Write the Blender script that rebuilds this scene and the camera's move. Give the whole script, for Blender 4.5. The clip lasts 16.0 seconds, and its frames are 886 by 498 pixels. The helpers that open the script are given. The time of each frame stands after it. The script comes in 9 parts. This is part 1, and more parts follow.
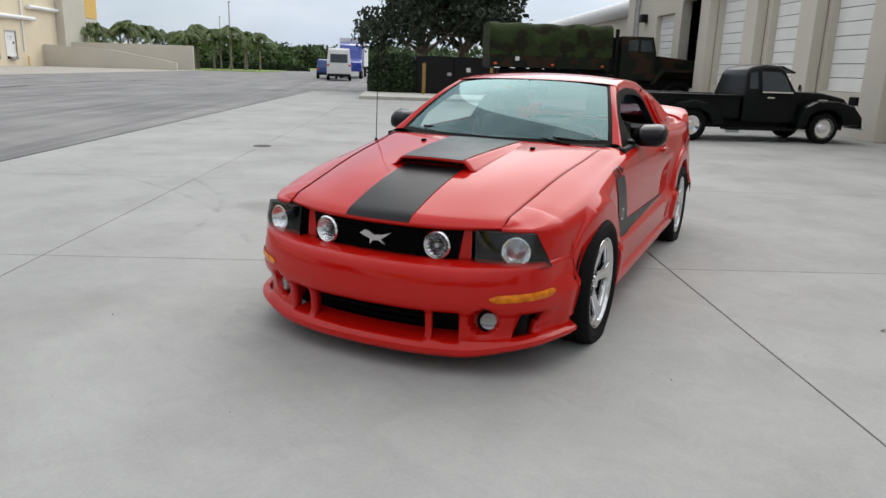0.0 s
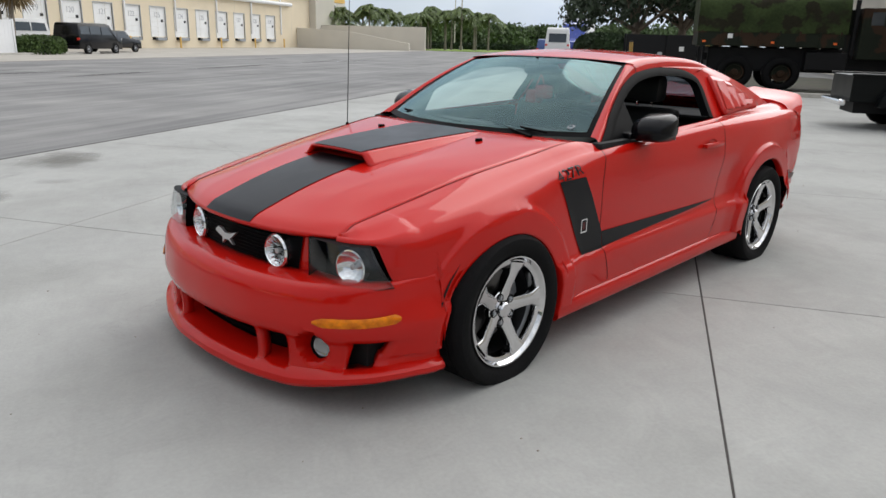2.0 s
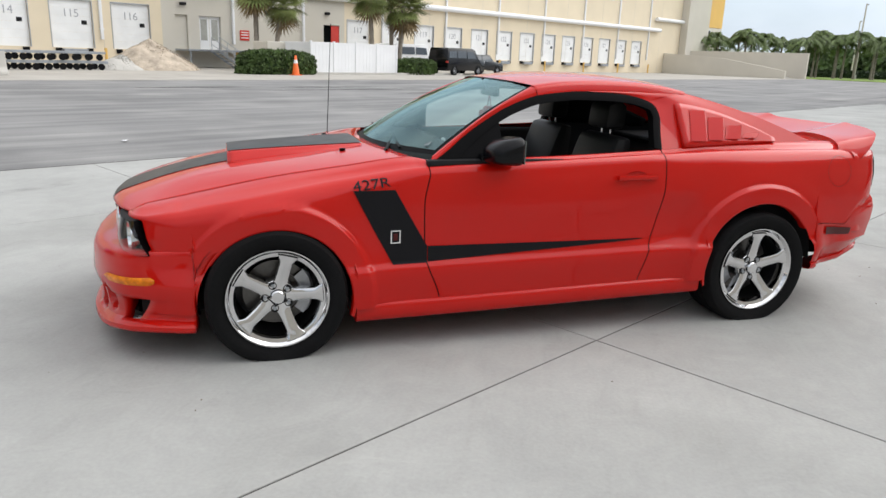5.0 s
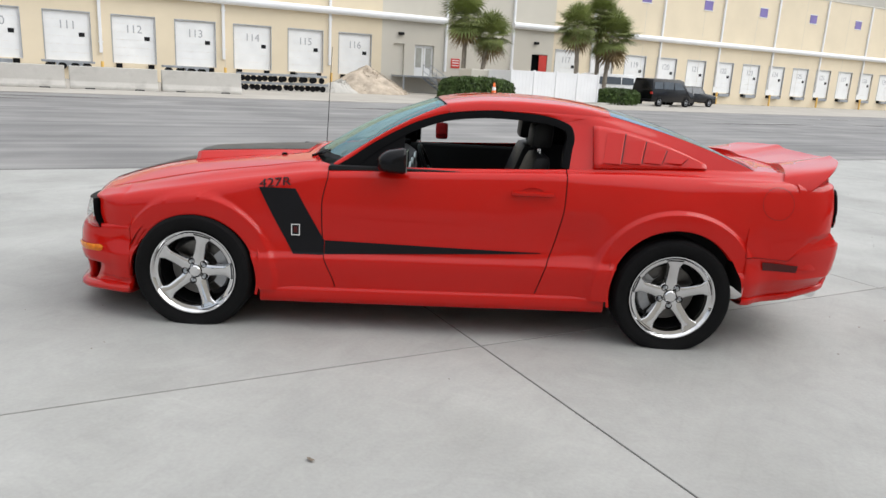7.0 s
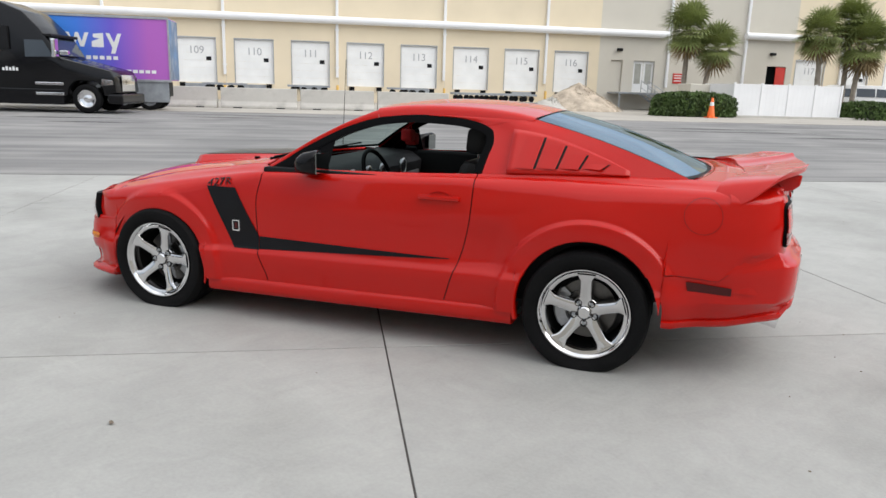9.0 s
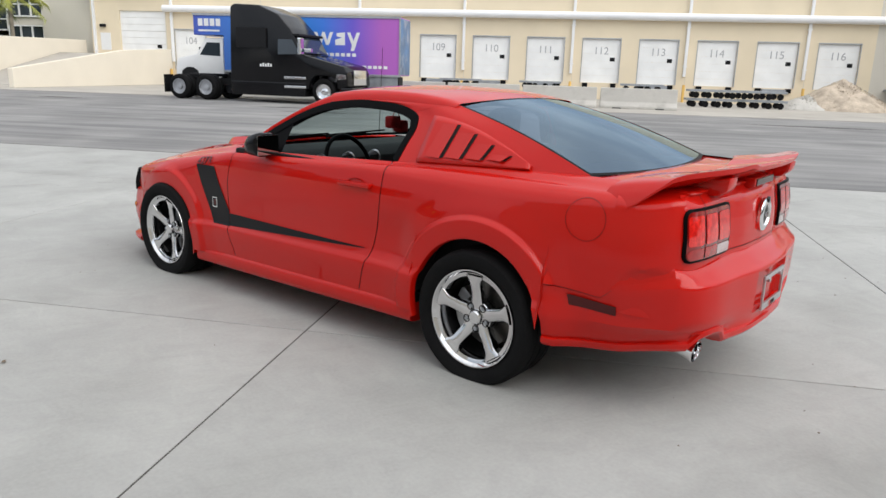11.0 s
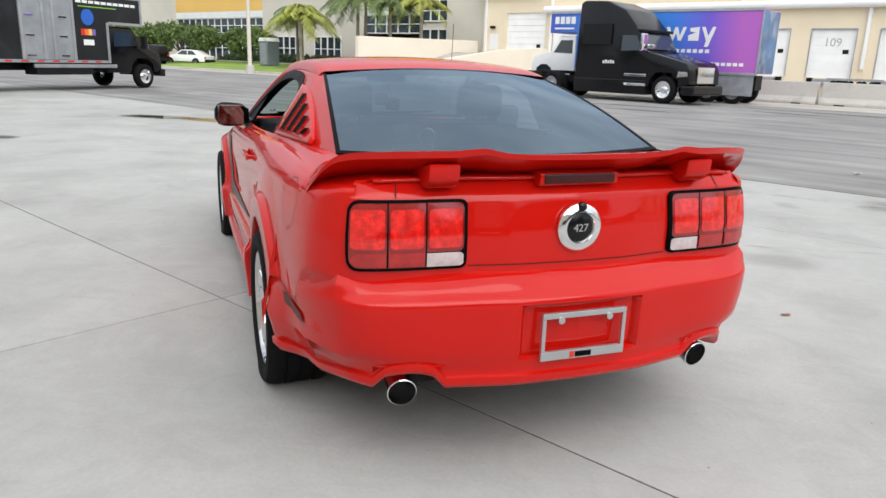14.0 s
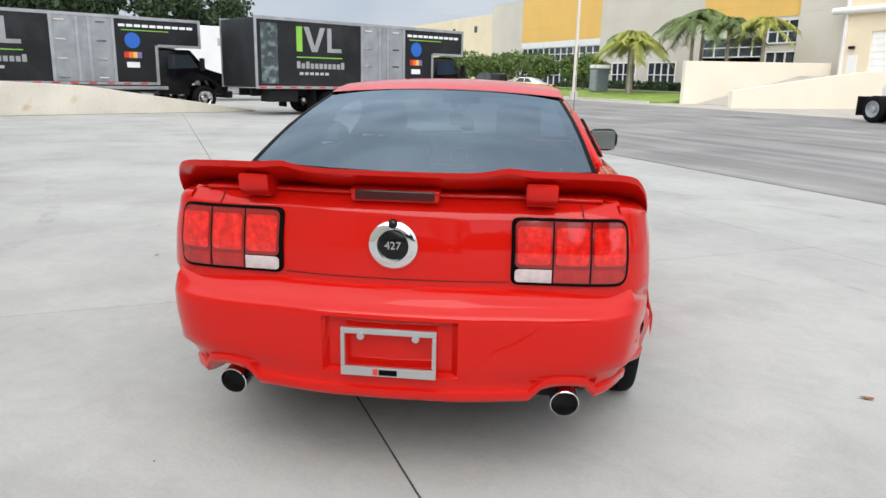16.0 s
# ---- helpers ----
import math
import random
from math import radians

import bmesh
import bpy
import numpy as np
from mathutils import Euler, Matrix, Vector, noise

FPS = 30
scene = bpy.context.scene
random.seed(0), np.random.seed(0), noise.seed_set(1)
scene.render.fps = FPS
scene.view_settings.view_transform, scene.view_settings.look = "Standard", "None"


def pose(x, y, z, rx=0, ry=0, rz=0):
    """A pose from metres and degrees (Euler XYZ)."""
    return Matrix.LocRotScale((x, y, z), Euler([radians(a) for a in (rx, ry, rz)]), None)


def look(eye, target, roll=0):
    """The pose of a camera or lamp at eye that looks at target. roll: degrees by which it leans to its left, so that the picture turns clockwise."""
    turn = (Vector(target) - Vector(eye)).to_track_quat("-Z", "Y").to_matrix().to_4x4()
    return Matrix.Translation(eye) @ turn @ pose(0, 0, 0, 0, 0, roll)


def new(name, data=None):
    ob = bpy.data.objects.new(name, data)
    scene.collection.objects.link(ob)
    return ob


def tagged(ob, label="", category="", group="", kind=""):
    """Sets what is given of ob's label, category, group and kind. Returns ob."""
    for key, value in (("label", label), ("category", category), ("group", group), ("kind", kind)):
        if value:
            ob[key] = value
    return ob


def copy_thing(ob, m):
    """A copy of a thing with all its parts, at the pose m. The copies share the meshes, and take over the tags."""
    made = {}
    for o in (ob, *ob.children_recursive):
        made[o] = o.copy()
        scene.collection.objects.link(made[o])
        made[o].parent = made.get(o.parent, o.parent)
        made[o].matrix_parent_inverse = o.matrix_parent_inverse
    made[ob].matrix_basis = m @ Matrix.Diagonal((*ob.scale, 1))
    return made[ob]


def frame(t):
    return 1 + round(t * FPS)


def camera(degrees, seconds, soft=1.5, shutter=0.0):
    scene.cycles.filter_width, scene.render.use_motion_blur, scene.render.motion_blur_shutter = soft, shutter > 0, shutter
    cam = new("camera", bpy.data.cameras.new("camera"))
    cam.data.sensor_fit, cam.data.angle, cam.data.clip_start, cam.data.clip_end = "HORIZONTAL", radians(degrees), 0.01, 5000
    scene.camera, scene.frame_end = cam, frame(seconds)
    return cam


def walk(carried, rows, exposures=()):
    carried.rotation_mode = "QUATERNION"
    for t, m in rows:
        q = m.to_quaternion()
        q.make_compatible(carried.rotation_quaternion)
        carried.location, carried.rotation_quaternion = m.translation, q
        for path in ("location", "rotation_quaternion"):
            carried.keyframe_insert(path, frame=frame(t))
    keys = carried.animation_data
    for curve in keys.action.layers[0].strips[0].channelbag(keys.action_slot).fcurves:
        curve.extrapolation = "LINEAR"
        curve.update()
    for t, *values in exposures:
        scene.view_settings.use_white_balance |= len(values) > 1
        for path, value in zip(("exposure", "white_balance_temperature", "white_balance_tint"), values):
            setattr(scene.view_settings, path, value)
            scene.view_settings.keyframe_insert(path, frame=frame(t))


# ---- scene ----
cam = camera(63.5, 16.0)
PATH = [
    (0, (-5.004, -1.723, 1.38), (-3.254, -0.889, 0.889), 1.9),
    (0.5, (-4.654, -2.001, 1.367), (-2.974, -1.045, 0.854), 2.3),
    (1, (-4.317, -2.198, 1.374), (-2.737, -1.107, 0.816), 3.3),
    (1.5, (-3.906, -2.382, 1.382), (-2.404, -1.182, 0.831), 1.3),
    (2, (-3.613, -2.667, 1.397), (-2.224, -1.34, 0.838), 1.5),
    (2.5, (-3.26, -2.936, 1.393), (-2.014, -1.479, 0.823), 1.4),
    (3, (-2.978, -3.278, 1.405), (-1.843, -1.719, 0.873), 1.8),
    (3.5, (-2.661, -3.613, 1.419), (-1.627, -1.981, 0.903), 1.8),
    (4, (-2.323, -3.853, 1.428), (-1.439, -2.137, 0.903), 2.2),
    (6.5, (-0.385, -4.681, 1.472), (-0.235, -2.747, 0.982), 2.5),
    (7, (0.04, -4.815, 1.472), (0.044, -2.872, 0.996), 3.1),
    (7.5, (0.546, -4.821, 1.464), (0.384, -2.884, 0.995), 1.4),
    (8, (0.976, -4.759, 1.466), (0.64, -2.833, 1.042), 1.0),
    (8.5, (1.433, -4.693, 1.468), (0.974, -2.797, 1.026), 2.1),
    (9, (1.81, -4.55, 1.464), (1.182, -2.706, 1.012), 1.7),
    (11.5, (3.551, -3.228, 1.429), (2.246, -1.789, 0.952), 2.6),
    (12, (3.771, -2.89, 1.406), (2.377, -1.535, 0.937), 3.3),
    (12.5, (4.019, -2.47, 1.419), (2.476, -1.289, 0.946), 2.3),
    (13, (4.127, -2.043, 1.393), (2.495, -0.99, 0.914), 1.5),
    (13.5, (4.266, -1.611, 1.382), (2.522, -0.756, 0.904), 2.8),
    (14, (4.366, -1.222, 1.357), (2.555, -0.544, 0.847), 1.9),
    (14.5, (4.46, -0.845, 1.378), (2.583, -0.349, 0.897), 0.6),
    (15, (4.549, -0.414, 1.386), (2.627, -0.162, 0.894), 2.0),
    (15.5, (4.553, -0.037, 1.374), (2.622, -0.047, 0.852), 0.8),
    (16, (4.597, 0.405, 1.373), (2.663, 0.194, 0.906), 1.3),
]
walk(cam, [(t, look(eye, target, roll)) for t, eye, target, roll in PATH],
     exposures=[(0, -0.29), (0.5, -0.39), (1, -0.35), (2, -0.24), (3.5, -0.04), (7, 0.05), (9, 0.02), (11.5, -0.03), (12.5, -0.04), (13, 0.0), (14, 0.14), (15, 0.19), (16, 0.22)])

# ---- light ----
world = bpy.data.worlds.new("sky")
scene.world = world
world.use_nodes = True
wn, wl = world.node_tree.nodes, world.node_tree.links
wn.clear()
SUN_EL, SUN_AZ = 40.0, 2.0
sky = wn.new("ShaderNodeTexSky")
sky.sky_type, sky.sun_disc = "NISHITA", False
sky.sun_elevation, sky.sun_rotation = radians(SUN_EL), radians(90 - SUN_AZ)
sky.air_density, sky.dust_density, sky.ozone_density = 1.0, 0.8, 1.5
crd = wn.new("ShaderNodeTexCoord")
mp = wn.new("ShaderNodeMapping")
mp.inputs["Scale"].default_value = (1.0, 1.0, 2.6)
cl = wn.new("ShaderNodeTexNoise")
cl.inputs["Scale"].default_value, cl.inputs["Detail"].default_value, cl.inputs["Roughness"].default_value = 2.6, 7.0, 0.55
rmp = wn.new("ShaderNodeValToRGB")
rmp.color_ramp.elements[0].position, rmp.color_ramp.elements[0].color = 0.38, (0.70, 0.70, 0.70, 1)
rmp.color_ramp.elements[1].position, rmp.color_ramp.elements[1].color = 0.60, (1, 1, 1, 1)
shade = wn.new("ShaderNodeTexNoise")
shade.inputs["Scale"].default_value, shade.inputs["Detail"].default_value = 5.0, 4.0
srmp = wn.new("ShaderNodeValToRGB")
srmp.color_ramp.elements[0].position, srmp.color_ramp.elements[0].color = 0.3, (8.8, 9.2, 9.9, 1)
srmp.color_ramp.elements[1].position, srmp.color_ramp.elements[1].color = 0.7, (11.0, 11.1, 11.3, 1)
mixw = wn.new("ShaderNodeMixRGB")
bgn = wn.new("ShaderNodeBackground")
bgn.inputs["Strength"].default_value = 0.114
won = wn.new("ShaderNodeOutputWorld")
wl.new(crd.outputs["Generated"], mp.inputs["Vector"])
wl.new(mp.outputs["Vector"], cl.inputs["Vector"])
wl.new(mp.outputs["Vector"], shade.inputs["Vector"])
wl.new(cl.outputs["Fac"], rmp.inputs["Fac"])
wl.new(shade.outputs["Fac"], srmp.inputs["Fac"])
wl.new(rmp.outputs["Color"], mixw.inputs["Fac"])
wl.new(sky.outputs["Color"], mixw.inputs["Color1"])
wl.new(srmp.outputs["Color"], mixw.inputs["Color2"])
sepw, elev, dimw = wn.new("ShaderNodeSeparateXYZ"), wn.new("ShaderNodeMapRange"), wn.new("ShaderNodeMixRGB")
elev.inputs["From Min"].default_value, elev.inputs["From Max"].default_value = 0.0, 0.9
hue = wn.new("ShaderNodeValToRGB")
hue.color_ramp.elements[0].position, hue.color_ramp.elements[0].color = 0.0, (0.56, 0.62, 0.69, 1)
hue.color_ramp.elements[1].position, hue.color_ramp.elements[1].color = 1.0, (1.56, 1.54, 1.51, 1)
dimw.blend_type, dimw.inputs["Fac"].default_value = "MULTIPLY", 1.0
wl.new(crd.outputs["Generated"], sepw.inputs["Vector"])
wl.new(sepw.outputs["Z"], elev.inputs["Value"])
wl.new(mixw.outputs["Color"], dimw.inputs["Color1"])
wl.new(elev.outputs["Result"], hue.inputs["Fac"])
wl.new(hue.outputs["Color"], dimw.inputs["Color2"])
# the clouds are brighter towards the hidden sun
glow, side_w = wn.new("ShaderNodeMapRange"), wn.new("ShaderNodeMixRGB")
glow.inputs["From Min"].default_value, glow.inputs["From Max"].default_value = -1.0, 1.0
glow.inputs["To Min"].default_value, glow.inputs["To Max"].default_value = 0.68, 1.26
side_w.blend_type, side_w.inputs["Fac"].default_value = "MULTIPLY", 1.0
wl.new(sepw.outputs["X"], glow.inputs["Value"])
wl.new(dimw.outputs["Color"], side_w.inputs["Color1"])
wl.new(glow.outputs["Result"], side_w.inputs["Color2"])
wl.new(side_w.outputs["Color"], bgn.inputs["Color"])
wl.new(bgn.outputs["Background"], won.inputs["Surface"])

sun = new("sun", bpy.data.lights.new("sun", "SUN"))
sun.data.energy, sun.data.angle, sun.data.color = 1.75, radians(60), (1.0, 0.96, 0.9)
_d = Vector((math.cos(radians(SUN_EL)) * math.cos(radians(SUN_AZ)), math.cos(radians(SUN_EL)) * math.sin(radians(SUN_AZ)), math.sin(radians(SUN_EL))))
sun.matrix_world = look(_d * 50, (0, 0, 0))
tagged(sun, "hazy sun behind thin cloud", "sun", kind="structure")
scene.view_settings.exposure = 0.0

# ---- materials ----


def material(name, color, rough=0.6, metal=0.0, vary=0.12, scale=3.0, fine=60.0, bump=0.0, coat=0.0, spec=0.5, alt=None, alt_at=(0.5, 0.75), rnd=0.0, trans=0.0, emit=0.0, placed="Object"):
    """A surface with broad and fine variation of its colour, roughness and relief; alt: a second colour that shows in blotches."""
    m = bpy.data.materials.new(name)
    m.use_nodes = True
    n, l = m.node_tree.nodes, m.node_tree.links
    p = n["Principled BSDF"]
    p.inputs["Roughness"].default_value, p.inputs["Metallic"].default_value = rough, metal
    p.inputs["Specular IOR Level"].default_value = spec
    if coat:
        p.inputs["Coat Weight"].default_value, p.inputs["Coat Roughness"].default_value = coat, 0.03
    if trans:
        p.inputs["Transmission Weight"].default_value = trans
    if emit:
        p.inputs["Emission Color"].default_value, p.inputs["Emission Strength"].default_value = (*color, 1), emit
    if vary == 0 and not bump and alt is None:
        p.inputs["Base Color"].default_value = (*color, 1)
        return m
    c = n.new("ShaderNodeTexCoord")
    big, small = n.new("ShaderNodeTexNoise"), n.new("ShaderNodeTexNoise")
    big.inputs["Scale"].default_value, big.inputs["Detail"].default_value = scale, 5.0
    small.inputs["Scale"].default_value, small.inputs["Detail"].default_value = fine, 4.0
    src = n.new("ShaderNodeNewGeometry").outputs["Position"] if placed == "World" else c.outputs["Object"]
    for t in (big, small):
        l.new(src, t.inputs["Vector"])
    ramp = n.new("ShaderNodeValToRGB")
    e = ramp.color_ramp.elements
    e[0].position, e[1].position = 0.3, 0.7
    e[0].color = (*[v * (1 - vary) for v in color], 1)
    e[1].color = (*[min(1, v * (1 + vary)) for v in color], 1)
    l.new(big.outputs["Fac"], ramp.inputs["Fac"])
    last = ramp.outputs["Color"]
    if alt is not None:
        blot, mx, rr = n.new("ShaderNodeTexNoise"), n.new("ShaderNodeMixRGB"), n.new("ShaderNodeValToRGB")
        blot.inputs["Scale"].default_value, blot.inputs["Detail"].default_value = scale * 1.7, 3.0
        rr.color_ramp.elements[0].position, rr.color_ramp.elements[1].position = alt_at
        l.new(src, blot.inputs["Vector"])
        l.new(blot.outputs["Fac"], rr.inputs["Fac"])
        l.new(rr.outputs["Color"], mx.inputs["Fac"])
        l.new(last, mx.inputs["Color1"])
        mx.inputs["Color2"].default_value = (*alt, 1)
        last = mx.outputs["Color"]
    mul = n.new("ShaderNodeMixRGB")
    mul.blend_type = "MULTIPLY"
    mul.inputs["Fac"].default_value = 1.0
    fr = n.new("ShaderNodeValToRGB")
    fr.color_ramp.elements[0].position, fr.color_ramp.elements[1].position = 0.3, 0.7
    g = 1 - vary * 0.7
    fr.color_ramp.elements[0].color, fr.color_ramp.elements[1].color = (g, g, g, 1), (1, 1, 1, 1)
    l.new(small.outputs["Fac"], fr.inputs["Fac"])
    l.new(last, mul.inputs["Color1"])
    l.new(fr.outputs["Color"], mul.inputs["Color2"])
    last = mul.outputs["Color"]
    if rnd:
        oi, mm, mr = n.new("ShaderNodeObjectInfo"), n.new("ShaderNodeMixRGB"), n.new("ShaderNodeMapRange")
        mr.inputs["To Min"].default_value, mr.inputs["To Max"].default_value = 1 - rnd, 1.0
        mm.blend_type, mm.inputs["Fac"].default_value = "MULTIPLY", 1.0
        l.new(oi.outputs["Random"], mr.inputs["Value"])
        l.new(last, mm.inputs["Color1"])
        l.new(mr.outputs["Result"], mm.inputs["Color2"])
        last = mm.outputs["Color"]
    l.new(last, p.inputs["Base Color"])
    mr2 = n.new("ShaderNodeMapRange")
    mr2.inputs["To Min"].default_value, mr2.inputs["To Max"].default_value = max(0.0, rough - 0.08), min(1.0, rough + 0.08)
    l.new(big.outputs["Fac"], mr2.inputs["Value"])
    l.new(mr2.outputs["Result"], p.inputs["Roughness"])
    if bump:
        b = n.new("ShaderNodeBump")
        b.inputs["Strength"].default_value, b.inputs["Distance"].default_value = bump, 0.01
        l.new(small.outputs["Fac"], b.inputs["Height"])
        l.new(b.outputs["Normal"], p.inputs["Normal"])
    return m


def glass(name, color, alpha, rough=0.02, f0=0.05, gloss=(1, 1, 1)):
    """Thin tinted glass: a see-through tint under a clear gloss."""
    m = bpy.data.materials.new(name)
    m.use_nodes = True
    n, l = m.node_tree.nodes, m.node_tree.links
    n.remove(n["Principled BSDF"])
    t, g, mx, f = n.new("ShaderNodeBsdfTransparent"), n.new("ShaderNodeBsdfGlossy"), n.new("ShaderNodeMixShader"), n.new("ShaderNodeLayerWeight")
    pw, mr = n.new("ShaderNodeMath"), n.new("ShaderNodeMapRange")
    t.inputs["Color"].default_value = (*[c * alpha for c in color], 1)
    g.inputs["Roughness"].default_value = rough
    g.inputs["Color"].default_value = (*gloss, 1)
    f.inputs["Blend"].default_value = 0.5
    pw.operation, pw.inputs[1].default_value = "POWER", 5.0
    mr.inputs["To Min"].default_value, mr.inputs["To Max"].default_value = f0, 1.0
    l.new(f.outputs["Facing"], pw.inputs[0])
    l.new(pw.outputs[0], mr.inputs["Value"])
    l.new(mr.outputs["Result"], mx.inputs["Fac"])
    l.new(t.outputs["BSDF"], mx.inputs[1])
    l.new(g.outputs["BSDF"], mx.inputs[2])
    l.new(mx.outputs["Shader"], n["Material Output"].inputs["Surface"])
    return m


CONCRETE = material("pad_concrete", (0.395, 0.396, 0.381), 0.82, vary=0.10, scale=0.55, fine=55, bump=0.12, alt=(0.305, 0.305, 0.29), alt_at=(0.47, 0.80), rnd=0.07, spec=0.3, placed="World")
JOINT = material("joint_filler", (0.055, 0.05, 0.047), 0.9, vary=0.3, scale=4, bump=0.2)
ASPHALT = material("asphalt", (0.212, 0.210, 0.208), 0.88, vary=0.16, scale=0.25, fine=30, bump=0.2, alt=(0.29, 0.286, 0.278), alt_at=(0.45, 0.72), spec=0.3)
APRON = material("apron_concrete", (0.40, 0.375, 0.335), 0.85, vary=0.1, scale=0.4, fine=30, bump=0.1, alt=(0.29, 0.265, 0.23), alt_at=(0.55, 0.85), spec=0.3)
GRASS = material("grass", (0.20, 0.30, 0.045), 0.9, vary=0.3, scale=0.7, fine=40, bump=0.4)
CREAM = material("cream_render", (0.78, 0.67, 0.49), 0.85, vary=0.05, scale=0.35, fine=25, bump=0.06)
GREYW = material("grey_render", (0.62, 0.58, 0.50), 0.85, vary=0.05, scale=0.3, fine=25, bump=0.06)
RAMPW = material("ramp_render", (0.74, 0.68, 0.57), 0.85, vary=0.06, scale=0.3, fine=25, bump=0.06)
PALEW = material("pale_render", (0.62, 0.58, 0.50), 0.85, vary=0.06, scale=0.3, fine=25, bump=0.06)
YELLOW = material("yellow_render", (0.80, 0.50, 0.14), 0.8, vary=0.05, scale=0.3, fine=25, bump=0.05)
WHITEP = material("white_paint", (0.80, 0.80, 0.79), 0.5, vary=0.04, scale=1.0, fine=30)
WHITED = material("white_door_paint", (0.86, 0.86, 0.84), 0.55, vary=0.05, scale=1.2, fine=30)
WPVC = material("white_vinyl", (0.84, 0.84, 0.84), 0.4, vary=0.03, scale=1.0, fine=20)
LETTER = material("grey_lettering", (0.42, 0.42, 0.43), 0.7, vary=0.05, scale=4)
RUBBER = material("rubber", (0.008, 0.008, 0.0085), 0.8, spec=0.12, vary=0.25, scale=5, fine=80, bump=0.2)
BLACKM = material("black_metal", (0.008, 0.008, 0.009), 0.6, spec=0.25, vary=0.2, scale=3)
BLACKG = material("black_gloss_paint", (0.004, 0.004, 0.005), 0.18, vary=0.2, scale=2, spec=0.35)
STEEL = material("galvanised_steel", (0.45, 0.46, 0.48), 0.45, metal=0.7, vary=0.15, scale=3)
CHROME = material("chrome", (0.86, 0.86, 0.87), 0.07, metal=1.0, vary=0.03, scale=6)
GREYMET = material("grey_metal", (0.33, 0.35, 0.37), 0.5, metal=0.4, vary=0.15, scale=3)
PIPE = material("white_pipe", (0.82, 0.82, 0.82), 0.35, vary=0.03, scale=1)
# near black that stands in for the shade inside openings and slots
SHADEIN = material("painted_interior_shade", (0.006, 0.012, 0.013), 0.8, vary=0.2, scale=3)
WINGLASS = material("window_glass", (0.03, 0.04, 0.05), 0.06, vary=0.2, scale=0.8, spec=0.8)
PURPLEW = material("purple_window", (0.22, 0.17, 0.42), 0.15, vary=0.1, scale=1)
RED = material("red_paint", (0.60, 0.035, 0.02), 0.4, vary=0.08, scale=2)
ORANGE = material("orange_plastic", (0.90, 0.16, 0.02), 0.45, vary=0.08, scale=4)
BARRIER = material("barrier_concrete", (0.50, 0.48, 0.44), 0.85, vary=0.1, scale=0.8, fine=25, bump=0.15, alt=(0.36, 0.34, 0.31), alt_at=(0.55, 0.8))
GRAVEL = material("gravel", (0.50, 0.42, 0.33), 0.95, vary=0.3, scale=2.0, fine=14, bump=0.8)
HEDGE = material("hedge_leaves", (0.075, 0.125, 0.028), 0.7, vary=0.5, scale=1.5, fine=9)
STREETL = material("street_tree_leaves", (0.11, 0.17, 0.04), 0.7, vary=0.5, scale=1.5, fine=9)
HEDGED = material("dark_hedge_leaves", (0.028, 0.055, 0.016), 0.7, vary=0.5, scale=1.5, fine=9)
TREEL = material("tree_leaves", (0.026, 0.045, 0.018), 0.65, vary=0.5, scale=1.0, fine=8)
PALML = material("palm_leaves", (0.11, 0.16, 0.04), 0.6, vary=0.4, scale=0.8, fine=5)
FANL = material("fan_palm_leaves", (0.23, 0.27, 0.08), 0.6, vary=0.4, scale=0.8, fine=5)
PALMY = material("yellow_green_palm_leaves", (0.30, 0.32, 0.05), 0.6, vary=0.4, scale=0.8, fine=5)
PALMD = material("dry_palm_leaves", (0.22, 0.15, 0.065), 0.8, vary=0.3, scale=1, fine=5)
WOODL = material("far_tree_leaves", (0.08, 0.125, 0.042), 0.8, vary=0.5, scale=0.15, fine=1.2)
BARK = material("bark", (0.20, 0.16, 0.12), 0.9, vary=0.3, scale=3, fine=20, bump=0.5)
PBARK = material("palm_bark", (0.30, 0.26, 0.21), 0.9, vary=0.25, scale=3, fine=12, bump=0.5)

# long pale and dark tracks on the asphalt, along the docks
_n, _l = ASPHALT.node_tree.nodes, ASPHALT.node_tree.links
_pb = _n["Principled BSDF"]
_src = _pb.inputs["Base Color"].links[0].from_socket
_geo, _map, _st, _rr, _mu = _n.new("ShaderNodeNewGeometry"), _n.new("ShaderNodeMapping"), _n.new("ShaderNodeTexNoise"), _n.new("ShaderNodeValToRGB"), _n.new("ShaderNodeMixRGB")
_map.vector_type = "TEXTURE"
_map.inputs["Rotation"].default_value = (0, 0, radians(29.4))
_map.inputs["Scale"].default_value = (15.0, 0.55, 1.0)
_st.inputs["Scale"].default_value, _st.inputs["Detail"].default_value, _st.inputs["Roughness"].default_value = 1.0, 6.0, 0.65
_rr.color_ramp.elements[0].position, _rr.color_ramp.elements[0].color = 0.34, (0.74, 0.74, 0.75, 1)
_rr.color_ramp.elements[1].position, _rr.color_ramp.elements[1].color = 0.62, (1.16, 1.15, 1.14, 1)
_mu.blend_type, _mu.inputs["Fac"].default_value = "MULTIPLY", 1.0
_l.new(_geo.outputs["Position"], _map.inputs["Vector"])
_l.new(_map.outputs["Vector"], _st.inputs["Vector"])
_l.new(_st.outputs["Fac"], _rr.inputs["Fac"])
_l.new(_src, _mu.inputs["Color1"])
_l.new(_rr.outputs["Color"], _mu.inputs["Color2"])
_l.new(_mu.outputs["Color"], _pb.inputs["Base Color"])

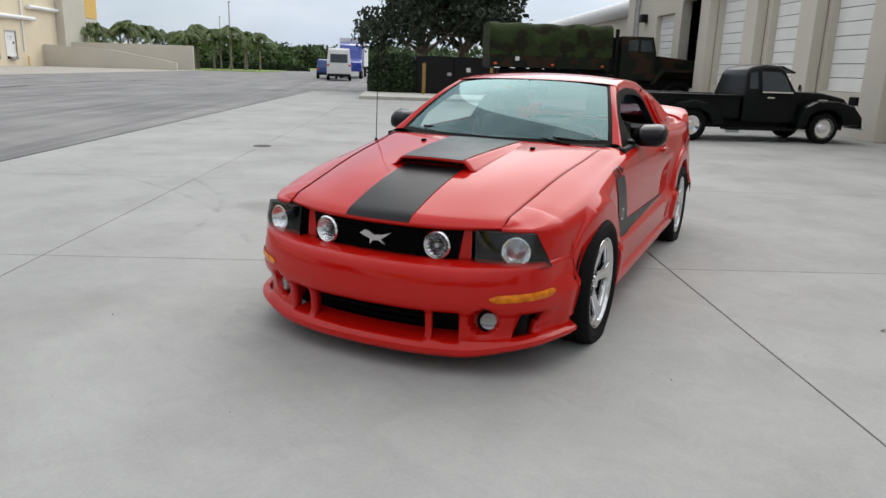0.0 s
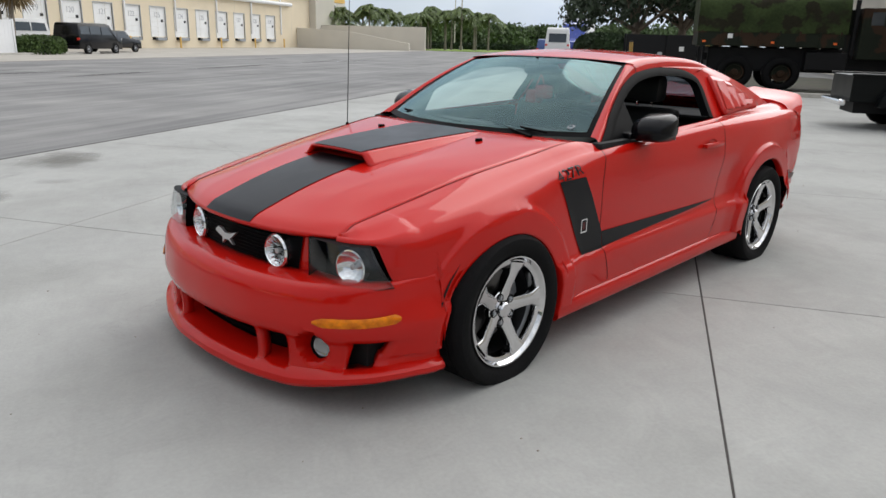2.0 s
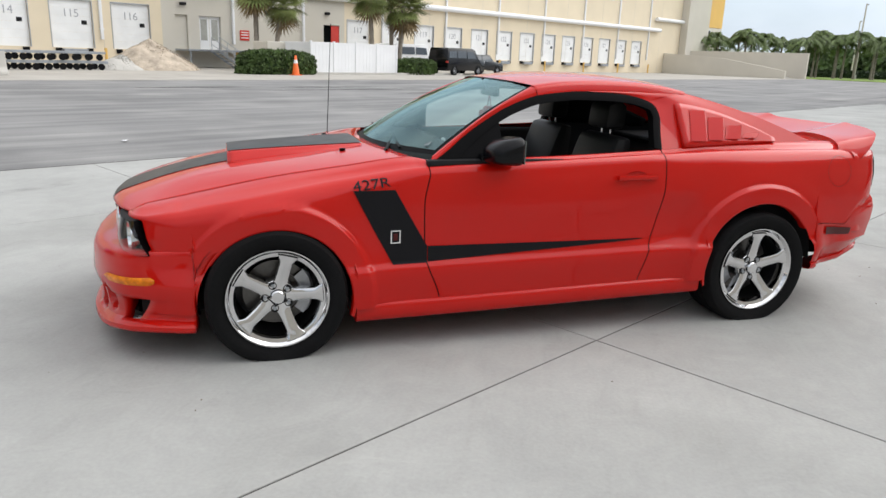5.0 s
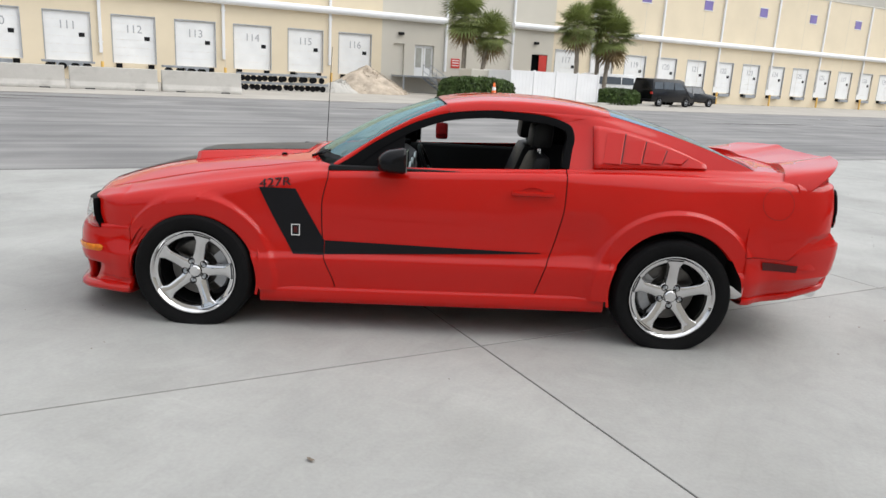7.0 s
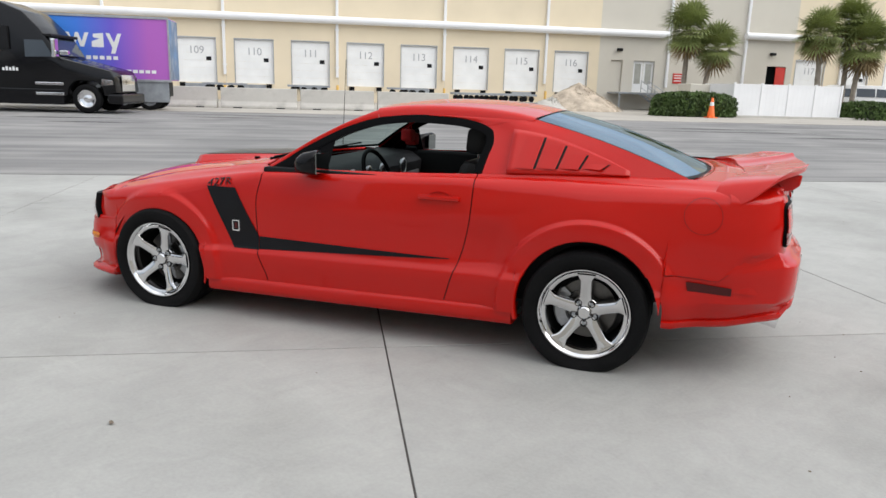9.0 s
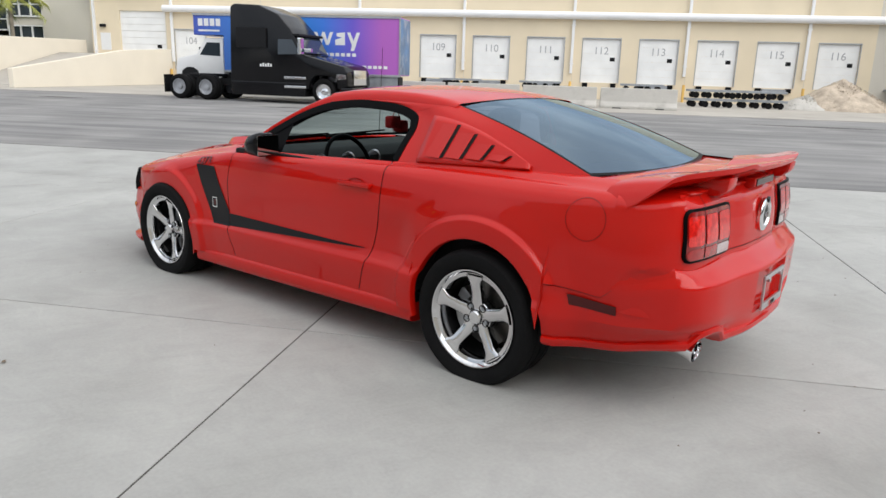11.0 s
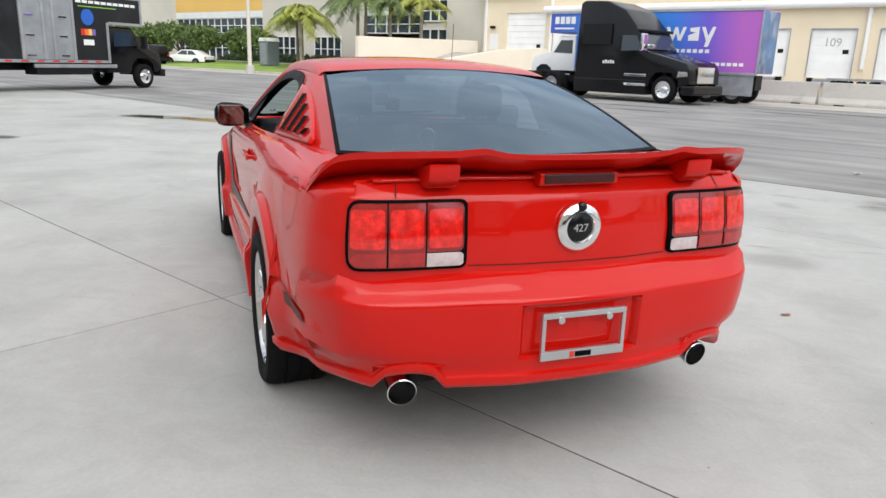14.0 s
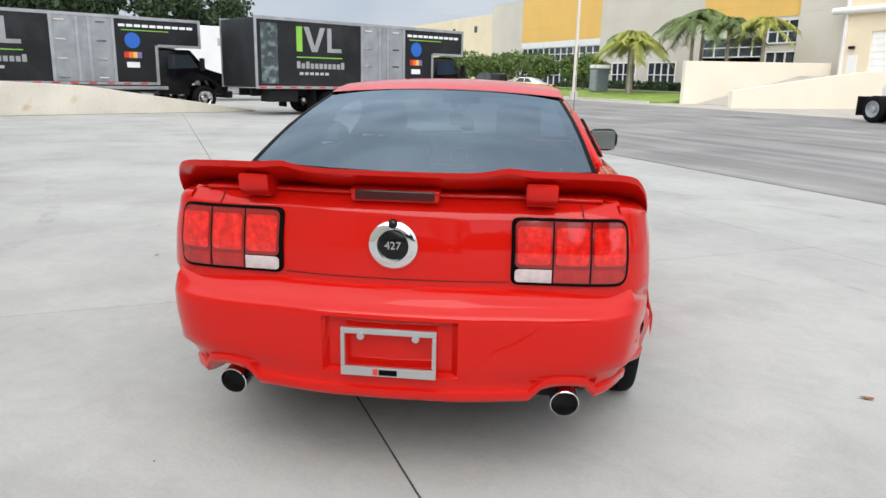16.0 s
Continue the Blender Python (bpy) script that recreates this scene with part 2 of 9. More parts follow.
# cloudy trowel marks and brushed streaks on the concrete
_n, _l = CONCRETE.node_tree.nodes, CONCRETE.node_tree.links
_pb = _n["Principled BSDF"]
_geo = _n.new("ShaderNodeNewGeometry")
for _turn, _size, _sc, _dis, _lo, _hi, _a, _z in ((20, (1.0, 1.0, 1.0), 3.2, 1.8, 0.36, 0.64, 0.935, 1.02), (64, (0.55, 0.07, 1.0), 1.0, 0.8, 0.50, 0.72, 1.0, 0.955), (-25, (0.4, 0.05, 1.0), 1.0, 1.2, 0.60, 0.74, 1.0, 1.06), (0, (1.0, 1.0, 1.0), 0.45, 1.0, 0.40, 0.66, 1.01, 0.96)):
    _map, _st, _rr, _mu = _n.new("ShaderNodeMapping"), _n.new("ShaderNodeTexNoise"), _n.new("ShaderNodeValToRGB"), _n.new("ShaderNodeMixRGB")
    _src = _pb.inputs["Base Color"].links[0].from_socket
    _map.vector_type = "TEXTURE"
    _map.inputs["Rotation"].default_value, _map.inputs["Scale"].default_value = (0, 0, radians(_turn)), _size
    _st.inputs["Scale"].default_value, _st.inputs["Detail"].default_value, _st.inputs["Roughness"].default_value, _st.inputs["Distortion"].default_value = _sc, 8.0, 0.68, _dis
    _rr.color_ramp.elements[0].position, _rr.color_ramp.elements[0].color = _lo, (_a, _a, _a, 1)
    _rr.color_ramp.elements[1].position, _rr.color_ramp.elements[1].color = _hi, (_z, _z, _z * 0.995, 1)
    _mu.blend_type, _mu.inputs["Fac"].default_value = "MULTIPLY", 1.0
    _l.new(_geo.outputs["Position"], _map.inputs["Vector"])
    _l.new(_map.outputs["Vector"], _st.inputs["Vector"])
    _l.new(_st.outputs["Fac"], _rr.inputs["Fac"])
    _l.new(_src, _mu.inputs["Color1"])
    _l.new(_rr.outputs["Color"], _mu.inputs["Color2"])
    _l.new(_mu.outputs["Color"], _pb.inputs["Base Color"])

# ---- builders ----


def part(name, bm, mat, parent=None, label="", smooth=False, angle=None):
    me = bpy.data.meshes.new(name)
    bm.normal_update()
    bm.to_mesh(me)
    bm.free()
    me.materials.append(mat)
    if smooth:
        me.polygons.foreach_set("use_smooth", [True] * len(me.polygons))
        if angle:
            me.set_sharp_from_angle(angle=radians(angle))
    ob = new(name, me)
    ob.parent = parent
    if label:
        ob["label"] = label
    return ob


def empty(name, m, label, category, group="", kind=""):
    e = new(name)
    e.matrix_world = m
    e.empty_display_size = 0.3
    return tagged(e, label, category, group, kind)


def bx(bm, x0, x1, y0, y1, z0, z1, bevel=0.0, m=None):
    """A box, its edges rounded by bevel."""
    r = bmesh.ops.create_cube(bm, size=1.0, matrix=Matrix.Translation(((x0 + x1) / 2, (y0 + y1) / 2, (z0 + z1) / 2)) @ Matrix.Diagonal((abs(x1 - x0), abs(y1 - y0), abs(z1 - z0), 1)))
    vs = r["verts"]
    if bevel:
        es = list({e for v in vs for e in v.link_edges})
        rb = bmesh.ops.bevel(bm, geom=es, offset=bevel, segments=2, profile=0.6, affect="EDGES")
        vs = list({v for f in rb["faces"] for v in f.verts} | {v for v in vs if v.is_valid})
    if m is not None:
        bmesh.ops.transform(bm, matrix=m, verts=vs)
    return bm


def B(*a, **k):
    return bx(bmesh.new(), *a, **k)


def cyl(bm, p, q, r0, r1=None, seg=12, caps=True):
    """A round bar from p to q."""
    p, q = Vector(p), Vector(q)
    d = q - p
    m = Matrix.Translation((p + q) / 2) @ d.to_track_quat("Z", "Y").to_matrix().to_4x4()
    bmesh.ops.create_cone(bm, cap_ends=caps, segments=seg, radius1=r0, radius2=r0 if r1 is None else r1, depth=d.length, matrix=m)
    return bm


def prism(bm, pts, y0, y1, bevel=0.0, top_in=0.0, z_in=(0, 1)):
    """A side outline of (x, z) points drawn out from y0 to y1; top_in: how far the sides lean in above z_in."""
    a = [bm.verts.new((x, y0, z)) for x, z in pts]
    b = [bm.verts.new((x, y1, z)) for x, z in pts]
    k = len(pts)
    fs = [bm.faces.new(a), bm.faces.new(b[::-1])]
    for i in range(k):
        fs.append(bm.faces.new((a[(i + 1) % k], a[i], b[i], b[(i + 1) % k])))
    bmesh.ops.recalc_face_normals(bm, faces=fs)
    vs = a + b
    if bevel:
        es = list({e for f in fs for e in f.edges})
        rb = bmesh.ops.bevel(bm, geom=es, offset=bevel, segments=2, profile=0.6, affect="EDGES", clamp_overlap=True)
        vs = list({v for f in rb["faces"] for v in f.verts} | {v for v in vs if v.is_valid})
    if top_in:
        ym = (y0 + y1) / 2
        for v in vs:
            t = min(1, max(0, (v.co.z - z_in[0]) / (z_in[1] - z_in[0])))
            v.co.y -= math.copysign(top_in * t, v.co.y - ym)
    return bm


def lathe(bm, prof, seg=32, axis="y", c=(0, 0, 0), caps=False):
    """A turned form: prof lists (radius, place along the axis)."""
    rings = []
    for r, h in prof:
        ring = []
        for i in range(seg):
            a = 2 * math.pi * i / seg
            u, v = r * math.cos(a), r * math.sin(a)
            co = {"y": (u, h, v), "z": (u, v, h), "x": (h, u, v)}[axis]
            ring.append(bm.verts.new((co[0] + c[0], co[1] + c[1], co[2] + c[2])))
        rings.append(ring)
    fs = []
    for p, q in zip(rings, rings[1:]):
        for i in range(seg):
            fs.append(bm.faces.new((p[i], p[(i + 1) % seg], q[(i + 1) % seg], q[i])))
    for ring in (rings[0], rings[-1]):
        if caps and (ring[0].co - ring[seg // 2].co).length > 1e-4:
            fs.append(bm.faces.new(ring))
    bmesh.ops.recalc_face_normals(bm, faces=fs)
    return bm


def text(name, s, size, mat, parent, m, label="", deep=0.004):
    cu = bpy.data.curves.new(name, "FONT")
    cu.body, cu.size, cu.align_x, cu.align_y, cu.extrude = s, size, "CENTER", "CENTER", deep
    tmp = bpy.data.objects.new(name, cu)
    scene.collection.objects.link(tmp)
    me = bpy.data.meshes.new_from_object(tmp.evaluated_get(bpy.context.evaluated_depsgraph_get()))
    bpy.data.objects.remove(tmp)
    me.materials.clear()
    me.materials.append(mat)
    ob = new(name, me)
    ob.parent = parent
    ob.matrix_basis = m
    if label:
        ob["label"] = label
    return ob


def leaves(bm, centre, radii, count, size, rng, flat=0.0, stretch=1.6):
    """Small folded leaves scattered through an egg-shaped clump."""
    for _ in range(count):
        while True:
            p = Vector((rng.uniform(-1, 1), rng.uniform(-1, 1), rng.uniform(-1, 1)))
            if 0.35 < p.length < 1:
                break
        c = Vector(centre) + Vector((p.x * radii[0], p.y * radii[1], p.z * radii[2]))
        s = size * rng.uniform(0.6, 1.3)
        q = Euler((rng.uniform(-1.4, 1.4) * (1 - flat), rng.uniform(-1.4, 1.4) * (1 - flat), rng.uniform(0, 6.28))).to_matrix()
        a, b = q @ Vector((s * stretch / 2, 0, 0)), q @ Vector((0, s / 2, 0))
        f = q @ Vector((0, 0, s * 0.18))
        v = [bm.verts.new(x) for x in (c - a, c - b + f, c + a, c + b + f)]
        bm.faces.new(v)
    return bm


THETA = math.degrees(math.atan2(0.491, 0.871))
BF = pose(-29.3, 34.6, 0, 0, 0, THETA)
# the marks along the front are a little closer than a metre
PITCH = 0.981
FRONT = BF @ pose(-24.9, 0, 0) @ Matrix.Diagonal((PITCH, 1, 1, 1)) @ pose(24.9, 0, 0)


def at_wall(u, n, z=0.0, turn=0.0):
    """A pose at the mark u along the warehouse front and n metres out from it."""
    return BF @ pose(-24.9 + (u + 24.9) * (PITCH if u > -24.9 else 1.0), -n, z, 0, 0, turn)


# ---- ground ----
GA = 27.8
PAD = pose(0.288, -1.037, 0, 0, 0, GA)
bm = bmesh.new()
bmesh.ops.create_grid(bm, x_segments=40, y_segments=40, size=1500)
ground = part("ground", bm, ASPHALT)
ground.location.z = -0.012
tagged(ground, "worn grey asphalt yard with pale tracks", "ground", kind="structure")
pad = new("pavement")
pad.matrix_world = PAD
tagged(pad, "pale grey concrete pad cut by dark straight joints", "pavement", kind="structure")
part("joint_bed", B(-47, 33.0, -35.5, 7.37, -0.011, -0.004), JOINT, pad)
apron = part("apron", B(-60, 130, -17.6, 0.2, -0.3, 0.004), APRON)
apron.matrix_world = BF
tagged(apron, "pale stained concrete apron along the loading docks", "pavement", kind="structure")

# ---- warehouse with the numbered docks ----
ware = empty("warehouse", FRONT, "long cream warehouse with white numbered dock doors", "warehouse", kind="structure")
DW, DB, DT = 2.44, 1.06, 3.82
docks = [(104 + i, -18.3 + 3.66 * i) for i in range(13)] + [(117 + i, 44.7 + 3.86 * i) for i in range(13)]


def wall_run(name, mat, x0, x1, holes, ztop, parent, y0=0.0, y1=0.4):
    """A wall from x0 to x1 with openings (x0, x1, z0, z1), which all lie side by side."""
    bm = bmesh.new()
    x = x0
    for a, b, c, d in sorted(holes):
        if a > x:
            bx(bm, x, a, y0, y1, 0, ztop)
        if c > 0:
            bx(bm, a, b, y0, y1, 0, c)
        bx(bm, a, b, y0, y1, d, ztop)
        x = b
    if x < x1:
        bx(bm, x, x1, y0, y1, 0, ztop)
    return part(name, bm, mat, parent)


wall_run("dock_wall", CREAM, -18.9, 28.9, [(u, u + DW, DB, DT) for k, u in docks if k < 117], 10.7, ware)
wall_run("office_wall", GREYW, 28.9, 44.4, [(29.85, 30.75, 1.2, 3.4), (31.6, 33.25, 1.2, 3.4), (42.3, 43.9, 1.2, 3.35)], 10.7, ware)
wall_run("dock_wall", CREAM, 44.4, 104.0, [(u, u + DW, DB, DT) for k, u in docks if k > 116], 10.7, ware)
wall_run("ramp_door_wall", CREAM, -24.9, -18.9, [(-22.6, -18.95, 2.3, 5.05)], 10.7, ware)
part("rear_wall", B(-24.9, 104, 40, 40.4, 0, 10.7), CREAM, ware)
part("side_wall", B(103.6, 104, 0.4, 40, 0, 10.7), CREAM, ware)
part("roof", B(-24.9, 104, 0.4, 40, 10.3, 10.6), WHITEP, ware)
part("coping", B(-24.9, 104.0, -0.06, 0.46, 10.7, 10.85, bevel=0.02), PALEW, ware)
part("floor_slab", B(-24.9, 103.6, 0.4, 40, 1.0, 1.2), BARRIER, ware)
for k, u in docks:
    bm = bmesh.new()
    for i in range(6):
        h = (DT - DB) / 6
        bx(bm, u, u + DW, 0.12, 0.18, DB + i * h + 0.0025, DB + (i + 1) * h - 0.0025, bevel=0.004)
    d = part("dock_door", bm, WHITED, ware, "white sectional dock door with a painted number")
    text("number", str(k), 0.66, LETTER, d, pose(u + DW * 0.5, 0.112, DB + 2.0, 90, 0, 0))
    part("door_window", B(u + DW - 0.62, u + DW - 0.30, 0.10, 0.19, DB + 1.38, DB + 1.62, bevel=0.01), BLACKM, d)
    part("door_frame", bx(bx(bx(bmesh.new(), u - 0.05, u, -0.02, 0.11, DB, DT), u + DW, u + DW + 0.05, -0.02, 0.11, DB, DT), u - 0.05, u + DW + 0.05, -0.02, 0.11, DT, DT + 0.06), STEEL, d)
    for s in (0.12, DW - 0.47):
        part("dock_bumper", B(u + s, u + s + 0.35, -0.14, 0, DB - 0.28, DB - 0.02, bevel=0.02), RUBBER, ware)
    if k not in (112, 114, 116):
        part("dock_leveler", B(u + 0.5, u + DW - 0.5, -0.35, 0.0, DB - 0.34, DB - 0.06, bevel=0.02), GREYMET, ware)
for x0, x1, z in ((-18.9, 34.0, 5.22), (40.1, 97.6, 5.40), (-25.6, -18.95, 6.5), (96.4, 105.2, 6.75)):
    bm = bmesh.new()
    cyl(bm, (x0, -0.28, z), (x1, -0.28, z), 0.24, seg=16)
    for i in range(int((x1 - x0) / 3.66) + 1):
        bx(bm, x0 + 0.3 + i * 3.66, x0 + 0.38 + i * 3.66, -0.2, 0.0, z - 0.05, z + 0.05)
    part("gutter_pipe", bm, PIPE, ware, smooth=True, angle=40)
for u in (-18.4, -4.3, 3.0, 10.3, 17.6, 24.9, 34.2, 40.3, 48.5, 56.4, 64.1, 71.9, 79.6, 87.3, 95.0, -24.6):
    bm = bmesh.new()
    bx(bm, u - 0.09, u + 0.09, -0.17, -0.002, 1.6, 10.68, bevel=0.02)
    for z in (2.2, 4.6, 7.4, 9.6):
        bx(bm, u - 0.14, u + 0.14, -0.18, -0.002, z, z + 0.06)
    part("downpipe", bm, PIPE, ware)
    part("guard_post", cyl(bmesh.new(), (u, -0.45, 0), (u, -0.45, 1.1), 0.09), YELLOW, ware)
for i in range(5):
    u = 54.2 + 7.75 * i
    w = part("window", B(u - 0.55, u + 0.55, -0.03, 0.05, 8.35, 9.15, bevel=0.02), PURPLEW, ware)
    part("window_frame", bx(bx(bmesh.new(), u - 0.62, u + 0.62, -0.05, -0.002, 9.15, 9.22), u - 0.62, u + 0.62, -0.05, -0.002, 8.28, 8.35), WHITEP, w)
for u in [-18.9 + 7.32 * i for i in range(17)]:
    part("panel_joint", B(u - 0.015, u + 0.015, -0.004, 0.0, 0.0, 10.68), GREYW, ware)
bm = bmesh.new()
bx(bm, 29.87, 30.73, 0.15, 0.2, 1.2, 3.38, bevel=0.01)
part("side_door", bm, GREYW, ware)
for a, b in ((31.62, 32.41), (32.44, 33.23)):
    d = part("glass_door", B(a, b, 0.15, 0.2, 1.2, 3.38, bevel=0.01), WHITEP, ware)
    part("pane", B(a + 0.16, b - 0.16, 0.135, 0.155, 1.8, 3.2), material("pane_glass", (0.40, 0.40, 0.36), 0.15, vary=0.1), d)
# a near-black sheet behind the doorway paints the darkness of the room
part("doorway_back", B(42.3, 43.9, 0.9, 0.95, 1.2, 3.35), SHADEIN, ware)
part("open_red_door", B(43.10, 43.9, 0.05, 0.11, 1.22, 3.3, bevel=0.01), RED, ware, "red steel door standing half open")
bm = bmesh.new()
for i in range(6):
    h = 2.75 / 6
    bx(bm, -22.6, -18.95, 0.12, 0.18, 2.3 + i * h + 0.006, 2.3 + (i + 1) * h - 0.006, bevel=0.012)
d = part("ramp_door", bm, WHITED, ware)
part("door_window", B(-19.75, -19.4, 0.1, 0.19, 2.5, 2.75), BLACKM, d)
part("man_door", B(-24.2, -23.4, -0.03, 0.02, 2.3, 3.5), WHITEP, ware)
for u, z in ((30.4, 4.0), (42.6, 4.1), (-23.9, 3.9)):
    part("wall_lamp", B(u - 0.2, u + 0.2, -0.25, 0.0, z, z + 0.2, bevel=0.04), BLACKM, ware)
sg = part("notice_board", B(34.75, 35.5, -0.05, -0.002, 1.9, 2.6, bevel=0.01), RED, ware, "red notice board with white print")
for z in (2.05, 2.25, 2.42):
    part("print", B(34.83, 35.42, -0.056, -0.05, z, z + 0.07), WHITEP, sg)

# entry stair with rails
stair = empty("entry_stair", at_wall(33.0, 0), "grey steel entry stair with pipe rails at the office doors", "stair")
part("landing", B(-3.2, 1.6, -1.9, -0.01, 1.08, 1.2, bevel=0.01), GREYMET, stair)
for i in range(6):
    part("tread", B(-1.6 + 0.28 * i - 0.0, -1.32 + 0.28 * i, -3.0, -1.92, 1.02 - 0.18 * i, 1.06 - 0.18 * i, bevel=0.005), GREYMET, stair)
for y in (-3.0, -1.95):
    part("stringer", prism(bmesh.new(), [(-1.7, 1.08), (-1.5, 1.08), (0.25, 0.0), (0.0, 0.0)], y, y + 0.05), GREYMET, stair)
    bm = bmesh.new()
    for z in (0.5, 0.95):
        cyl(bm, (-1.6, y, 1.05 + z), (0.1, y, 0.05 + z), 0.025, seg=8)
    for i in range(4):
        x = -1.6 + 0.55 * i
        cyl(bm, (x, y, 1.05 - 0.33 * i), (x, y, 2.0 - 0.33 * i), 0.025, seg=8)
    part("handrail", bm, STEEL, stair)
for x in (-3.1, 1.5):
    part("leg", B(x, x + 0.1, -1.85, -1.75, 0, 1.08), GREYMET, stair)

# ---- office block at the west end ----
office = empty("office_block", BF, "pale office block with yellow panels and dark strip windows", "building", kind="structure")
part("end_tower", B(-29.3, -24.95, 0.6, 20, 0, 13.5, bevel=0.03), PALEW, office)
for z in (3.4, 6.8, 10.2):
    part("joint_line", B(-29.3, -24.95, 0.59, 0.6, z, z + 0.03), GREYW, office)
for a, b, mt, zt in ((-32.6, -29.3, PALEW, 13.5), (-40, -32.6, YELLOW, 13.2), (-55.7, -40, PALEW, 12.4), (-73.3, -55.7, YELLOW, 12.8), (-82, -73.3, PALEW, 11.2), (-135, -82, CREAM, 10.2)):
    part("facade", B(a, b, 1.0, 1.4, 5.9 if mt is YELLOW else 0, zt, bevel=0.02), mt, office)
    if mt is YELLOW:
        part("facade", B(a, b, 1.0, 1.4, 5.2, 5.9), WHITEP, office)
        part("facade", B(a, b, 1.0, 1.4, 0, 0.7), PALEW, office)
    for z in (7.6, 9.4, 11.2):
        part("joint_line", B(a, b, 0.985, 1.0, z, z + 0.03), mt, office)
part("facade", B(-32.55, -29.35, 0.96, 0.995, 6.6, 13.4), YELLOW, office)
part("block_side", B(-135, -25, 25, 25.4, 0, 10), CREAM, office)
part("roof", B(-134.8, -29.4, 1.4, 25, 9.8, 10.0), WHITEP, office)


def strip_window(parent, x0, x1, z0, z1, cols, y=1.2, deep=0.10):
    w = part("window", B(x0, x1, y, y + 0.05, z0, z1), WINGLASS, parent)
    bm = bmesh.new()
    for i in range(cols + 1):
        x = x0 + (x1 - x0) * i / cols
        bx(bm, x - 0.05, x + 0.05, y - deep, y - 0.002, z0, z1)
    bx(bm, x0, x1, y - deep - 0.01, y - 0.002, z0 - 0.06, z0 + 0.04)
    bx(bm, x0, x1, y - deep - 0.01, y - 0.002, z1 - 0.04, z1 + 0.06)
    bx(bm, x0, x1, y - deep + 0.01, y - 0.002, (z0 + z1) / 2 - 0.04, (z0 + z1) / 2 + 0.04)
    part("window_frame", bm, WHITEP, w)


for a, b in ((-40, -32.6), (-73.3, -55.7)):
    strip_window(office, a + 0.1, b - 0.1, 0.75, 3.1, int((b - a) / 1.3))
    strip_window(office, a + 0.1, b - 0.1, 3.6, 5.15, int((b - a) / 1.3))
strip_window(office, -32.4, -29.5, 1.7, 3.9, 3, y=0.95)
strip_window(office, -32.4, -29.5, 4.6, 6.3, 3, y=0.95)
for a in (-53, -47):
    strip_window(office, a, a + 4, 0.9, 3.2, 4, y=0.95)
for u in (-88, -96, -104):
    part("window", B(u, u + 1.0, 0.97, 1.0, 7.9, 8.8), WINGLASS, office)

# ---- ramps at both ends ----
rampw = empty("ramp_walls", BF, "cream rendered walls of a loading ramp", "wall", kind="structure")


def slope_wall(name, x0, x1, pts, mat, parent):
    """A wall across the yard: pts lists (metres out from the warehouse, height)."""
    bm = bmesh.new()
    p = [(n, z) for n, z in pts]
    a = [bm.verts.new((x0, -n, z)) for n, z in p] + [bm.verts.new((x0, -n, 0)) for n, z in reversed(p)]
    b = [bm.verts.new((x1, v.co.y, v.co.z)) for v in a]
    fs = [bm.faces.new(a), bm.faces.new(b[::-1])]
    for i in range(len(a)):
        fs.append(bm.faces.new((a[i], a[(i + 1) % len(a)], b[(i + 1) % len(a)], b[i])))
    bmesh.ops.recalc_face_normals(bm, faces=fs)
    bmesh.ops.bevel(bm, geom=list(bm.edges), offset=0.015, segments=1, affect="EDGES")
    return part(name, bm, mat, parent)


slope_wall("upper_wall", -25.7, -25.4, [(0.02, 2.95), (13.2, 2.75)], RAMPW, rampw)
slope_wall("lower_wall", -18.95, -18.65, [(0.02, 2.45), (5.9, 2.2), (15.6, 0.98)], RAMPW, rampw)
slope_wall("ramp_deck", -25.35, -19.0, [(0.02, 2.0), (3.0, 2.0), (12.0, 0.03)], APRON, rampw)
slope_wall("upper_wall", 103.2, 103.6, [(0.02, 3.1), (16.5, 3.1)], GREYW, rampw)
slope_wall("lower_wall", 97.4, 97.7, [(0.02, 2.6), (8.0, 2.2), (16.0, 0.9)], GREYW, rampw)
slope_wall("ramp_deck", 97.75, 103.15, [(0.02, 2.2), (3.0, 2.2), (15.0, 0.03)], APRON, rampw)

# east tower of the warehouse
tower = empty("east_tower", FRONT, "grey and yellow stair tower with square windows", "building", kind="structure")
part("tower_wall", B(104.05, 110.8, -1.0, 18, 0, 15, bevel=0.03), GREYW, tower)
part("tower_wall", B(110.85, 119, 0.6, 18, 6.6, 15, bevel=0.03), YELLOW, tower)
part("tower_wall", B(110.85, 119, 0.6, 18, 0, 6.55, bevel=0.03), PALEW, tower)
strip_window(tower, 111.3, 114.8, 4.3, 6.2, 2, y=0.55)
strip_window(tower, 111.3, 114.8, 1.6, 3.4, 2, y=0.55)
part("canopy", B(116, 132, -2, 6, 3.2, 3.6, bevel=0.03), WHITEP, tower)

# ---- things along the docks ----


